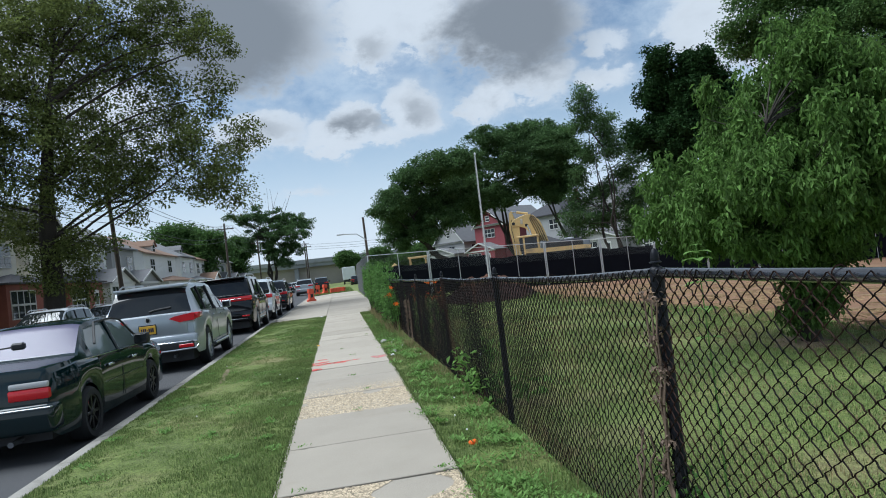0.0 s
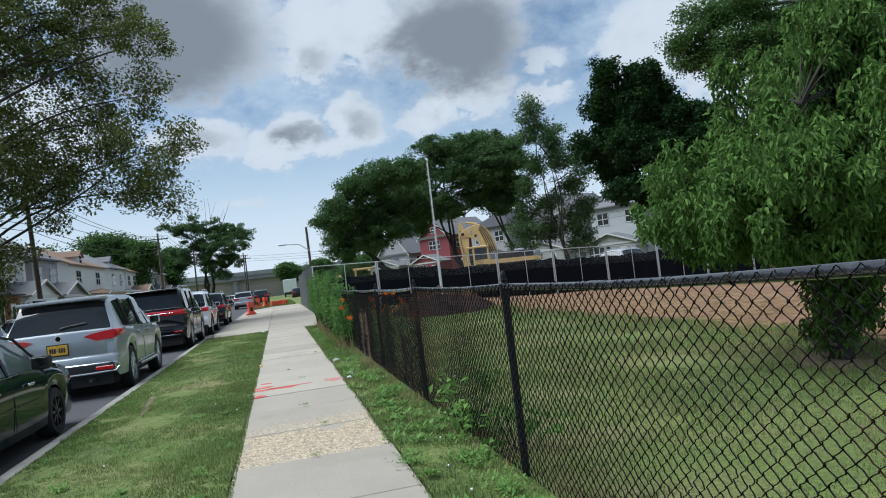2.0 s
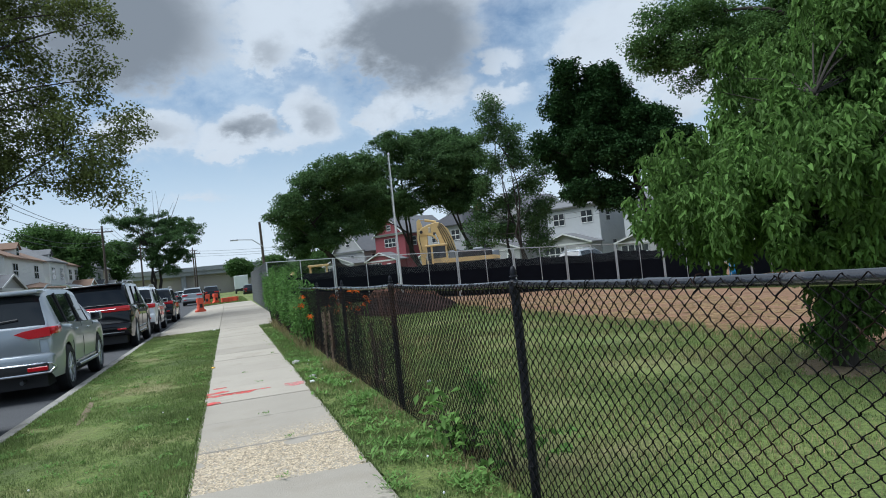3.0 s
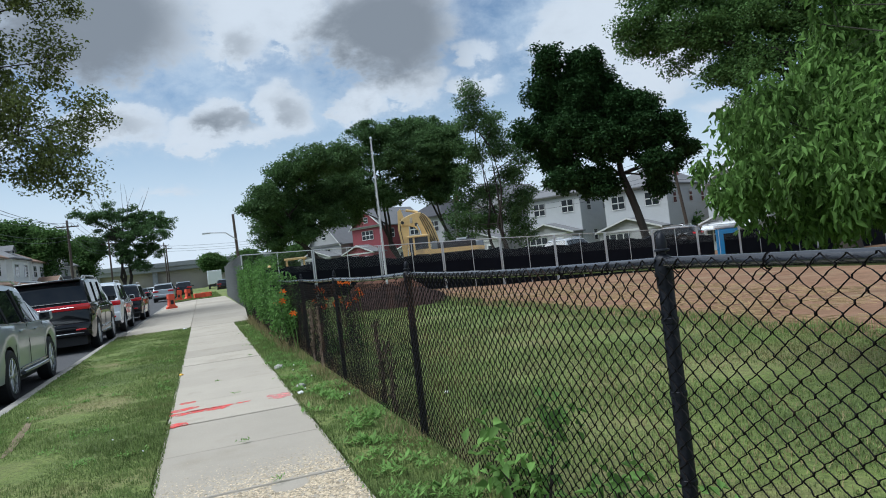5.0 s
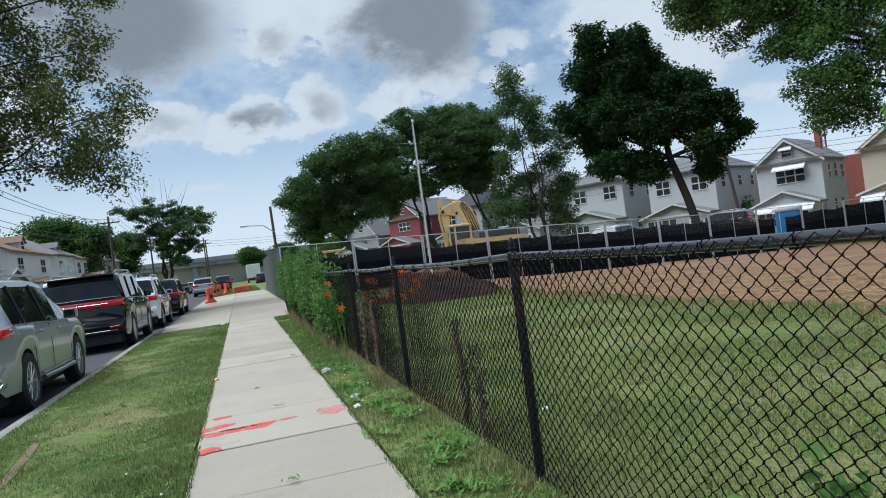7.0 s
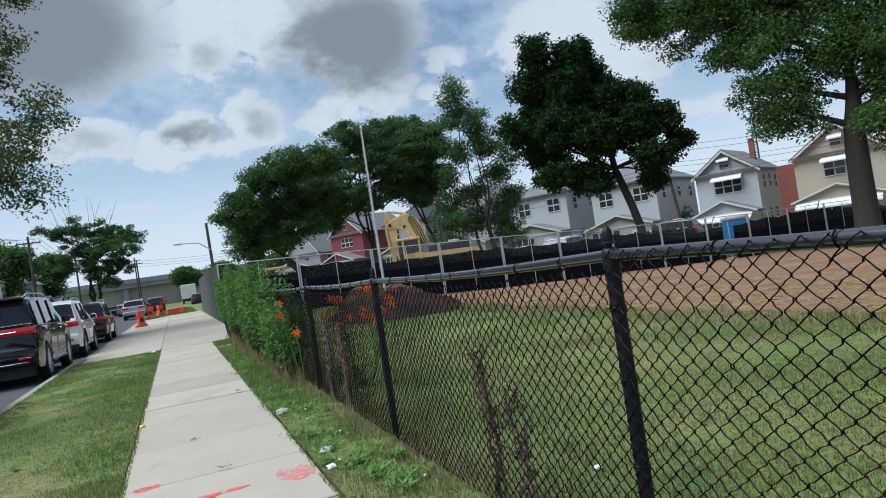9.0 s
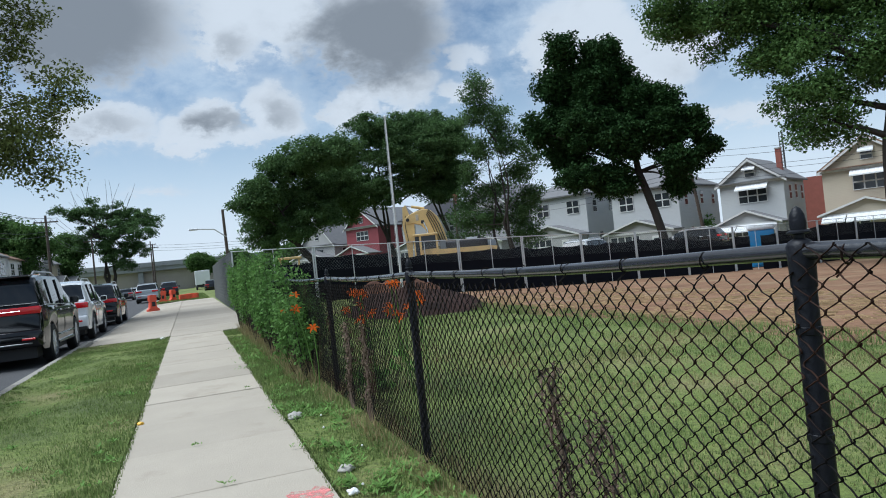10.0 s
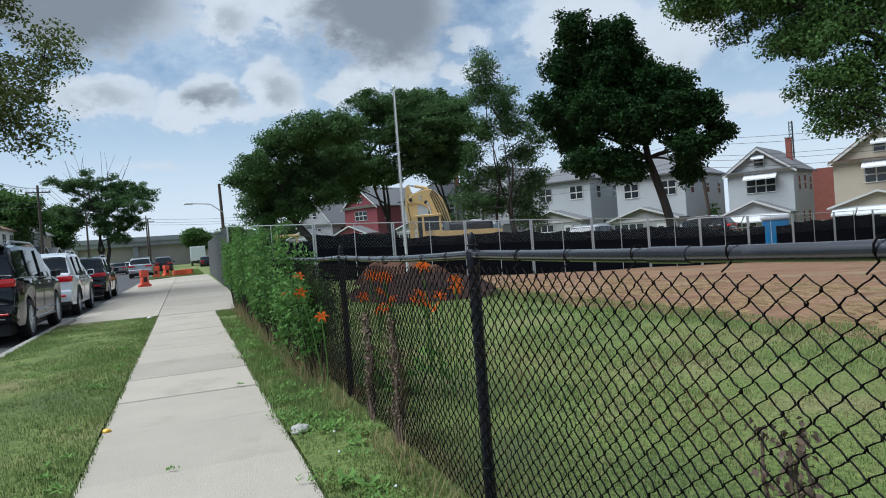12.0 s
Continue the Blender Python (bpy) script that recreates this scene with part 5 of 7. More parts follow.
# honey locusts behind the excavator: layered domes on bare forking stems
LOCUSTS = [(15.0, 66, -13.1, -4.2, [(-7.9, 9.3, 2.2, 1.4), (-5.5, 11.4, 2.5, 1.4), (-3.2, 12.2, 2.5, 1.3), (-7.4, 6.8, 2.4, 1.2), (-4.2, 8.9, 3.0, 1.6), (-1.4, 9.8, 2.4, 1.8), (-5.0, 6.3, 2.0, 1.0), (-8.8, 8.1, 1.4, 1.0), (-2.4, 7.0, 1.6, 0.9), (-8.0, 5.4, 1.7, 0.8), (-0.6, 12.4, 1.8, 1.2)]),
           (21.6, 70, -17.7, -2.0, [(-5.5, 13.3, 2.7, 1.4), (-2.3, 15.0, 3.0, 1.3), (0.7, 15.5, 3.0, 1.3), (3.3, 15.1, 2.7, 1.3), (-4.7, 10.2, 3.0, 1.8), (-0.4, 12.2, 3.4, 1.7), (3.2, 12.2, 2.6, 2.0), (-2.6, 9.0, 2.7, 1.2), (-6.2, 8.0, 2.2, 1.2), (1.0, 9.6, 2.4, 1.2), (-7.4, 11.0, 2.3, 1.5), (-7.0, 12.7, 2.1, 1.2)]),
           (27.0, 67, -22.8, -2.4, [(-1.6, 13.2, 1.9, 1.5), (-1.4, 10.4, 1.9, 1.5), (-2.8, 8.6, 1.6, 1.0), (-2.9, 14.3, 1.8, 1.1), (-3.4, 11.8, 1.6, 1.4)])]
for i, (bx, by, turn, lean, rows) in enumerate(LOCUSTS):
    tree("broad dark locust tree beyond the building lot", bx, by, -1.0, 3.6, 0.30, facing_lobes(rows, 30 + i, 3.0, 1.2), 120, 0.22, M_LEAF_LOCUST, M_BARK, 40 + i,
         lean=(lean, 0), clump=0.85, n_clump=[720, 900, 360][i], flat=0.5, stems=[3, 3, 2][i], shell=0.1, group="locust trees", thin=1.0, turn=turn)
# thin open-crowned tree
tree("thin open-crowned tree with bare stems showing", 28.6, 60.5, -1.0, 4.6, 0.2,
     facing_lobes([(-2.6, 16.4, 1.4, 1.1), (-1.0, 14.6, 1.6, 1.1), (-3.4, 14.2, 1.4, 0.9), (0.0, 12.0, 1.7, 1.1), (-2.4, 11.4, 1.9, 1.0), (0.2, 9.1, 1.9, 1.1), (-2.3, 7.9, 1.8, 1.1), (0.6, 5.9, 1.9, 1.3), (-4.5, 5.0, 1.9, 1.6), (-2.1, 4.9, 1.9, 1.2), (0.9, 3.9, 1.6, 1.3), (-3.8, 9.6, 1.3, 0.9), (-3.9, 12.2, 1.3, 1.0), (1.3, 10.4, 1.3, 1.0), (-4.6, 7.2, 1.4, 1.0), (1.5, 7.4, 1.3, 1.0), (-0.9, 13.2, 1.5, 1.0), (-2.3, 15.2, 1.3, 1.0)], 34, 2.0, 1.2),
     75, 0.21, M_LEAF_LOCUST, M_BARK, 51, lean=(-1.2, 0), clump=0.9, n_clump=480, shell=0.0, stems=4, flat=0.7, turn=-26.4, thin=0.8)
# leaning maple by the site fence
MAPLE = [(-6.3, 17.4, 1.5, 1.1), (-3.6, 16.7, 1.7, 1.2), (-6.8, 15.3, 2.2, 1.7), (-4.3, 14.5, 2.2, 1.9), (-2.2, 15.0, 1.3, 1.3), (-1.6, 12.8, 2.1, 1.7), (0.4, 12.5, 1.7, 1.2), (-7.1, 12.3, 2.0, 1.7), (-4.6, 11.1, 2.2, 1.9), (-2.2, 10.2, 2.1, 1.7), (0.6, 10.2, 1.9, 1.6),
         (2.6, 10.6, 1.2, 1.2), (3.4, 8.8, 1.0, 0.9), (-7.2, 9.7, 1.8, 1.5), (-5.7, 7.6, 1.9, 1.0), (-3.2, 6.9, 1.7, 1.0), (1.6, 7.8, 1.6, 1.0), (1.2, 6.2, 1.0, 0.9), (-8.9, 11.7, 1.0, 1.3)]
tree("dense dark maple with a leaning trunk", 34.8, 48.6, -1.2, 7.4, 0.33, facing_lobes(MAPLE, 36, 2.2, 1.12), 160, 0.27, M_LEAF_MAPLE, M_BARK, 61,
     lean=(-1.5, -0.2), clump=0.82, n_clump=900, shell=0.0, flat=0.8, turn=-40)
# big oak at the edge of the lot
tree("large oak with long low limbs at the edge of the lot", 31.5, 28.2, -1.0, 5.6, 0.55,
     [(-8.6, 0.0, 13.6, 2.2, 2.2, 1.3), (-6.0, 0.0, 12.6, 2.4, 2.4, 1.5), (-7.2, 0.5, 15.4, 2.4, 2.4, 1.3), (-3.8, 0.5, 10.6, 2.4, 2.4, 1.5), (-2.0, 1.5, 13.0, 3.0, 3.0, 2.0), (0.5, 0.5, 10.0, 2.8, 2.6, 1.8), (-3.0, 0.0, 8.4, 1.9, 1.8, 1.3), (-2.6, -0.3, 6.8, 1.7, 1.5, 1.2), (2.5, 0, 8.0, 2.6, 2.4, 2.0),
      (3.5, 1, 12.5, 3.0, 3.0, 2.2), (0.5, 1, 15.5, 3.4, 3.2, 2.0), (5.0, 0, 9.5, 2.8, 2.8, 2.0), (-4.5, 2.5, 14.8, 2.4, 2.4, 1.5), (1.8, -1.5, 5.6, 1.8, 1.6, 1.2)],
     270, 0.18, M_LEAF_OAK, M_BARK, 71, clump=1.05, n_clump=560, shell=0.0, flat=0.65, turn=-54)
# street trees farther along
ragged = tree("ragged street tree with bare twigs on top", -11.6, 128, 0, 3.6, 0.42,
     facing_lobes([(-4.4, 13.6, 2.1, 1.2), (-1.6, 14.4, 2.5, 1.8), (1.5, 13.6, 3.2, 2.3), (5.2, 13.0, 2.9, 1.7), (7.6, 12.2, 1.8, 1.2), (3.4, 10.4, 4.2, 2.4), (-1.1, 10.7, 3.2, 2.0), (1.3, 7.6, 3.8, 2.0), (4.8, 8.1, 2.2, 1.6), (-3.4, 9.0, 1.8, 1.4), (2.2, 5.4, 2.4, 1.4), (-6.2, 14.4, 1.2, 0.7)], 38, 2.0),
     110, 0.3, M_LEAF_LOCUST, M_BARK, 81, clump=0.9, n_clump=330, shell=0.0, thin=0.7, stems=3, turn=5.9)
RB = np.random.default_rng(12)
bw = bmesh.new()
for k in range(16):
    x0 = RB.uniform(-3, 3.5)
    tip = (x0 * 1.5 + RB.normal(0, 0.4), 0, RB.uniform(16.0, 20.0) - 0.2 * abs(x0))
    tube(bw, curve((x0 * 0.5, 0, 10.0), tip, 0, RB, 6), [0.07, 0.06, 0.05, 0.04, 0.03, 0.02], 4, cap=False)
part("deadwood", bw, M_BARK, ragged, "leafless twigs")
for i, (bx, by, hgt, wid) in enumerate(((-22.7, 114, 15.6, 6.2), (-19.5, 141, 13, 3.2), (-34, 118, 15, 7), (9.8, 152, 7.4, 2.4), (3.2, 152, 8.6, 1.5), (-46, 100, 13, 8), (16, 150, 6, 4), (24, 160, 8, 7), (33, 158, 9, 6))):
    rr8 = np.random.default_rng(90 + i)
    tree("distant rounded tree behind the houses", bx, by, 0, 4.0, 0.4, lobes_in(rr8, 10, (0, 0, hgt * 0.62), (wid, wid * 0.8, hgt * 0.34), wid * 0.4),
         110, 0.45, M_LEAF_OAK, M_BARK, 95 + i, clump=1.8, n_clump=230, shell=0.0, group="distant trees", twigs=False)
# tree between the far houses
tree("small green tree between two houses", 54, 69, -1.3, 2.0, 0.2, lobes_in(np.random.default_rng(7), 6, (0, 0, 4.0), (2.4, 2, 2.0), 1.5), 110, 0.35, M_LEAF_BUSH, M_BARK, 96, clump=0.9, n_clump=50, twigs=False)

# ornamental pear inside the fence: dense, long drooping leaves
PEAR = [(0.1, 0, 2.0, 1.1, 1.1, 0.85), (-0.7, -0.5, 1.75, 1.1, 1.1, 0.65), (0.8, 0.5, 1.85, 1.15, 1.1, 0.75), (0.2, 0.1, 2.9, 0.75, 0.75, 0.7), (-0.8, 0.6, 1.8, 0.95, 0.9, 0.65), (0.7, -0.7, 2.1, 1.1, 1.0, 0.8), (0.3, 0.05, 3.4, 0.4, 0.4, 0.45),
        (0.6, -0.2, 2.75, 0.6, 0.6, 0.6), (0.45, -0.5, 2.95, 0.5, 0.5, 0.45), (0.9, 0.2, 2.9, 0.5, 0.5, 0.45), (0.2, -0.4, 3.3, 0.35, 0.35, 0.4), (0.1, -0.1, 1.12, 0.58, 0.58, 0.4), (0.05, 0, 0.66, 0.36, 0.36, 0.4), (0, 0, 0.38, 0.3, 0.3, 0.28)]
RP = np.random.default_rng(21)
shoots = []
for _ in range(26):
    a, u = RP.uniform(0, 2 * math.pi), RP.uniform(0.1, 1.0) ** 0.6
    shoots.append((1.75 * u * math.cos(a), 1.75 * u * math.sin(a), 3.6 - 1.9 * u ** 1.2 + RP.uniform(-0.15, 0.2), 0.13, 0.13, RP.uniform(0.3, 0.5)))
tree("dense pear tree with long drooping green leaves", 6.15, 6.7, 0, 1.1, 0.11, PEAR + shoots, 90, 0.078, M_LEAF_PEAR, M_BARK, 22, clump=0.155, n_clump=1350, shell=0.5, droop=0.85, narrow=0.40, six=True, flat=1.25, name="pear_tree", thin=0.3)

# ---- houses: local x along the front, the front faces -y, z from the ground ----
def window(parent, x, z, w, h, y=0.0, face="front", panes=2, xface=0.0):
    """A framed sash window standing a little proud of its wall."""
    if face == "front":
        m = pose(x, y, z)
    elif face == "right":
        m = pose(xface, y, z, 0, 0, 90)
    else:
        m = pose(xface, y, z, 0, 0, -90)
    fr = bmesh.new()
    xs = [-w / 2 - 0.08 + (w + 0.16) * k / panes for k in range(panes + 1)]
    zs = [-0.08, h / 2, h + 0.1]
    vs = [[fr.verts.new((xx, -0.07, zz)) for xx in xs] for zz in zs]
    for j in range(2):
        for i in range(panes):
            q = (vs[j][i], vs[j][i + 1], vs[j + 1][i + 1], vs[j + 1][i])
            inn = [fr.verts.new((a + 0.06 * sx, -0.035, c + 0.06 * sz)) for a, c, sx, sz in ((xs[i], zs[j], 1, 1), (xs[i + 1], zs[j], -1, 1), (xs[i + 1], zs[j + 1], -1, -1), (xs[i], zs[j + 1], 1, -1))]
            for k in range(4):
                fr.faces.new((q[k], q[(k + 1) % 4], inn[(k + 1) % 4], inn[k]))
            fr.faces.new(inn)
    rim = vs[0] + [r[-1] for r in vs[1:]] + vs[2][-2::-1] + [vs[1][0]]
    back = [fr.verts.new((v.co.x, 0.03, v.co.z)) for v in rim]
    for k in range(len(rim)):
        fr.faces.new((rim[k], back[k], back[(k + 1) % len(rim)], rim[(k + 1) % len(rim)]))
    fr.transform(m)
    wn = part("window", fr, M_TRIM, parent)
    for k in range(panes):
        for j in range(2):
            part("pane", B(xs[k] + 0.065, xs[k + 1] - 0.065, -0.05, -0.037, zs[j] + 0.065, zs[j + 1] - 0.065, m=m), M_PANE, wn)
    return wn


def gable_roof(bm, x0, x1, y0, y1, eave, ridge, over=0.35, thick=0.16, along="y"):
    """Two sloping slabs; along: the way the ridge runs."""
    if along == "y":
        c = (x0 + x1) / 2
        k = (ridge - eave) / (c - x0)
        for s in (-1, 1):
            xo = (x0 - over) if s < 0 else (x1 + over)
            zo = eave - k * over
            out = [(c, ridge), (c, ridge + thick), (xo, zo + thick), (xo, zo)]
            prism(bm, out, y0 - over, y1 + over)
    else:
        c = (y0 + y1) / 2
        k = (ridge - eave) / (c - y0)
        rot = Matrix.Rotation(radians(90), 4, "Z")
        for s in (-1, 1):
            yo = (y0 - over) if s < 0 else (y1 + over)
            zo = eave - k * over
            out = [(c, ridge), (c, ridge + thick), (yo, zo + thick), (yo, zo)]
            prism(bm, out, -(x1 + over), -(x0 - over), m=rot)
    bmesh.ops.recalc_face_normals(bm, faces=bm.faces)
    return bm


def hip_roof(bm, x0, x1, y0, y1, eave, ridge, over=0.4, th=0.15):
    X0, X1, Y0, Y1 = x0 - over, x1 + over, y0 - over, y1 + over
    c, h = (X0 + X1) / 2, (X1 - X0) / 2
    a, b = min(Y0 + h, (Y0 + Y1) / 2), max(Y1 - h, (Y0 + Y1) / 2 + 0.01)
    v = [bm.verts.new(p) for p in ((X0, Y0, eave), (X1, Y0, eave), (X1, Y1, eave), (X0, Y1, eave), (X0, Y0, eave + th), (X1, Y0, eave + th), (X1, Y1, eave + th), (X0, Y1, eave + th), (c, a, ridge), (c, b, ridge))]
    for f in ((3, 2, 1, 0), (0, 1, 5, 4), (1, 2, 6, 5), (2, 3, 7, 6), (3, 0, 4, 7), (4, 5, 8), (5, 6, 9, 8), (6, 7, 9), (7, 4, 8, 9)):
        bm.faces.new([v[i] for i in f])
    return bm


def awning(parent, x0, x1, z, depth=0.9, drop=0.55, y=0.0):
    """One ribbed sheet, sloping out from the wall."""
    bm = bmesh.new()
    n = max(4, int((x1 - x0) / 0.12))
    cols = []
    for i in range(n + 1):
        a = x0 + (x1 - x0) * i / n
        lift = 0.03 * (i % 2)
        cols.append([bm.verts.new(p) for p in ((a, y, z + lift + 0.03), (a, y - depth, z - drop + lift + 0.03), (a, y - depth, z - drop - 0.08), (a, y, z - 0.02))])
    for a, b in zip(cols, cols[1:]):
        for k in range(4):
            bm.faces.new((a[k], b[k], b[(k + 1) % 4], a[(k + 1) % 4]))
    bm.faces.new(cols[0])
    bm.faces.new(cols[-1][::-1])
    part("awning", bm, M_AWNING, parent, "white ribbed metal awning")


def house(label, m, w, d, eave, ridge, wall, roof, style="gable", porch="gable", awn=False, brick=False, chimney=0, porch_mat=None, dormer=False, seed=0, dark_trim=False):
    r = random.Random(seed)
    h = thing("house", label, "house", m)
    wb = bmesh.new()
    if style == "gable":
        prism(wb, [(-w / 2, -0.6), (w / 2, -0.6), (w / 2, eave), (0, ridge - 0.02), (-w / 2, eave)], 0, d)
    elif style == "side":
        box(wb, -w / 2, w / 2, 0, d, -0.6, eave)
        prism(wb, [(0.02, eave), (d - 0.02, eave), (d / 2, ridge - 0.05)], -w / 2 + 0.01, w / 2 - 0.01, m=Matrix.Rotation(radians(90), 4, "Z"))
    else:
        box(wb, -w / 2, w / 2, 0, d, -0.6, eave)
    bmesh.ops.recalc_face_normals(wb, faces=wb.faces)
    part("wall", wb, wall, h)
    rb = bmesh.new()
    if style == "gable":
        gable_roof(rb, -w / 2, w / 2, 0, d, eave, ridge)
    elif style == "side":
        gable_roof(rb, -w / 2, w / 2, 0, d, eave, ridge, along="x")
    else:
        hip_roof(rb, -w / 2, w / 2, 0, d, eave, ridge)
    rf = part("roof", rb, roof, h)
    if style == "gable":
        k = (ridge - eave) / (w / 2)
        part("fascia", prism(bmesh.new(), [(0, ridge + 0.02), (-w / 2 - 0.38, eave - k * 0.38 + 0.02), (-w / 2 - 0.38, eave - k * 0.38 - 0.2), (0, ridge - 0.2), (w / 2 + 0.38, eave - k * 0.38 - 0.2), (w / 2 + 0.38, eave - k * 0.38 + 0.02)], -0.40, -0.34), M_TRIM, rf)
        window(h, 0, eave + (ridge - eave) * 0.22, 0.8, 0.75, panes=1)
        if awn:
            awning(h, -0.6, 0.6, eave + (ridge - eave) * 0.22 + 1.0, 0.5, 0.35)
        part("band", B(-w / 2 - 0.05, w / 2 + 0.05, -0.12, 0.02, eave - 0.28, eave - 0.02), M_TRIM, h)
        hip = part("pent_roof", B(-w / 2 - 0.3, w / 2 + 0.3, -0.42, 0.0, eave - 0.08, eave + 0.04), roof, h)
    if dormer:
        db = bmesh.new()
        prism(db, [(-0.8, 0), (0.8, 0), (0.8, 0.95), (0, 1.5), (-0.8, 0.95)], 0.7, 3.0, m=pose(0, 0, eave + 0.25))
        dm = part("dormer", db, wall, h)
        part("dormer_roof", gable_roof(bmesh.new(), -0.8, 0.8, 0.7, 3.0, eave + 1.2, eave + 1.78, 0.2, 0.1), roof, dm)
        window(h, 0, eave + 0.45, 0.8, 0.75, y=0.7, panes=1)
    # upper front windows
    uz = eave - 2.05
    if w > 6 and style != "gable":
        window(h, -w * 0.27, uz, 1.5, 1.35, panes=2)
        window(h, w * 0.27, uz, 1.5, 1.35, panes=2)
    else:
        window(h, 0.1, uz, 2.5, 1.25, panes=3)
    if awn:
        awning(h, -1.35, 1.6, uz + 1.75, 0.8, 0.5)
    # side windows
    for s, face in ((1, "right"), (-1, "left")):
        for yy, zz in ((2.0, uz), (d * 0.55, uz + 0.1), (d * 0.85, uz), (3.0, 1.6), (d * 0.7, 1.6)):
            window(h, 0, zz, 0.75, 1.25, y=yy, face=face, panes=1, xface=s * (w / 2 + 0.0))
    # front porch
    pd, ph = 2.3, 2.9
    pm = porch_mat or (M_BRICK if brick else wall)
    part("porch_wall", B(-w / 2 + 0.15, w / 2 - 0.15, -pd, -0.02, -0.6, ph), pm, h)
    pr = bmesh.new()
    if porch == "gable":
        gable_roof(pr, -w / 2 + 0.1, w / 2 - 0.1, -pd, -0.02, ph, ph + 1.15, 0.3, 0.12)
        part("porch_gable", prism(bmesh.new(), [(-w / 2 + 0.2, ph + 0.01), (w / 2 - 0.2, ph + 0.01), (0, ph + 1.1)], -pd + 0.03, -0.05), pm if not brick else wall, h)
        part("porch_trim", prism(bmesh.new(), [(0, ph + 1.30), (-w / 2 - 0.2, ph + 0.02), (-w / 2 - 0.2, ph - 0.16), (0, ph + 1.12), (w / 2 + 0.2, ph - 0.16), (w / 2 + 0.2, ph + 0.02)], -pd - 0.34, -pd - 0.29), M_TRIM, h)
        part("porch_band", B(-w / 2 - 0.1, w / 2 + 0.1, -pd - 0.06, -pd + 0.02, ph - 0.2, ph + 0.02), M_TRIM, h)
    else:
        hip_roof(pr, -w / 2 + 0.1, w / 2 - 0.1, -pd, -0.02, ph, ph + 0.75, 0.3, 0.1)
    part("porch_roof", pr, roof, h)
    window(h, -w * 0.2, 0.95, w * 0.42, 1.5, y=-pd, panes=4)
    dr = part("door", B(w * 0.2, w * 0.2 + 0.95, -pd - 0.05, -pd + 0.02, 0.3, 2.35, bevel=0.01), M_TRIM, h)
    part("door_pane", B(w * 0.2 + 0.2, w * 0.2 + 0.75, -pd - 0.06, -pd, 1.2, 2.1), M_PANE, dr)
    part("steps", B(w * 0.2 - 0.2, w * 0.2 + 1.15, -pd - 1.0, -pd - 0.02, -0.6, 0.25, bevel=0.02), M_KERB, h)
    if awn:
        awning(h, -w / 2 + 0.2, -w / 2 + 2.0, ph - 0.1, 1.0, 0.55, y=-pd)
        awning(h, -w / 2 + 2.1, w / 2 - 0.3, ph - 0.1, 1.1, 0.6, y=-pd)
    if chimney:
        ch = part("chimney", B(chimney - 0.25, chimney + 0.25, d * 0.6, d * 0.6 + 0.5, eave - 0.5, ridge + 1.0), M_BRICK, h)
        part("chimney_cap", B(chimney - 0.3, chimney + 0.3, d * 0.6 - 0.05, d * 0.6 + 0.55, ridge + 1.0, ridge + 1.12), M_KERB, ch)
    return h


NROT = -62
U = Vector((-0.47, 0.883, 0))
P0 = Vector((52.4, 57.0, -1.5))


def row(k, off=0.0):
    p = P0 + U * k
    return pose(p.x, p.y, p.z + float(np.interp(k, [5, 22, 60], [0, 0.9, 1.6])), 0, 0, NROT)


house("white two-storey house with metal awnings", row(0), 5.9, 7.6, 7.0, 9.15, M_SIDING, M_SHINGLE, "gable", "gable", awn=True, chimney=1.6, seed=1)
house("tan house with an awning and a gabled porch", row(-9.8), 7.2, 10, 7.0, 9.6, M_SIDING_TAN, M_SHINGLE_TAN, "gable", "gable", awn=True, seed=2)
house("white house with a hipped roof and brick chimney", row(11.0), 7.6, 12, 7.4, 10.0, M_SIDING, M_SHINGLE, "hip", "gable", chimney=2.0, seed=3, porch_mat=M_SIDING_GREY)
house("white house with a gabled grey porch", row(21.8), 7.6, 11, 7.4, 10.0, M_SIDING, M_SHINGLE, "hip", "gable", seed=4, porch_mat=M_SIDING_GREY)
house("grey house partly hidden by trees", row(32.5), 7.6, 11, 7.4, 10.4, M_SIDING_GREY, M_SHINGLE, "gable", "gable", seed=5)
house("grey house partly hidden by trees", row(44.0), 7.6, 11, 7.0, 9.8, M_SIDING_GREY, M_SHINGLE_DARK, "hip", "gable", seed=6, chimney=1.0)
house("red house with white window trim", row(56.5), 7.2, 10, 7.0, 9.8, M_SIDING_RED, M_SHINGLE, "gable", "gable", seed=7)
house("grey house with a pale roof beside the red one", row(67.5), 8.5, 11, 5.0, 9.2, M_SIDING_GREY, M_SHINGLE, "gable", "gable", seed=8)
solid("brick_building", B(-5, 4, 0, 12, -1.5, 5.9, m=pose(66.1, 61.7, 0, 0, 0, NROT)), M_BRICK, "plain red brick building behind the houses", "building")

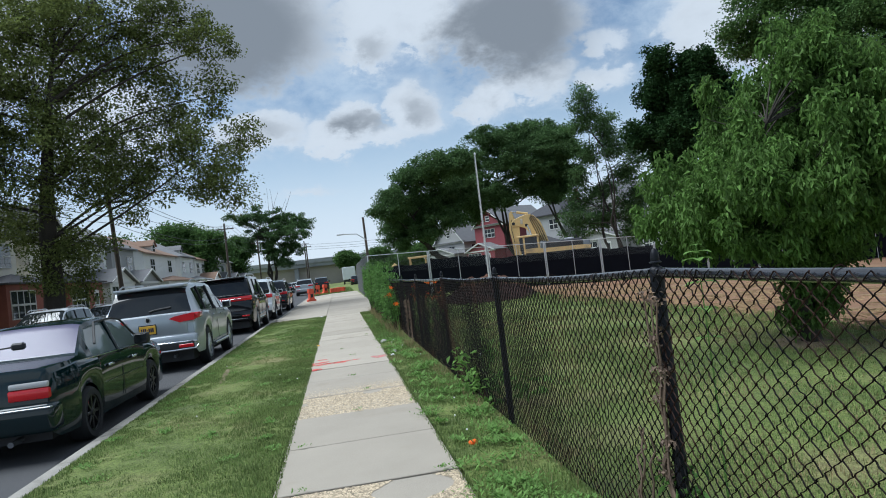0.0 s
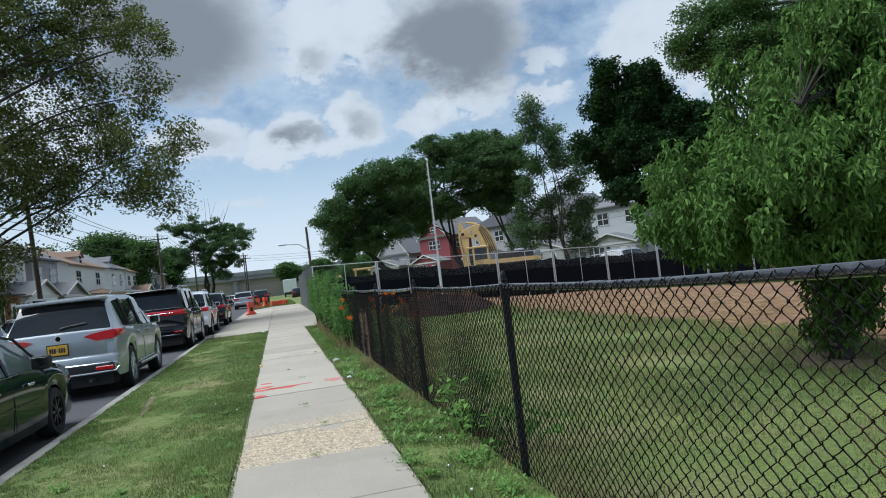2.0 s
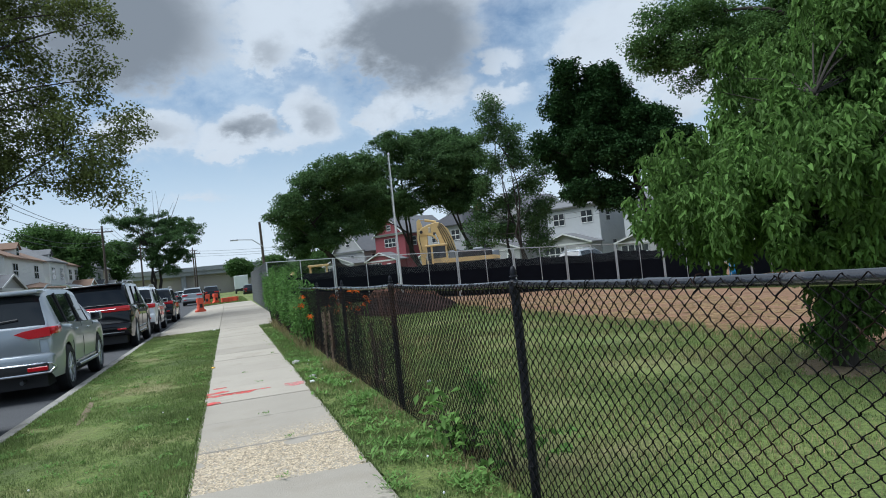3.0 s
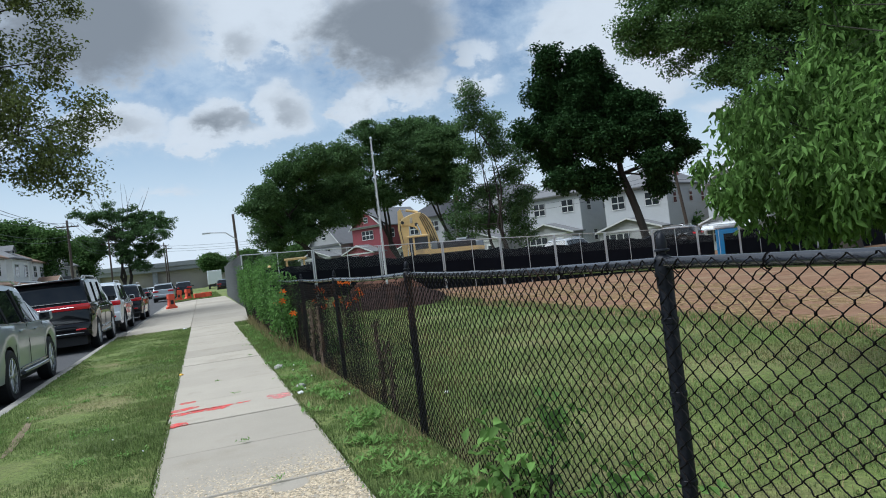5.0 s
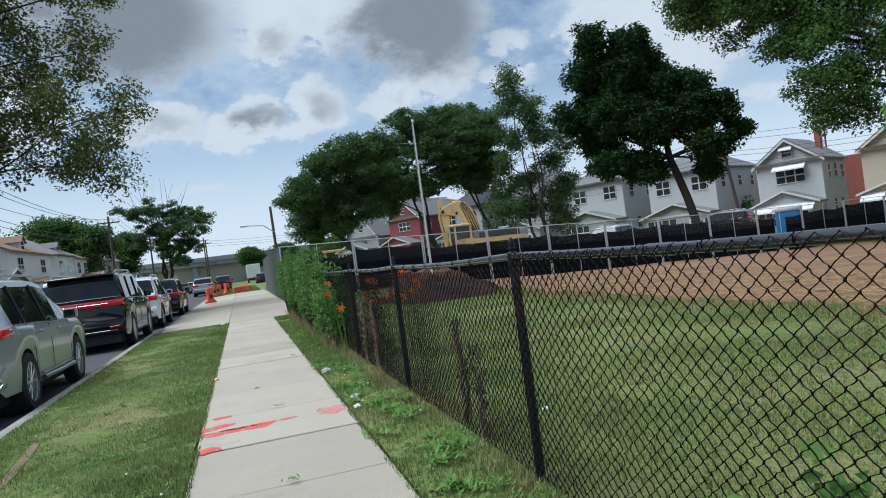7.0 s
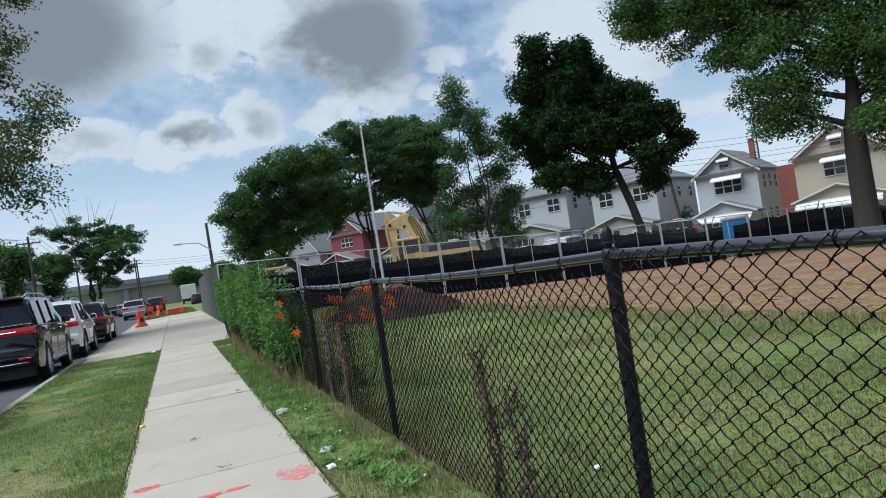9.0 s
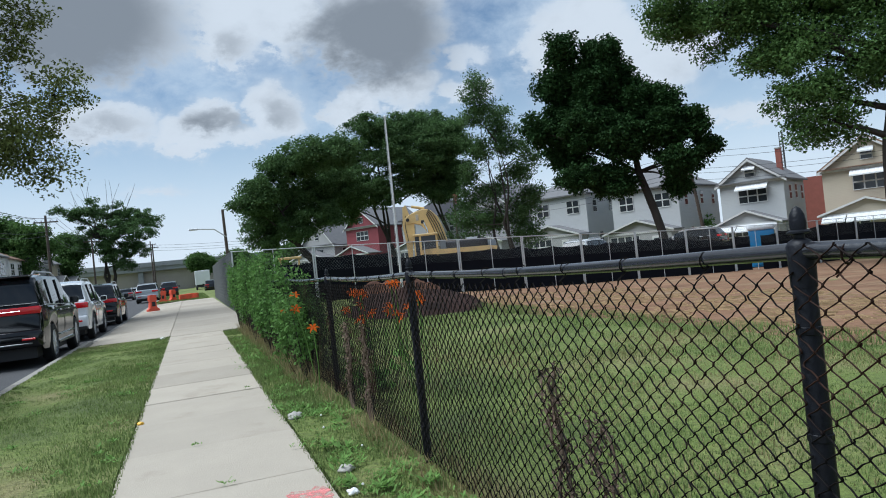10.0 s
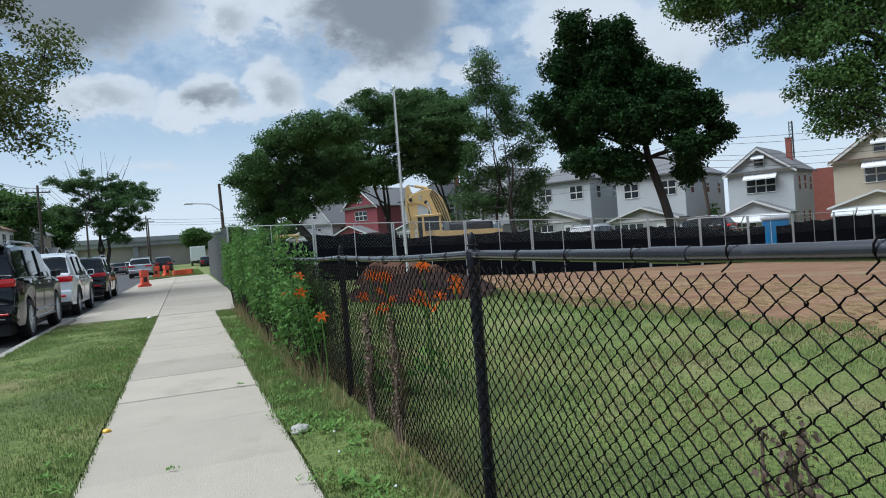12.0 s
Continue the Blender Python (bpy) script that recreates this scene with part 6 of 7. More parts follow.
LEFT = [(26.0, M_SIDING_GREY, M_SHINGLE, "gable", 0, 7.0), (34.8, M_SIDING_CREAM, M_SHINGLE_DARK, "gable", 1, 7.0), (43.6, M_SIDING_CREAM, M_SHINGLE_DARK, "side", 1, 7.0), (52.4, M_SIDING_CREAM, M_SHINGLE_DARK, "gable", 1, 7.0), (61.0, M_SIDING, M_SHINGLE, "hip", 0, 7.0), (69.6, M_SIDING_GREY, M_SHINGLE, "hip", 0, 7.0),
        (84.0, M_SIDING, M_SHINGLE_TAN, "side", 2, 14.5), (98.0, M_SIDING, M_SHINGLE, "hip", 2, 8.0), (107, M_SIDING, M_SHINGLE_TAN, "side", 0, 7.0), (116, M_SIDING_GREY, M_SHINGLE, "gable", 0, 7.0), (127, M_SIDING_GREY, M_SHINGLE, "gable", 0, 8.0), (139, M_SIDING_TAN, M_SHINGLE, "hip", 0, 7.0)]
NAMES = {M_SIDING_CREAM.name: "cream", M_SIDING_GREY.name: "grey", M_SIDING_LIT.name: "white", M_SIDING_TAN.name: "tan"}
for i, (hy, wm, rm, st, kind, wide) in enumerate(LEFT):
    # these fronts face away from the sun, so white walls take the paler copy
    wm = M_SIDING_LIT if wm is M_SIDING else wm
    house("%s two-storey house with a front porch across the street" % NAMES[wm.name], pose(-20.0, hy, 0.25, 0, 0, 90), wide, 11, 6.3, 8.9, wm, rm, st, "hip" if kind else "gable", brick=kind == 1, dormer=kind == 2, seed=20 + i)

# elevated roadway far ahead
bridge = thing("overpass", "grey elevated concrete roadway crossing far ahead", "bridge", kind="structure")
part("deck", B(-80, 140, 172, 184, 4.7, 6.0, bevel=0.05), M_BRIDGE, bridge)
part("parapet", B(-80, 140, 171.6, 171.95, 5.7, 6.7), M_BRIDGE, bridge)
part("retaining_wall", B(-80, 140, 173.5, 174.5, -0.3, 4.7), M_RETAIN, bridge)
for x in range(-70, 140, 12):
    part("pier", B(x, x + 1.1, 172.4, 173.4, -0.3, 4.7, bevel=0.04), M_BRIDGE, bridge)
solid("backdrop_hedge", B(-250, 250, 300, 302, -1, 7), M_LEAF_OAK, "far dark line of trees on the horizon", "trees", "structure")
# ---- excavator ----
ez = yard_z(14) - 0.1
exc = thing("excavator", "faded yellow tracked excavator with its boom folded", "excavator", pose(13.05, 46.2, 0, 0, 0, -20))
boom_out = [(0.24, 3.82), (0.5, 4.02), (0.91, 4.18), (1.42, 4.31), (1.66, 4.28), (1.9, 4.16), (2.29, 3.74), (2.57, 2.97), (2.74, 2.2), (1.76, 2.2), (1.6, 2.64), (1.43, 3.06), (1.18, 3.35), (0.79, 3.48), (0.46, 3.46), (0.28, 3.5)]
bm = prism(bmesh.new(), boom_out, -0.24, 0.24)
bmesh.ops.recalc_face_normals(bm, faces=bm.faces)
bmesh.ops.bevel(bm, geom=[e for e in bm.edges if e.calc_face_angle(0) > 1.2], offset=0.03, segments=1, affect="EDGES")
boom = part("boom", bm, M_EXC, exc, "faded yellow cranked boom")
for k in range(4):
    u = 0.14 * k
    part("hose", tube(bmesh.new(), [(1.72 - u * 0.3, -0.27, 4.24 - u * 0.6), (1.96 - u * 0.7, -0.29, 4.0 - u * 0.5), (2.3 - u, -0.29, 3.3 - u * 0.2), (2.62 - u, -0.28, 2.25)], 0.026, 6), M_EXCDARK, boom, smooth=50)
part("bracket", B(1.22, 1.42, -0.27, -0.2, 3.42, 3.62, bevel=0.02), M_EXCDARK, boom)
part("boom_lug", B(0.92, 1.1, -0.262, -0.2, 3.62, 4.0, bevel=0.02), M_SIDING_TAN, boom, "worn tan data plate")
bm = prism(bmesh.new(), [(0.17, 4.5), (0.36, 4.66), (0.5, 4.2), (0.62, 3.7), (0.80, 3.44), (0.78, 2.9), (0.60, 2.35), (0.52, 1.45), (0.26, 1.45), (0.2, 2.38), (0.08, 3.3)], -0.19, 0.19)
bmesh.ops.recalc_face_normals(bm, faces=bm.faces)
stick = part("stick", bm, M_EXC, exc, "faded yellow dipper arm")
part("stick_seam", tube(bmesh.new(), [(0.3, -0.2, 4.0), (0.24, -0.2, 3.3), (0.36, -0.2, 2.4)], 0.02, 5), M_EXCDARK, stick)
part("ram", tube(bmesh.new(), [(1.38, -0.26, 3.5), (1.52, -0.26, 3.1), (1.66, -0.26, 2.4)], 0.055, 10), M_CHROME, boom, smooth=50)
part("ram", tube(bmesh.new(), [(0.34, 0, 4.6), (0.8, 0, 4.52)], 0.05, 10), M_CHROME, stick, smooth=50)
part("ram_barrel", tube(bmesh.new(), [(0.72, 0, 4.53), (1.5, 0, 4.34)], 0.085, 10), M_EXC, stick, smooth=50)
part("pivot", lathe(bmesh.new(), [(0.0, -0.28), (0.11, -0.28), (0.11, 0.28), (0.0, 0.28)], 14, m=pose(0.42, 0, 3.72, 90)), M_EXCDARK, stick, smooth=40)
cab = bmesh.new()
for x0, x1, y0, y1 in ((0.68, 0.76, -1.3, -1.2), (1.02, 1.14, -1.3, -1.2), (2.0, 2.12, -1.3, -1.2), (0.68, 0.76, -0.4, -0.3), (2.0, 2.12, -0.4, -0.3)):
    box(cab, x0, x1, y0, y1, 1.2, 2.66)
box(cab, 0.66, 2.16, -1.33, -0.27, 2.62, 2.76, bevel=0.03)
cb = part("cab", cab, M_EXC, exc, "yellow operator cab")
part("cab_glass", B(1.15, 2.0, -1.27, -1.23, 1.95, 2.62), M_CARGLASS, cb)
part("cab_door_glass", B(0.77, 1.01, -1.27, -1.23, 1.7, 2.62), M_CARGLASS, cb)
part("cab_rear", B(0.76, 2.0, -0.40, -0.34, 1.5, 2.62), M_EXCDARK, cb)
part("cab_lower", B(1.12, 2.05, -1.29, -0.32, 1.15, 1.95, bevel=0.03), M_EXCDARK, cb)
part("upper_frame", B(0.9, 5.2, -1.30, 1.3, 1.05, 1.50, bevel=0.05), M_EXCDARK, exc)
rail = prism(bmesh.new(), [(1.12, 1.52), (1.16, 1.80), (1.95, 1.82), (2.3, 1.74), (5.2, 1.68), (5.62, 1.60), (5.58, 1.40), (2.4, 1.44)], -1.44, -1.28)
bmesh.ops.recalc_face_normals(rail, faces=rail.faces)
part("side_rail", rail, M_EXC, exc, "faded yellow deck skirt")
part("engine_hood", B(2.55, 5.1, -1.22, 1.2, 1.5, 2.18, bevel=0.14, seg=3), M_EXCDARK, exc, "black engine hood", smooth=40)
part("hood_step", B(2.2, 2.6, -1.22, -0.3, 1.5, 2.25, bevel=0.04), M_GREYCAR, exc)
part("vent", B(3.85, 4.5, -0.9, -0.2, 2.16, 2.28, bevel=0.02), M_GALV, exc)
part("counterweight", B(5.05, 5.6, -1.22, 1.2, 1.1, 2.02, bevel=0.14, seg=3), M_GREYCAR, exc, smooth=40)
part("exhaust", tube(bmesh.new(), [(4.7, 0.2, 2.1), (4.7, 0.2, 2.42)], 0.06, 8), M_EXCDARK, exc)
for s in (-1, 1):
    tr = bmesh.new()
    out = [(1.1 - 0.45 * math.sin(a), ez + 0.47 + 0.45 * math.cos(a)) for a in np.linspace(0, math.pi, 8)] + [(4.6 + 0.45 * math.sin(a), ez + 0.47 - 0.45 * math.cos(a)) for a in np.linspace(0, math.pi, 8)]
    prism(tr, out, s * 1.3 - 0.28, s * 1.3 + 0.28)
    bmesh.ops.recalc_face_normals(tr, faces=tr.faces)
    part("track", tr, M_EXCDARK, exc)
part("turntable", lathe(bmesh.new(), [(0.7, ez + 0.6), (0.7, 1.1)], 20, m=pose(2.9, 0, 0)), M_EXCDARK, exc)

sm = thing("excavator", "small yellow digger far behind the site fence", "excavator", pose(6.6, 55, -0.1, 0, 0, -10))
bm = bmesh.new()
for x0 in (0, 1.3):
    for y0 in (0, 1.1):
        box(bm, x0, x0 + 0.1, y0, y0 + 0.1, 0.9, 2.35)
box(bm, -0.1, 1.55, -0.1, 1.3, 2.3, 2.45, bevel=0.03)
part("cab_frame", bm, M_EXC, sm)
part("body", B(-0.6, 1.8, -0.3, 1.5, 0.55, 1.3, bevel=0.08), M_EXC, sm)
part("arm", tube(bmesh.new(), [(-0.4, 0.6, 1.1), (-1.3, 0.6, 2.0), (-1.9, 0.6, 1.4)], [0.16, 0.14, 0.1], 6), M_EXC, sm)
for s in (0.0, 1.2):
    part("track", B(-0.7, 1.9, s - 0.2, s + 0.2, -0.1, 0.55, bevel=0.15, seg=2), M_EXCDARK, sm)

# portable toilet behind the fence
wc = thing("portable_toilet", "blue portable toilet with a white roof", "toilet", pose(31.6, 36.5, -1.25, 0, 0, -45) @ Matrix.Diagonal((1.2, 1.2, 1.04, 1)))
part("cabin", B(-0.55, 0.55, -0.55, 0.55, 0.08, 2.1, bevel=0.03), M_TOILET, wc)
part("door", B(-0.42, 0.42, -0.585, -0.54, 0.2, 2.0, bevel=0.015), M_TOILET, wc)
rib = bmesh.new()
for k in range(4):
    box(rib, -0.57, 0.57, -0.565, 0.565, 0.4 + 0.45 * k, 0.45 + 0.45 * k)
part("ribs", rib, M_TOILET, wc)
bm = B(-0.62, 0.62, -0.62, 0.62, 2.1, 2.42, bevel=0.12, seg=3)
part("roof", bm, M_TOILETTOP, wc, "white domed roof", smooth=50)
part("skid", B(-0.6, 0.6, -0.6, 0.6, 0.0, 0.09), M_EXCDARK, wc)
tank = thing("tank", "white covered container behind the site fence", "container", pose(36.5, 36.3, -1.25))
part("shell", B(-1.3, 1.3, -0.6, 0.6, 0.0, 1.7, bevel=0.1, seg=2), M_EXCDARK, tank)
part("lid", B(-1.35, 1.35, -0.65, 0.65, 1.7, 1.95, bevel=0.1, seg=3), M_TOILETTOP, tank, smooth=50)


# orange plastic barriers
def barrier(m, label):
    ob = thing("traffic_barrier", label, "barrier", m @ Matrix.Diagonal((0.68, 0.75, 0.84, 1)), "orange barriers")
    out = [(-0.42, 0), (0.42, 0), (0.42, 0.12), (0.26, 0.2), (0.2, 0.62), (0.27, 0.68), (0.24, 1.0), (-0.24, 1.0), (-0.27, 0.68), (-0.2, 0.62), (-0.26, 0.2), (-0.42, 0.12)]
    bm = prism(bmesh.new(), out, -0.25, 0.25)
    bmesh.ops.recalc_face_normals(bm, faces=bm.faces)
    bmesh.ops.bevel(bm, geom=bm.edges[:], offset=0.02, segments=2, affect="EDGES")
    part("body", bm, M_ORANGE, ob, smooth=40)
    part("recess", B(-0.13, 0.13, -0.262, -0.24, 0.3, 0.58, bevel=0.01), M_PLASTIC, ob)
    part("filler_cap", lathe(bmesh.new(), [(0.05, 0.99), (0.05, 1.03), (0.0, 1.03)], 12), M_PLASTIC, ob)
    return ob


barrier(pose(-1.3, 45.2, 0, 0, 0, 20), "faded orange plastic barrier standing on the driveway")
barrier(pose(-1.35, 62.0, 0.03, 0, 4, -10), "faded orange plastic barrier leaning on the grass")
barrier(pose(-0.7, 63.0, 0.03, 0, 0, 30), "faded orange plastic barrier on the grass")
barrier(pose(0.35, 62.5, 0.26, 90, 0, 70), "orange plastic barrier lying on its side")
barrier(pose(-0.2, 61.0, 0.26, 90, 0, 100), "orange plastic barrier lying on its side")


# ---- poles and wires ----
def utility_pole(x, y, h, lean=(0, 0), arm=True, lamp=False, label="weathered wooden utility pole", r=0.15):
    ob = thing("utility_pole", label, "utility pole", pose(x, y, yard_z(x)))
    part("pole", tube(bmesh.new(), [(0, 0, -0.3), (lean[0] * 0.5, lean[1] * 0.5, h / 2), (lean[0], lean[1], h)], [r, r * 0.88, r * 0.72], 10), M_POLE, ob, smooth=50)
    if arm:
        part("crossarm", B(lean[0] - 1.1, lean[0] + 1.1, lean[1] - 0.06, lean[1] + 0.06, h - 0.75, h - 0.63), M_POLE, ob)
        for k in (-1, -0.4, 0.4, 1):
            part("insulator", lathe(bmesh.new(), [(0.04, h - 0.63), (0.05, h - 0.55), (0.02, h - 0.47)], 8, m=pose(lean[0] + k, lean[1], 0)), M_GREYCAR, ob)
    if lamp:
        am = part("lamp_arm", tube(bmesh.new(), [(0, 0, h - 2.0), (-0.8, -0.1, h - 1.4), (-2.0, -0.1, h - 1.3)], 0.04, 6), M_GALV, ob, smooth=50)
        part("lamp_head", B(-2.5, -1.9, -0.22, 0.02, h - 1.38, h - 1.25, bevel=0.03), M_GALV, am)
    return ob


utility_pole(-12.3, 42.8, 8.2, lean=(-0.25, -0.3))
utility_pole(-12.3, 84, 9.5)
utility_pole(-12.3, 118, 9.5, arm=True)
utility_pole(3.4, 57.5, 6.3, lean=(-0.1, 0.1), arm=False, lamp=True, label="wooden pole carrying a street lamp", r=0.13)
utility_pole(-5.5, 150, 9.5, r=0.17)
utility_pole(-6.5, 165, 11, r=0.17)
utility_pole(44.2, 54.5, 10.0, lean=(-1.2, 0.3), r=0.17)
utility_pole(33, 86, 10.0, r=0.17)
utility_pole(62, 34, 10.0, r=0.17)


def wire(a, b, sag, name="overhead_wire", r=0.018):
    a, b = Vector(a), Vector(b)
    pts = [a + (b - a) * u - Vector((0, 0, sag * 4 * u * (1 - u))) for u in np.linspace(0, 1, 13)]
    solid(name, tube(bmesh.new(), pts, r, 4), M_EXCDARK, "black overhead cable strung between poles", "cable", group="overhead cables")


for k, dz in ((-1.0, 0), (0.4, 0.05), (1.0, 0), (0.1, -1.3), (0.15, -1.7)):
    wire((-12.5 + k, 42.5, 7.9 + dz), (-12.3 + k, 84, 9.2 + dz), 0.9)
    wire((-12.3 + k, 84, 9.2 + dz), (-12.3 + k, 118, 9.2 + dz), 0.8)
    wire((-12.5 + k, 42.5, 7.9 + dz), (-12.4 + k, -8, 9.0 + dz), 0.9)
for k, dz in ((0, -0.1), (0.6, -0.6), (0.2, -1.6), (0.3, -2.0), (0.1, -2.6)):
    wire((43.0 + k, 54.8, 8.4 + dz), (33 + k, 86, 8.6 + dz), 0.8)
    wire((43.0 + k, 54.8, 8.4 + dz), (62 + k, 34, 8.6 + dz), 0.8)
for dz in (8.5, 9.0, 9.6):
    wire((-6, 155, dz), (40, 150, dz + 0.5), 1.0, r=0.03)
mast = thing("radio_mast", "thin steel lattice mast behind the houses", "mast", pose(63.8, 63.0, -1.5))
bm = bmesh.new()
for k in range(3):
    a = 2 * math.pi * k / 3
    tube(bm, [(0.3 * math.cos(a), 0.3 * math.sin(a), 0), (0.22 * math.cos(a), 0.22 * math.sin(a), 12.8)], 0.04, 4)
for j in range(32):
    for k in range(3):
        a, b = 2 * math.pi * k / 3, 2 * math.pi * (k + 1) / 3
        rj = 0.3 - 0.0025 * j
        tube(bm, [(rj * math.cos(a), rj * math.sin(a), j * 0.4), (rj * math.cos(b), rj * math.sin(b), j * 0.4 + 0.4)], 0.025, 3, cap=False)
part("lattice", bm, M_EXCDARK, mast)


# white box truck far ahead
tk = thing("box_truck", "white box truck standing far along the street", "truck", pose(2.6, 118, -0.15))
part("cargo_box", B(-1.1, 1.1, 0, 4.6, 0.9, 3.1, bevel=0.04), M_TOILETTOP, tk)
part("cab", B(-1.0, 1.0, 4.65, 6.4, 0.6, 2.3, bevel=0.12, seg=2), M_WHITECAR, tk, smooth=40)
part("chassis", B(-0.9, 0.9, 0.1, 6.3, 0.5, 0.9), M_EXCDARK, tk)
for yy in (1.1, 5.4):
    for s in (1, -1):
        wheel(tk, s * 0.9, yy, 0.4, 0.25, s, M_GREYCAR, 6)
# ---- growth along the fence ----
def bush(label, cx, cy, rx, ry, h, seed, mat=M_LEAF_BUSH, n=46, per=60, size=0.085, clump=0.16, sprays=0, low=0.25):
    rng = np.random.default_rng(seed)
    b = thing("bush", label, "bush", pose(cx, cy, 0), "weedy bushes on the fence")
    stems, cents = bmesh.new(), []
    for _ in range(n):
        a, u = rng.uniform(0, 6.283), rng.uniform(0, 1) ** 0.5
        z = h * (rng.uniform(low, 1.0)) * (1 - 0.2 * u)
        p = np.array([rx * u * math.cos(a), ry * u * math.sin(a), z])
        cents.append(p)
        if rng.uniform() < 0.4:
            tube(stems, curve((p[0] * 0.4, p[1] * 0.5, -0.03), p, 0.02, rng, 5), [0.009, 0.008, 0.007, 0.005, 0.003], 4, cap=False)
    for _ in range(sprays):
        a = rng.uniform(0, 6.283)
        x, y, t = rx * 0.8 * math.cos(a), ry * rng.uniform(-0.9, 0.9), h * rng.uniform(0.55, 1.3)
        tube(stems, [(x * 0.4, y, -0.03), (x * 0.8, y, t * 0.6), (x, y + 0.03, t)], [0.009, 0.007, 0.003], 4, cap=False)
        cents += [np.array([x, y, t * k]) for k in (0.62, 0.72, 0.82, 0.91, 0.99)]
    part("stem", stems, M_BARK, b)
    ob = new("leaves", leaves_mesh(rng, cents, clump, per, size, mat, "leaves", 0.35, 0.5, 1.0))
    ob.parent = b
    return b


for i in range(11):
    y = 15.3 + i * 1.15
    hh = [0.85, 1.15, 1.05, 1.4, 1.2, 1.5, 1.15, 1.45, 1.3, 1.5, 1.35][i]
    bush("tangled green weeds grown through the fence", 1.86 + 0.06 * math.sin(i * 2.1), y, 0.27, 0.72, hh * 0.92, 200 + i, n=5, per=20, size=0.062, clump=0.115, sprays=24, low=0.45)
bush("leafy green weed at the foot of the fence", 1.90, 6.2, 0.22, 0.28, 0.55, 230, n=9, per=20, size=0.09, clump=0.12, mat=M_WEED)
bush("leafy green weed behind the fence", 2.15, 5.75, 0.3, 0.4, 0.4, 231, n=6, per=16, size=0.09, clump=0.12, mat=M_WEED)


def sprig(x, y, h):
    """One upright stem with tiers of broad leaves."""
    ob = thing("sapling", "slender sapling with pale green leaves behind the fence", "plant", pose(x, y, 0))
    part("stem", tube(bmesh.new(), [(0, 0, -0.05), (0.015, 0.01, h * 0.5), (0, 0, h)], [0.007, 0.005, 0.002], 5), M_WEED, ob)
    for k, (z, size) in enumerate(((h - 0.005, 0.035), (h - 0.04, 0.075), (h - 0.075, 0.085), (h - 0.19, 0.09), (h - 0.32, 0.09), (h - 0.46, 0.08))):
        for q in range(3):
            a = k * 1.1 + q * 2.09
            bm = bmesh.new()
            rows = []
            for u, w, drop in ((0.08, 0.04, 0.0), (0.3, 0.24, 0.04), (0.6, 0.3, 0.02), (0.85, 0.16, -0.06), (1.0, 0.01, -0.14)):
                rows.append([bm.verts.new((size * u, size * w, size * (drop + 0.05))), bm.verts.new((size * u, 0, size * drop)), bm.verts.new((size * u, -size * w, size * (drop + 0.05)))])
            for r0, r1 in zip(rows, rows[1:]):
                bm.faces.new((r0[0], r0[1], r1[1], r1[0]))
                bm.faces.new((r0[1], r0[2], r1[2], r1[1]))
            bm.transform(pose(0, 0, z, 0, 0, math.degrees(a)))
            part("leaf", bm, M_WEED, ob, smooth=60)
    return ob


sprig(2.33, 2.42, 1.38)
bush("ivy clinging to the fence post", 1.95, 2.09, 0.07, 0.1, 0.5, 233, n=8, per=18, size=0.06, clump=0.08)


# orange day lilies
def lily(m, first=None):
    ob = thing("day_lily", "orange day lily on a tall green stem", "flower", m, "orange day lilies")
    stem = tube(bmesh.new(), [(0, 0, -0.85), (0.02, 0.01, -0.4), (0, 0, 0)], 0.006, 5)
    part("stem", stem, M_WEED, ob)
    for k in range(6):
        a = 2 * math.pi * k / 6
        bm = bmesh.new()
        w = 0.015 if k % 2 else 0.011
        prof = [(0.0, 0.0, 0.003), (0.018, 0.022, w * 0.8), (0.038, 0.032, w), (0.058, 0.026, w * 0.7), (0.07, 0.014, 0.002)]
        rows = []
        for r, z, ww in prof:
            d, s = Vector((math.cos(a), math.sin(a), 0)), Vector((-math.sin(a), math.cos(a), 0))
            rows.append([bm.verts.new(d * r + s * ww + Vector((0, 0, z + 0.005))), bm.verts.new(d * r + Vector((0, 0, z))), bm.verts.new(d * r - s * ww + Vector((0, 0, z + 0.005)))])
        for a1, b1 in zip(rows, rows[1:]):
            bm.faces.new((a1[0], a1[1], b1[1], b1[0]))
            bm.faces.new((a1[1], a1[2], b1[2], b1[1]))
        bm.transform(Matrix.Rotation(radians(-52), 4, "X"))
        part("petal", bm, M_LILY, ob, smooth=60)
    return ob


l0 = lily(pose(1.80, 14.25, 0.66, 0, 0, -10))
LR = random.Random(4)
for i in range(4):
    copy_thing(l0, pose(1.72 + LR.uniform(-0.05, 0.1), 14.9 + 0.45 * i + LR.uniform(-0.2, 0.2), LR.uniform(0.72, 1.08), LR.uniform(-12, 12), LR.uniform(-12, 12), LR.uniform(-50, 50)))
for i in range(18):
    copy_thing(l0, pose(2.2 + LR.uniform(-0.12, 0.5), 12.9 + LR.uniform(0, 1.6), LR.uniform(0.72, 1.1), LR.uniform(-12, 12), LR.uniform(-12, 12), LR.uniform(-70, 60)))
bush("strappy lily foliage behind the fence", 2.4, 13.8, 0.35, 0.7, 0.32, 240, n=5, per=12, size=0.14, clump=0.14, mat=M_WEED)


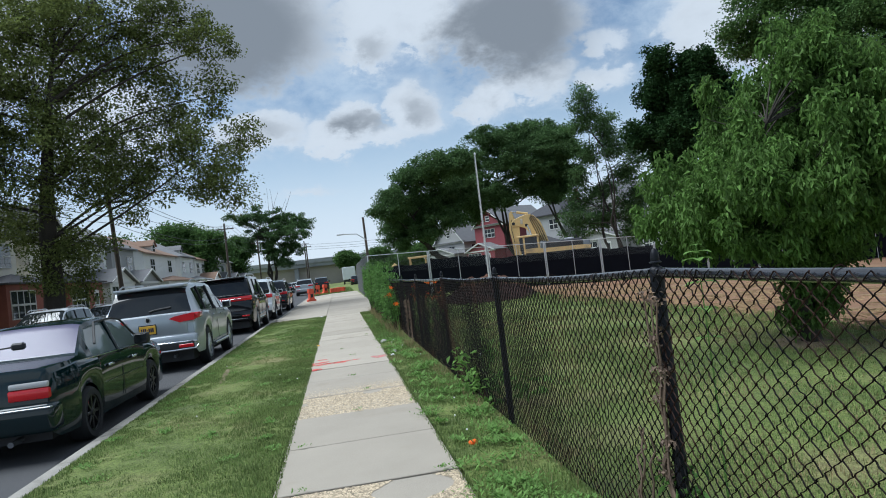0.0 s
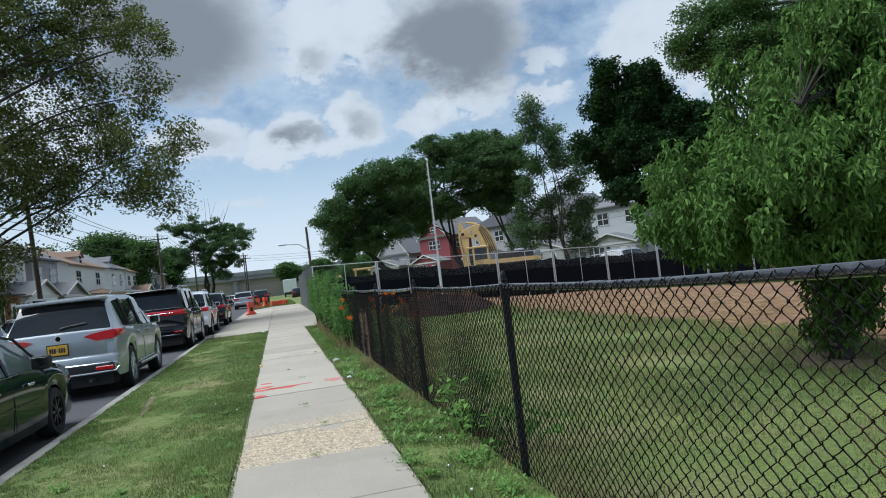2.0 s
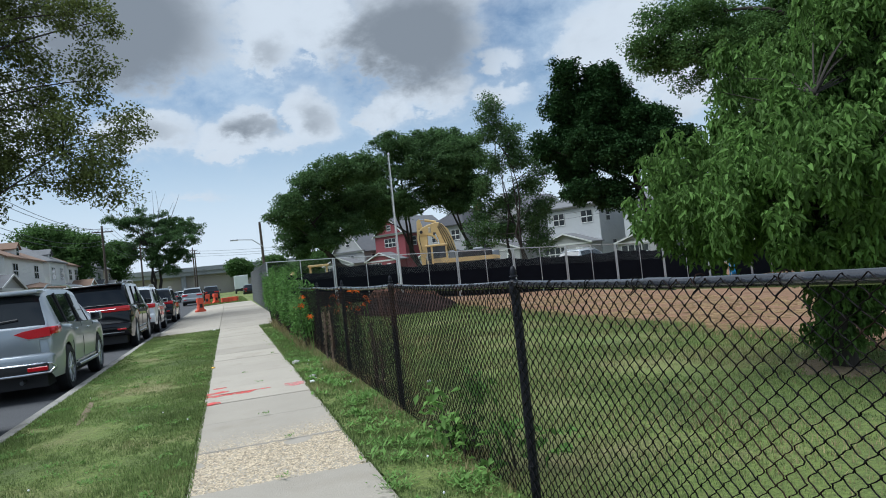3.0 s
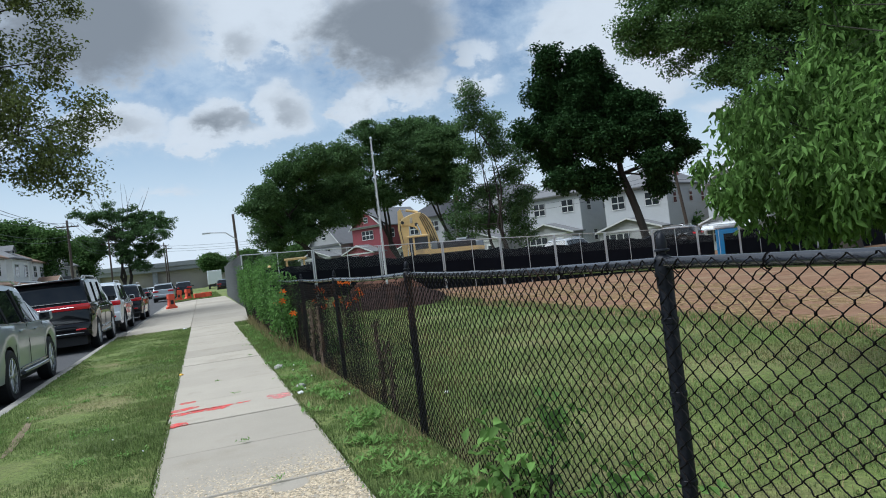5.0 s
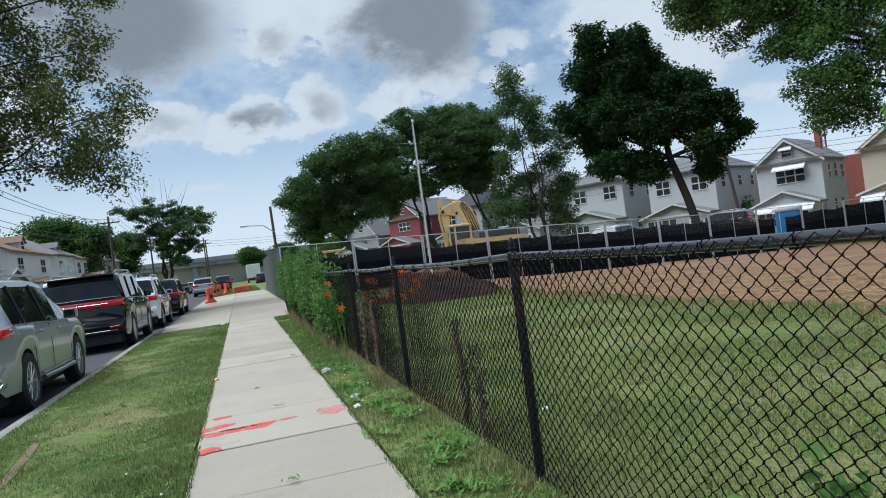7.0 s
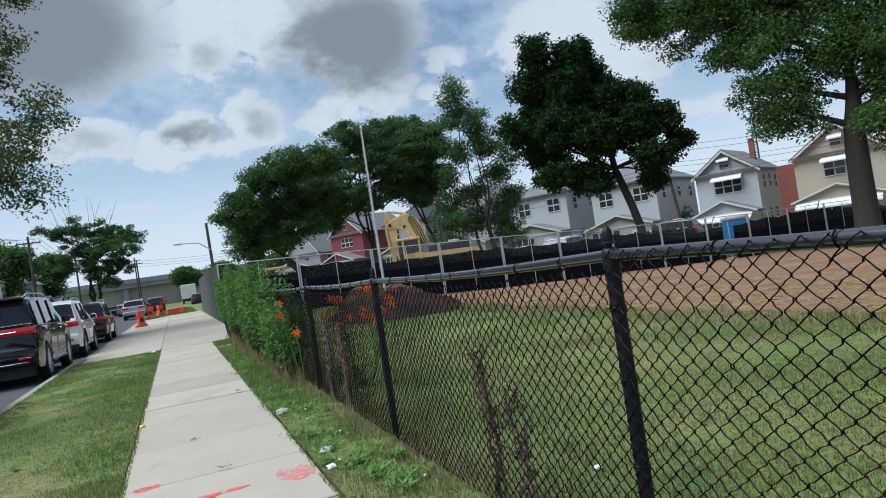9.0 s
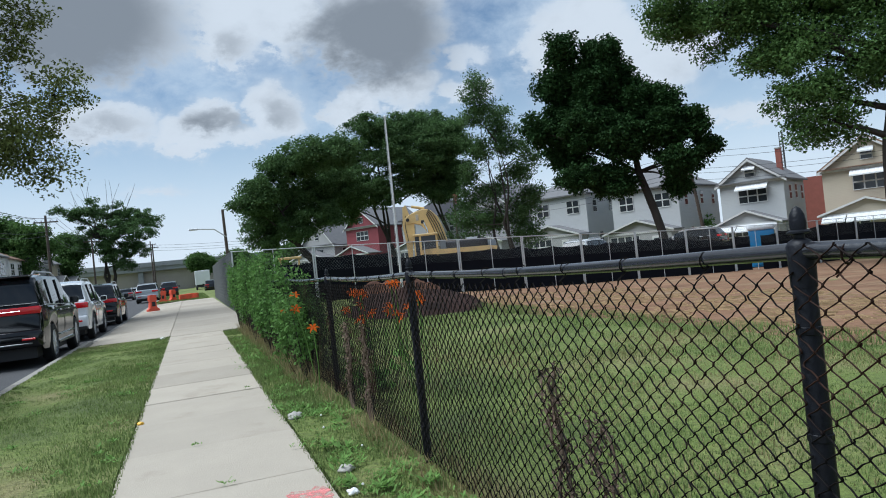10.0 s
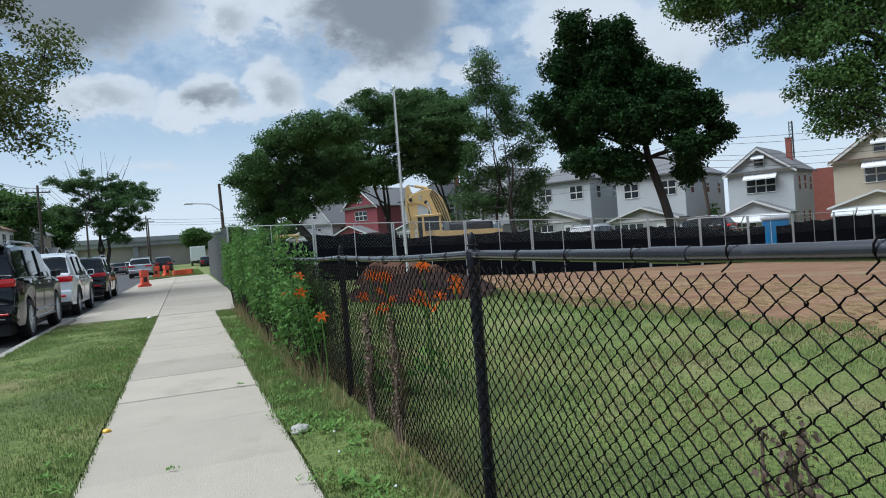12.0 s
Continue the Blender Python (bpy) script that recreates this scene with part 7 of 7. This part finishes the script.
# dead vines and stalks
def dead(label, x, y, h, seed, stalks=4, spread=0.2, leafy=True):
    rng = np.random.default_rng(seed)
    ob = thing("dead_vine", label, "vine", pose(x, y, 0))
    bm, cents = bmesh.new(), []
    for _ in range(stalks):
        p = np.array([0, rng.uniform(-spread, spread), -0.02])
        pts = [p]
        n = 9
        for k in range(1, n):
            pts.append(np.array([rng.normal(0, 0.012), p[1] + rng.normal(0, 0.03) + spread * 0.3 * math.sin(k * 0.7 + seed), h * k / (n - 1) * rng.uniform(0.93, 1.0)]))
        tube(bm, pts, list(np.linspace(0.010, 0.004, n)), 5)
        cents += pts[2:]
    part("stalk", bm, M_DEADVINE, ob, smooth=60)
    if leafy:
        lv = new("withered_leaves", leaves_mesh(rng, cents, 0.04, 18, 0.022, M_DEADVINE, "withered_leaves", 0.6, 0.7, 1.2))
        lv.parent = ob
    return ob


dead("withered brown vine hanging on the fence", 1.90, 13.0, 0.78, 1, 5, 0.14)
dead("withered brown vine hanging on the fence", 1.90, 12.35, 0.82, 2, 4, 0.10)
dead("dead brown weed stalks at the fence", 1.96, 9.42, 0.80, 3, 4, 0.10)
dead("dead brown weed stalks at the fence", 1.97, 8.98, 0.66, 4, 3, 0.08)
dead("dry vine wrapped round the fence post", 1.885, 2.06, 1.2, 5, 3, 0.03)
dead("dry pale stalks beside the fence post", 1.84, 2.25, 0.62, 6, 3, 0.12, leafy=False)


# ---- grass ----
def grass(name, x0, x1, y0, y1, per_m2, h0, h1, mat, seed, label, z=0.0, width=0.007, thin=0.0, patch=-0.5, lean=0.5, clumpy=0.7):
    rng = np.random.default_rng(seed)
    n = int((x1 - x0) * (y1 - y0) * per_m2)
    x, y = rng.uniform(x0, x1, n), rng.uniform(y0, y1, n)
    keep = rng.uniform(0, 1, n) < 1 - thin * (y - y0) / (y1 - y0)
    pat = np.array([noise.noise((a * 0.9, b * 0.9, seed)) + 0.5 * noise.noise((a * 3.1, b * 3.1, seed)) + clumpy * noise.noise((a * 8.5, b * 8.5, seed)) for a, b in zip(x, y)])
    keep &= pat + rng.normal(0, 0.12, n) > patch
    x, y, pat = x[keep], y[keep], pat[keep]
    n = len(x)
    zb = np.full(n, z - 0.012)
    h = rng.uniform(h0, h1, n) * np.clip(1 + 0.75 * pat, 0.35, 2.2)
    a = rng.uniform(0, 6.283, n)
    ln = rng.uniform(0.1, 1, n) * lean * h
    w = width * rng.uniform(0.7, 1.4, n)
    b = np.stack([x, y, zb], 1)
    side = np.stack([np.cos(a + 1.57), np.sin(a + 1.57), np.zeros(n)], 1) * w[:, None] * 0.5
    tip = b + np.stack([np.cos(a) * ln, np.sin(a) * ln, h], 1)
    v = np.stack([b - side, b + side, tip], 1).reshape(-1, 3)
    f = np.arange(n * 3).reshape(-1, 3)
    ob = new(name, array_mesh(name, v, f, mat))
    tagged(ob, label, "grass", kind="stuff")


grass("grass", KERB_X + 0.02, SIDE_L + 0.03, 1.5, 12, 6500, 0.014, 0.036, M_GRASS, 1, "short green grass on the verge", z=0.012, patch=-0.55)
grass("grass", KERB_X + 0.02, SIDE_L + 0.03, 12, VERGE_END, 3000, 0.018, 0.042, M_GRASS, 2, "short green grass on the verge", z=0.012, patch=-0.6)
grass("grass", SIDE_R - 0.03, 1.95, 1.5, 13, 4600, 0.018, 0.05, M_GRASS, 3, "weedy grass beside the sidewalk", patch=-0.45)
grass("grass", SIDE_R - 0.03, 1.95, 13, 24.5, 2600, 0.03, 0.08, M_GRASS, 4, "weedy grass beside the sidewalk", patch=-0.55)
grass("dry_grass", 1.72, 2.1, 1.5, 24, 1200, 0.03, 0.11, M_GRASS_DRY, 5, "dry straw along the foot of the fence", patch=-0.15, lean=1.1)
grass("grass", 2.0, 7.3, 0.5, 12, 2500, 0.012, 0.032, M_GRASS, 6, "mown lawn behind the fence", patch=-0.3, clumpy=0.35)
grass("dry_grass", 2.0, 7.3, 0.5, 16, 700, 0.015, 0.04, M_GRASS_DRY, 7, "dry blades in the mown lawn", patch=-0.1, lean=1.0)
grass("grass", 2.0, 7.6, 12, 26, 1100, 0.014, 0.038, M_GRASS, 8, "mown lawn behind the fence", patch=-0.35, width=0.009, clumpy=0.35)
grass("grass", 6.6, 7.5, 0.5, 24, 900, 0.04, 0.10, M_GRASS, 9, "rank grass at the edge of the bare soil", patch=0.12, width=0.009)
grass("grass", -1.85, 1.9, 60, 84, 120, 0.06, 0.12, M_GRASS, 10, "grass on the island beyond the driveway", z=0.02, width=0.03)

grass("grass", KERB_X + 0.02, SIDE_L + 0.03, -6, 1.5, 1500, 0.02, 0.05, M_GRASS, 12, "short green grass on the verge", z=0.012, patch=-0.55)
grass("grass", SIDE_R - 0.03, 1.95, -6, 1.5, 1500, 0.025, 0.07, M_GRASS, 13, "weedy grass beside the sidewalk", patch=-0.45)
grass("grass", 2.0, 7.3, -6, 0.5, 700, 0.018, 0.045, M_GRASS, 14, "mown lawn behind the fence", patch=-0.35)

# straw blown over the bare soil
def straw(seed, n, x0, x1, y0, y1):
    rng = np.random.default_rng(seed)
    x, y = x0 + (x1 - x0) * rng.uniform(0, 1, n) ** 1.5, rng.uniform(y0, y1, n)
    keep = np.array([noise.noise((a * 0.5, b * 1.1, 4)) + 0.4 * noise.noise((a * 2, b * 3, 4)) for a, b in zip(x, y)]) + rng.normal(0, 0.15, n) > 0.02
    x, y = x[keep], y[keep]
    n = len(x)
    z = np.interp(x, [6.3, 14, 30, 60], [0.0, -0.5, -1.2, -1.5]) + 0.06 + rng.uniform(0, 0.03, n)
    a = rng.normal(1.57, 0.5, n)
    d = np.stack([np.cos(a), np.sin(a), rng.normal(0, 0.06, n)], 1) * rng.uniform(0.05, 0.18, (n, 1))
    w = np.stack([np.zeros(n), np.zeros(n), rng.uniform(0.006, 0.012, n)], 1)
    c = np.stack([x, y, z], 1)
    v = np.stack([c - d - w, c + d - w * 0.6, c + d + w * 0.6, c - d + w], 1).reshape(-1, 3)
    ob = new("straw", array_mesh("straw", v, np.arange(n * 4).reshape(-1, 4), M_STRAW))
    tagged(ob, "loose pale straw scattered over the bare soil", "straw", kind="stuff")


straw(77, 11000, 7.4, 15, 2, 27)


# broad-leaved weeds in the strip
def weed_tuft(x, y, r, n, seed, label="rosette of pale green lawn weed", size=0.07):
    rng = np.random.default_rng(seed)
    v, f = [], []
    for i in range(n):
        a, t = rng.uniform(0, 6.283), rng.uniform(0.15, 0.8)
        s = size * rng.uniform(0.7, 1.3)
        p = np.array([rng.normal(0, r * 0.5), rng.normal(0, r * 0.5), 0.02])
        d = np.array([math.cos(a) * math.cos(t), math.sin(a) * math.cos(t), math.sin(t)])
        sd = np.array([-math.sin(a), math.cos(a), 0]) * s * 0.17
        k = len(v)
        v += [p, p + d * s * 0.5 + sd, p + d * s, p + d * s * 0.5 - sd]
        f += [(k, k + 1, k + 2), (k, k + 2, k + 3)]
    ob = new("weed", array_mesh("weed", v, f, M_WEED))
    ob.matrix_basis = pose(x, y, 0)
    tagged(ob, label, "weed", "lawn weeds", "stuff")


WR = random.Random(9)
for i in range(90):
    weed_tuft(WR.uniform(1.31, 1.85), WR.uniform(2.0, 20), WR.uniform(0.10, 0.2), WR.randint(50, 110), 700 + i, "low patch of dark green clover and plantain", 0.04)
for i in range(60):
    weed_tuft(WR.uniform(-1.95, -0.05), WR.uniform(2.5, 18), WR.uniform(0.07, 0.16), WR.randint(40, 80), 800 + i, "low patch of dark green clover in the verge", 0.035)
for i in range(70):
    weed_tuft(WR.uniform(1.33, 1.8), WR.uniform(2.5, 22), WR.uniform(0.05, 0.13), WR.randint(14, 34), 300 + i)
for i in range(34):
    weed_tuft(WR.choice([WR.uniform(-0.35, -0.03), WR.uniform(-1.9, -0.2)]), WR.uniform(2.5, 20), WR.uniform(0.04, 0.1), WR.randint(10, 24), 400 + i, size=0.055)

# white clover heads in the strip and verge
def clover(m):
    ob = thing("clover_flower", "small white clover flower on a thin stem in the grass", "flower", m, "white clover flowers")
    part("stem", tube(bmesh.new(), [(0, 0, -0.02), (0.004, 0.002, 0.03), (0.002, 0, 0.06)], 0.0016, 4), M_WEED, ob)
    bm = bmesh.new()
    bmesh.ops.create_icosphere(bm, subdivisions=2, radius=0.008, matrix=pose(0.002, 0, 0.066))
    for v in bm.verts:
        v.co += (v.co - Vector((0.002, 0, 0.066))) * (0.35 * noise.noise(v.co * 240))
    part("head", bm, M_LITTER, ob)
    return ob


CR = random.Random(14)
c0 = clover(pose(1.62, 6.15, 0.0))
for i in range(11):
    cx = CR.uniform(1.36, 1.8) if i % 3 else CR.uniform(-1.7, -0.1)
    copy_thing(c0, pose(cx, CR.uniform(4.5, 15), 0.0, CR.uniform(-12, 12), CR.uniform(-12, 12), CR.uniform(0, 360)))

# small litter and stones
def stone(name, x, y, r, mat, label, cat, seed):
    rng = random.Random(seed)
    bm = bmesh.new()
    bmesh.ops.create_icosphere(bm, subdivisions=3, radius=r)
    for v in bm.verts:
        v.co *= 1 + 0.4 * noise.noise(v.co * (1.3 / r) + Vector((seed, 0, 0))) + 0.12 * noise.noise(v.co * (4 / r))
        v.co.z *= 0.55
    solid(name, bm, mat, label, cat, smooth=60, m=pose(x, y, r * 0.3))


stone("stone", 1.36, 13.05, 0.065, M_STONE, "pale stone in the grass beside the sidewalk", "stone", 1)
stone("stone", 1.42, 11.2, 0.05, M_STONE, "grey stone in the grass beside the sidewalk", "stone", 2)
stone("litter", 1.36, 10.75, 0.035, M_LITTER, "crumpled white paper in the grass", "litter", 3)
stone("litter", -0.15, 24.6, 0.05, M_LITTER, "white scrap on the end of the verge", "litter", 4)
stone("litter", 2.6, 9.4, 0.025, M_LITTER, "white scrap on the lawn behind the fence", "litter", 5)
stone("leaf_litter", 0.03, 14.0, 0.03, M_PLATE, "yellow scrap at the edge of the sidewalk", "litter", 6)
stone("leaf_litter", 1.5, 4.6, 0.035, M_LILY, "orange scrap in the grass strip", "litter", 7)


# tufts in the joints of the flags
for i, k in enumerate((0, 0, 1, 2, 3, 4, 6, 7, 9)):
    weed_tuft(WR.uniform(0.1, 1.2), 4.05 + k * FLAG, 0.05, 16, 500 + i, "grass tuft in a joint of the sidewalk", 0.035)
for i in range(14):
    grass("dry_grass", 1.6, 2.1, 14.5 + i * 0.75, 15.2 + i * 0.75, 700, 0.10, 0.34, M_GRASS_DRY, 60 + i, "dry straw under the bushes on the fence", patch=-0.4, lean=0.9)
paint("bare_patch", -1.42, 11.0, 0.04, 0.9, 0.10, M_BARE, "worn bare streak in the grass verge", 11, 0.017)
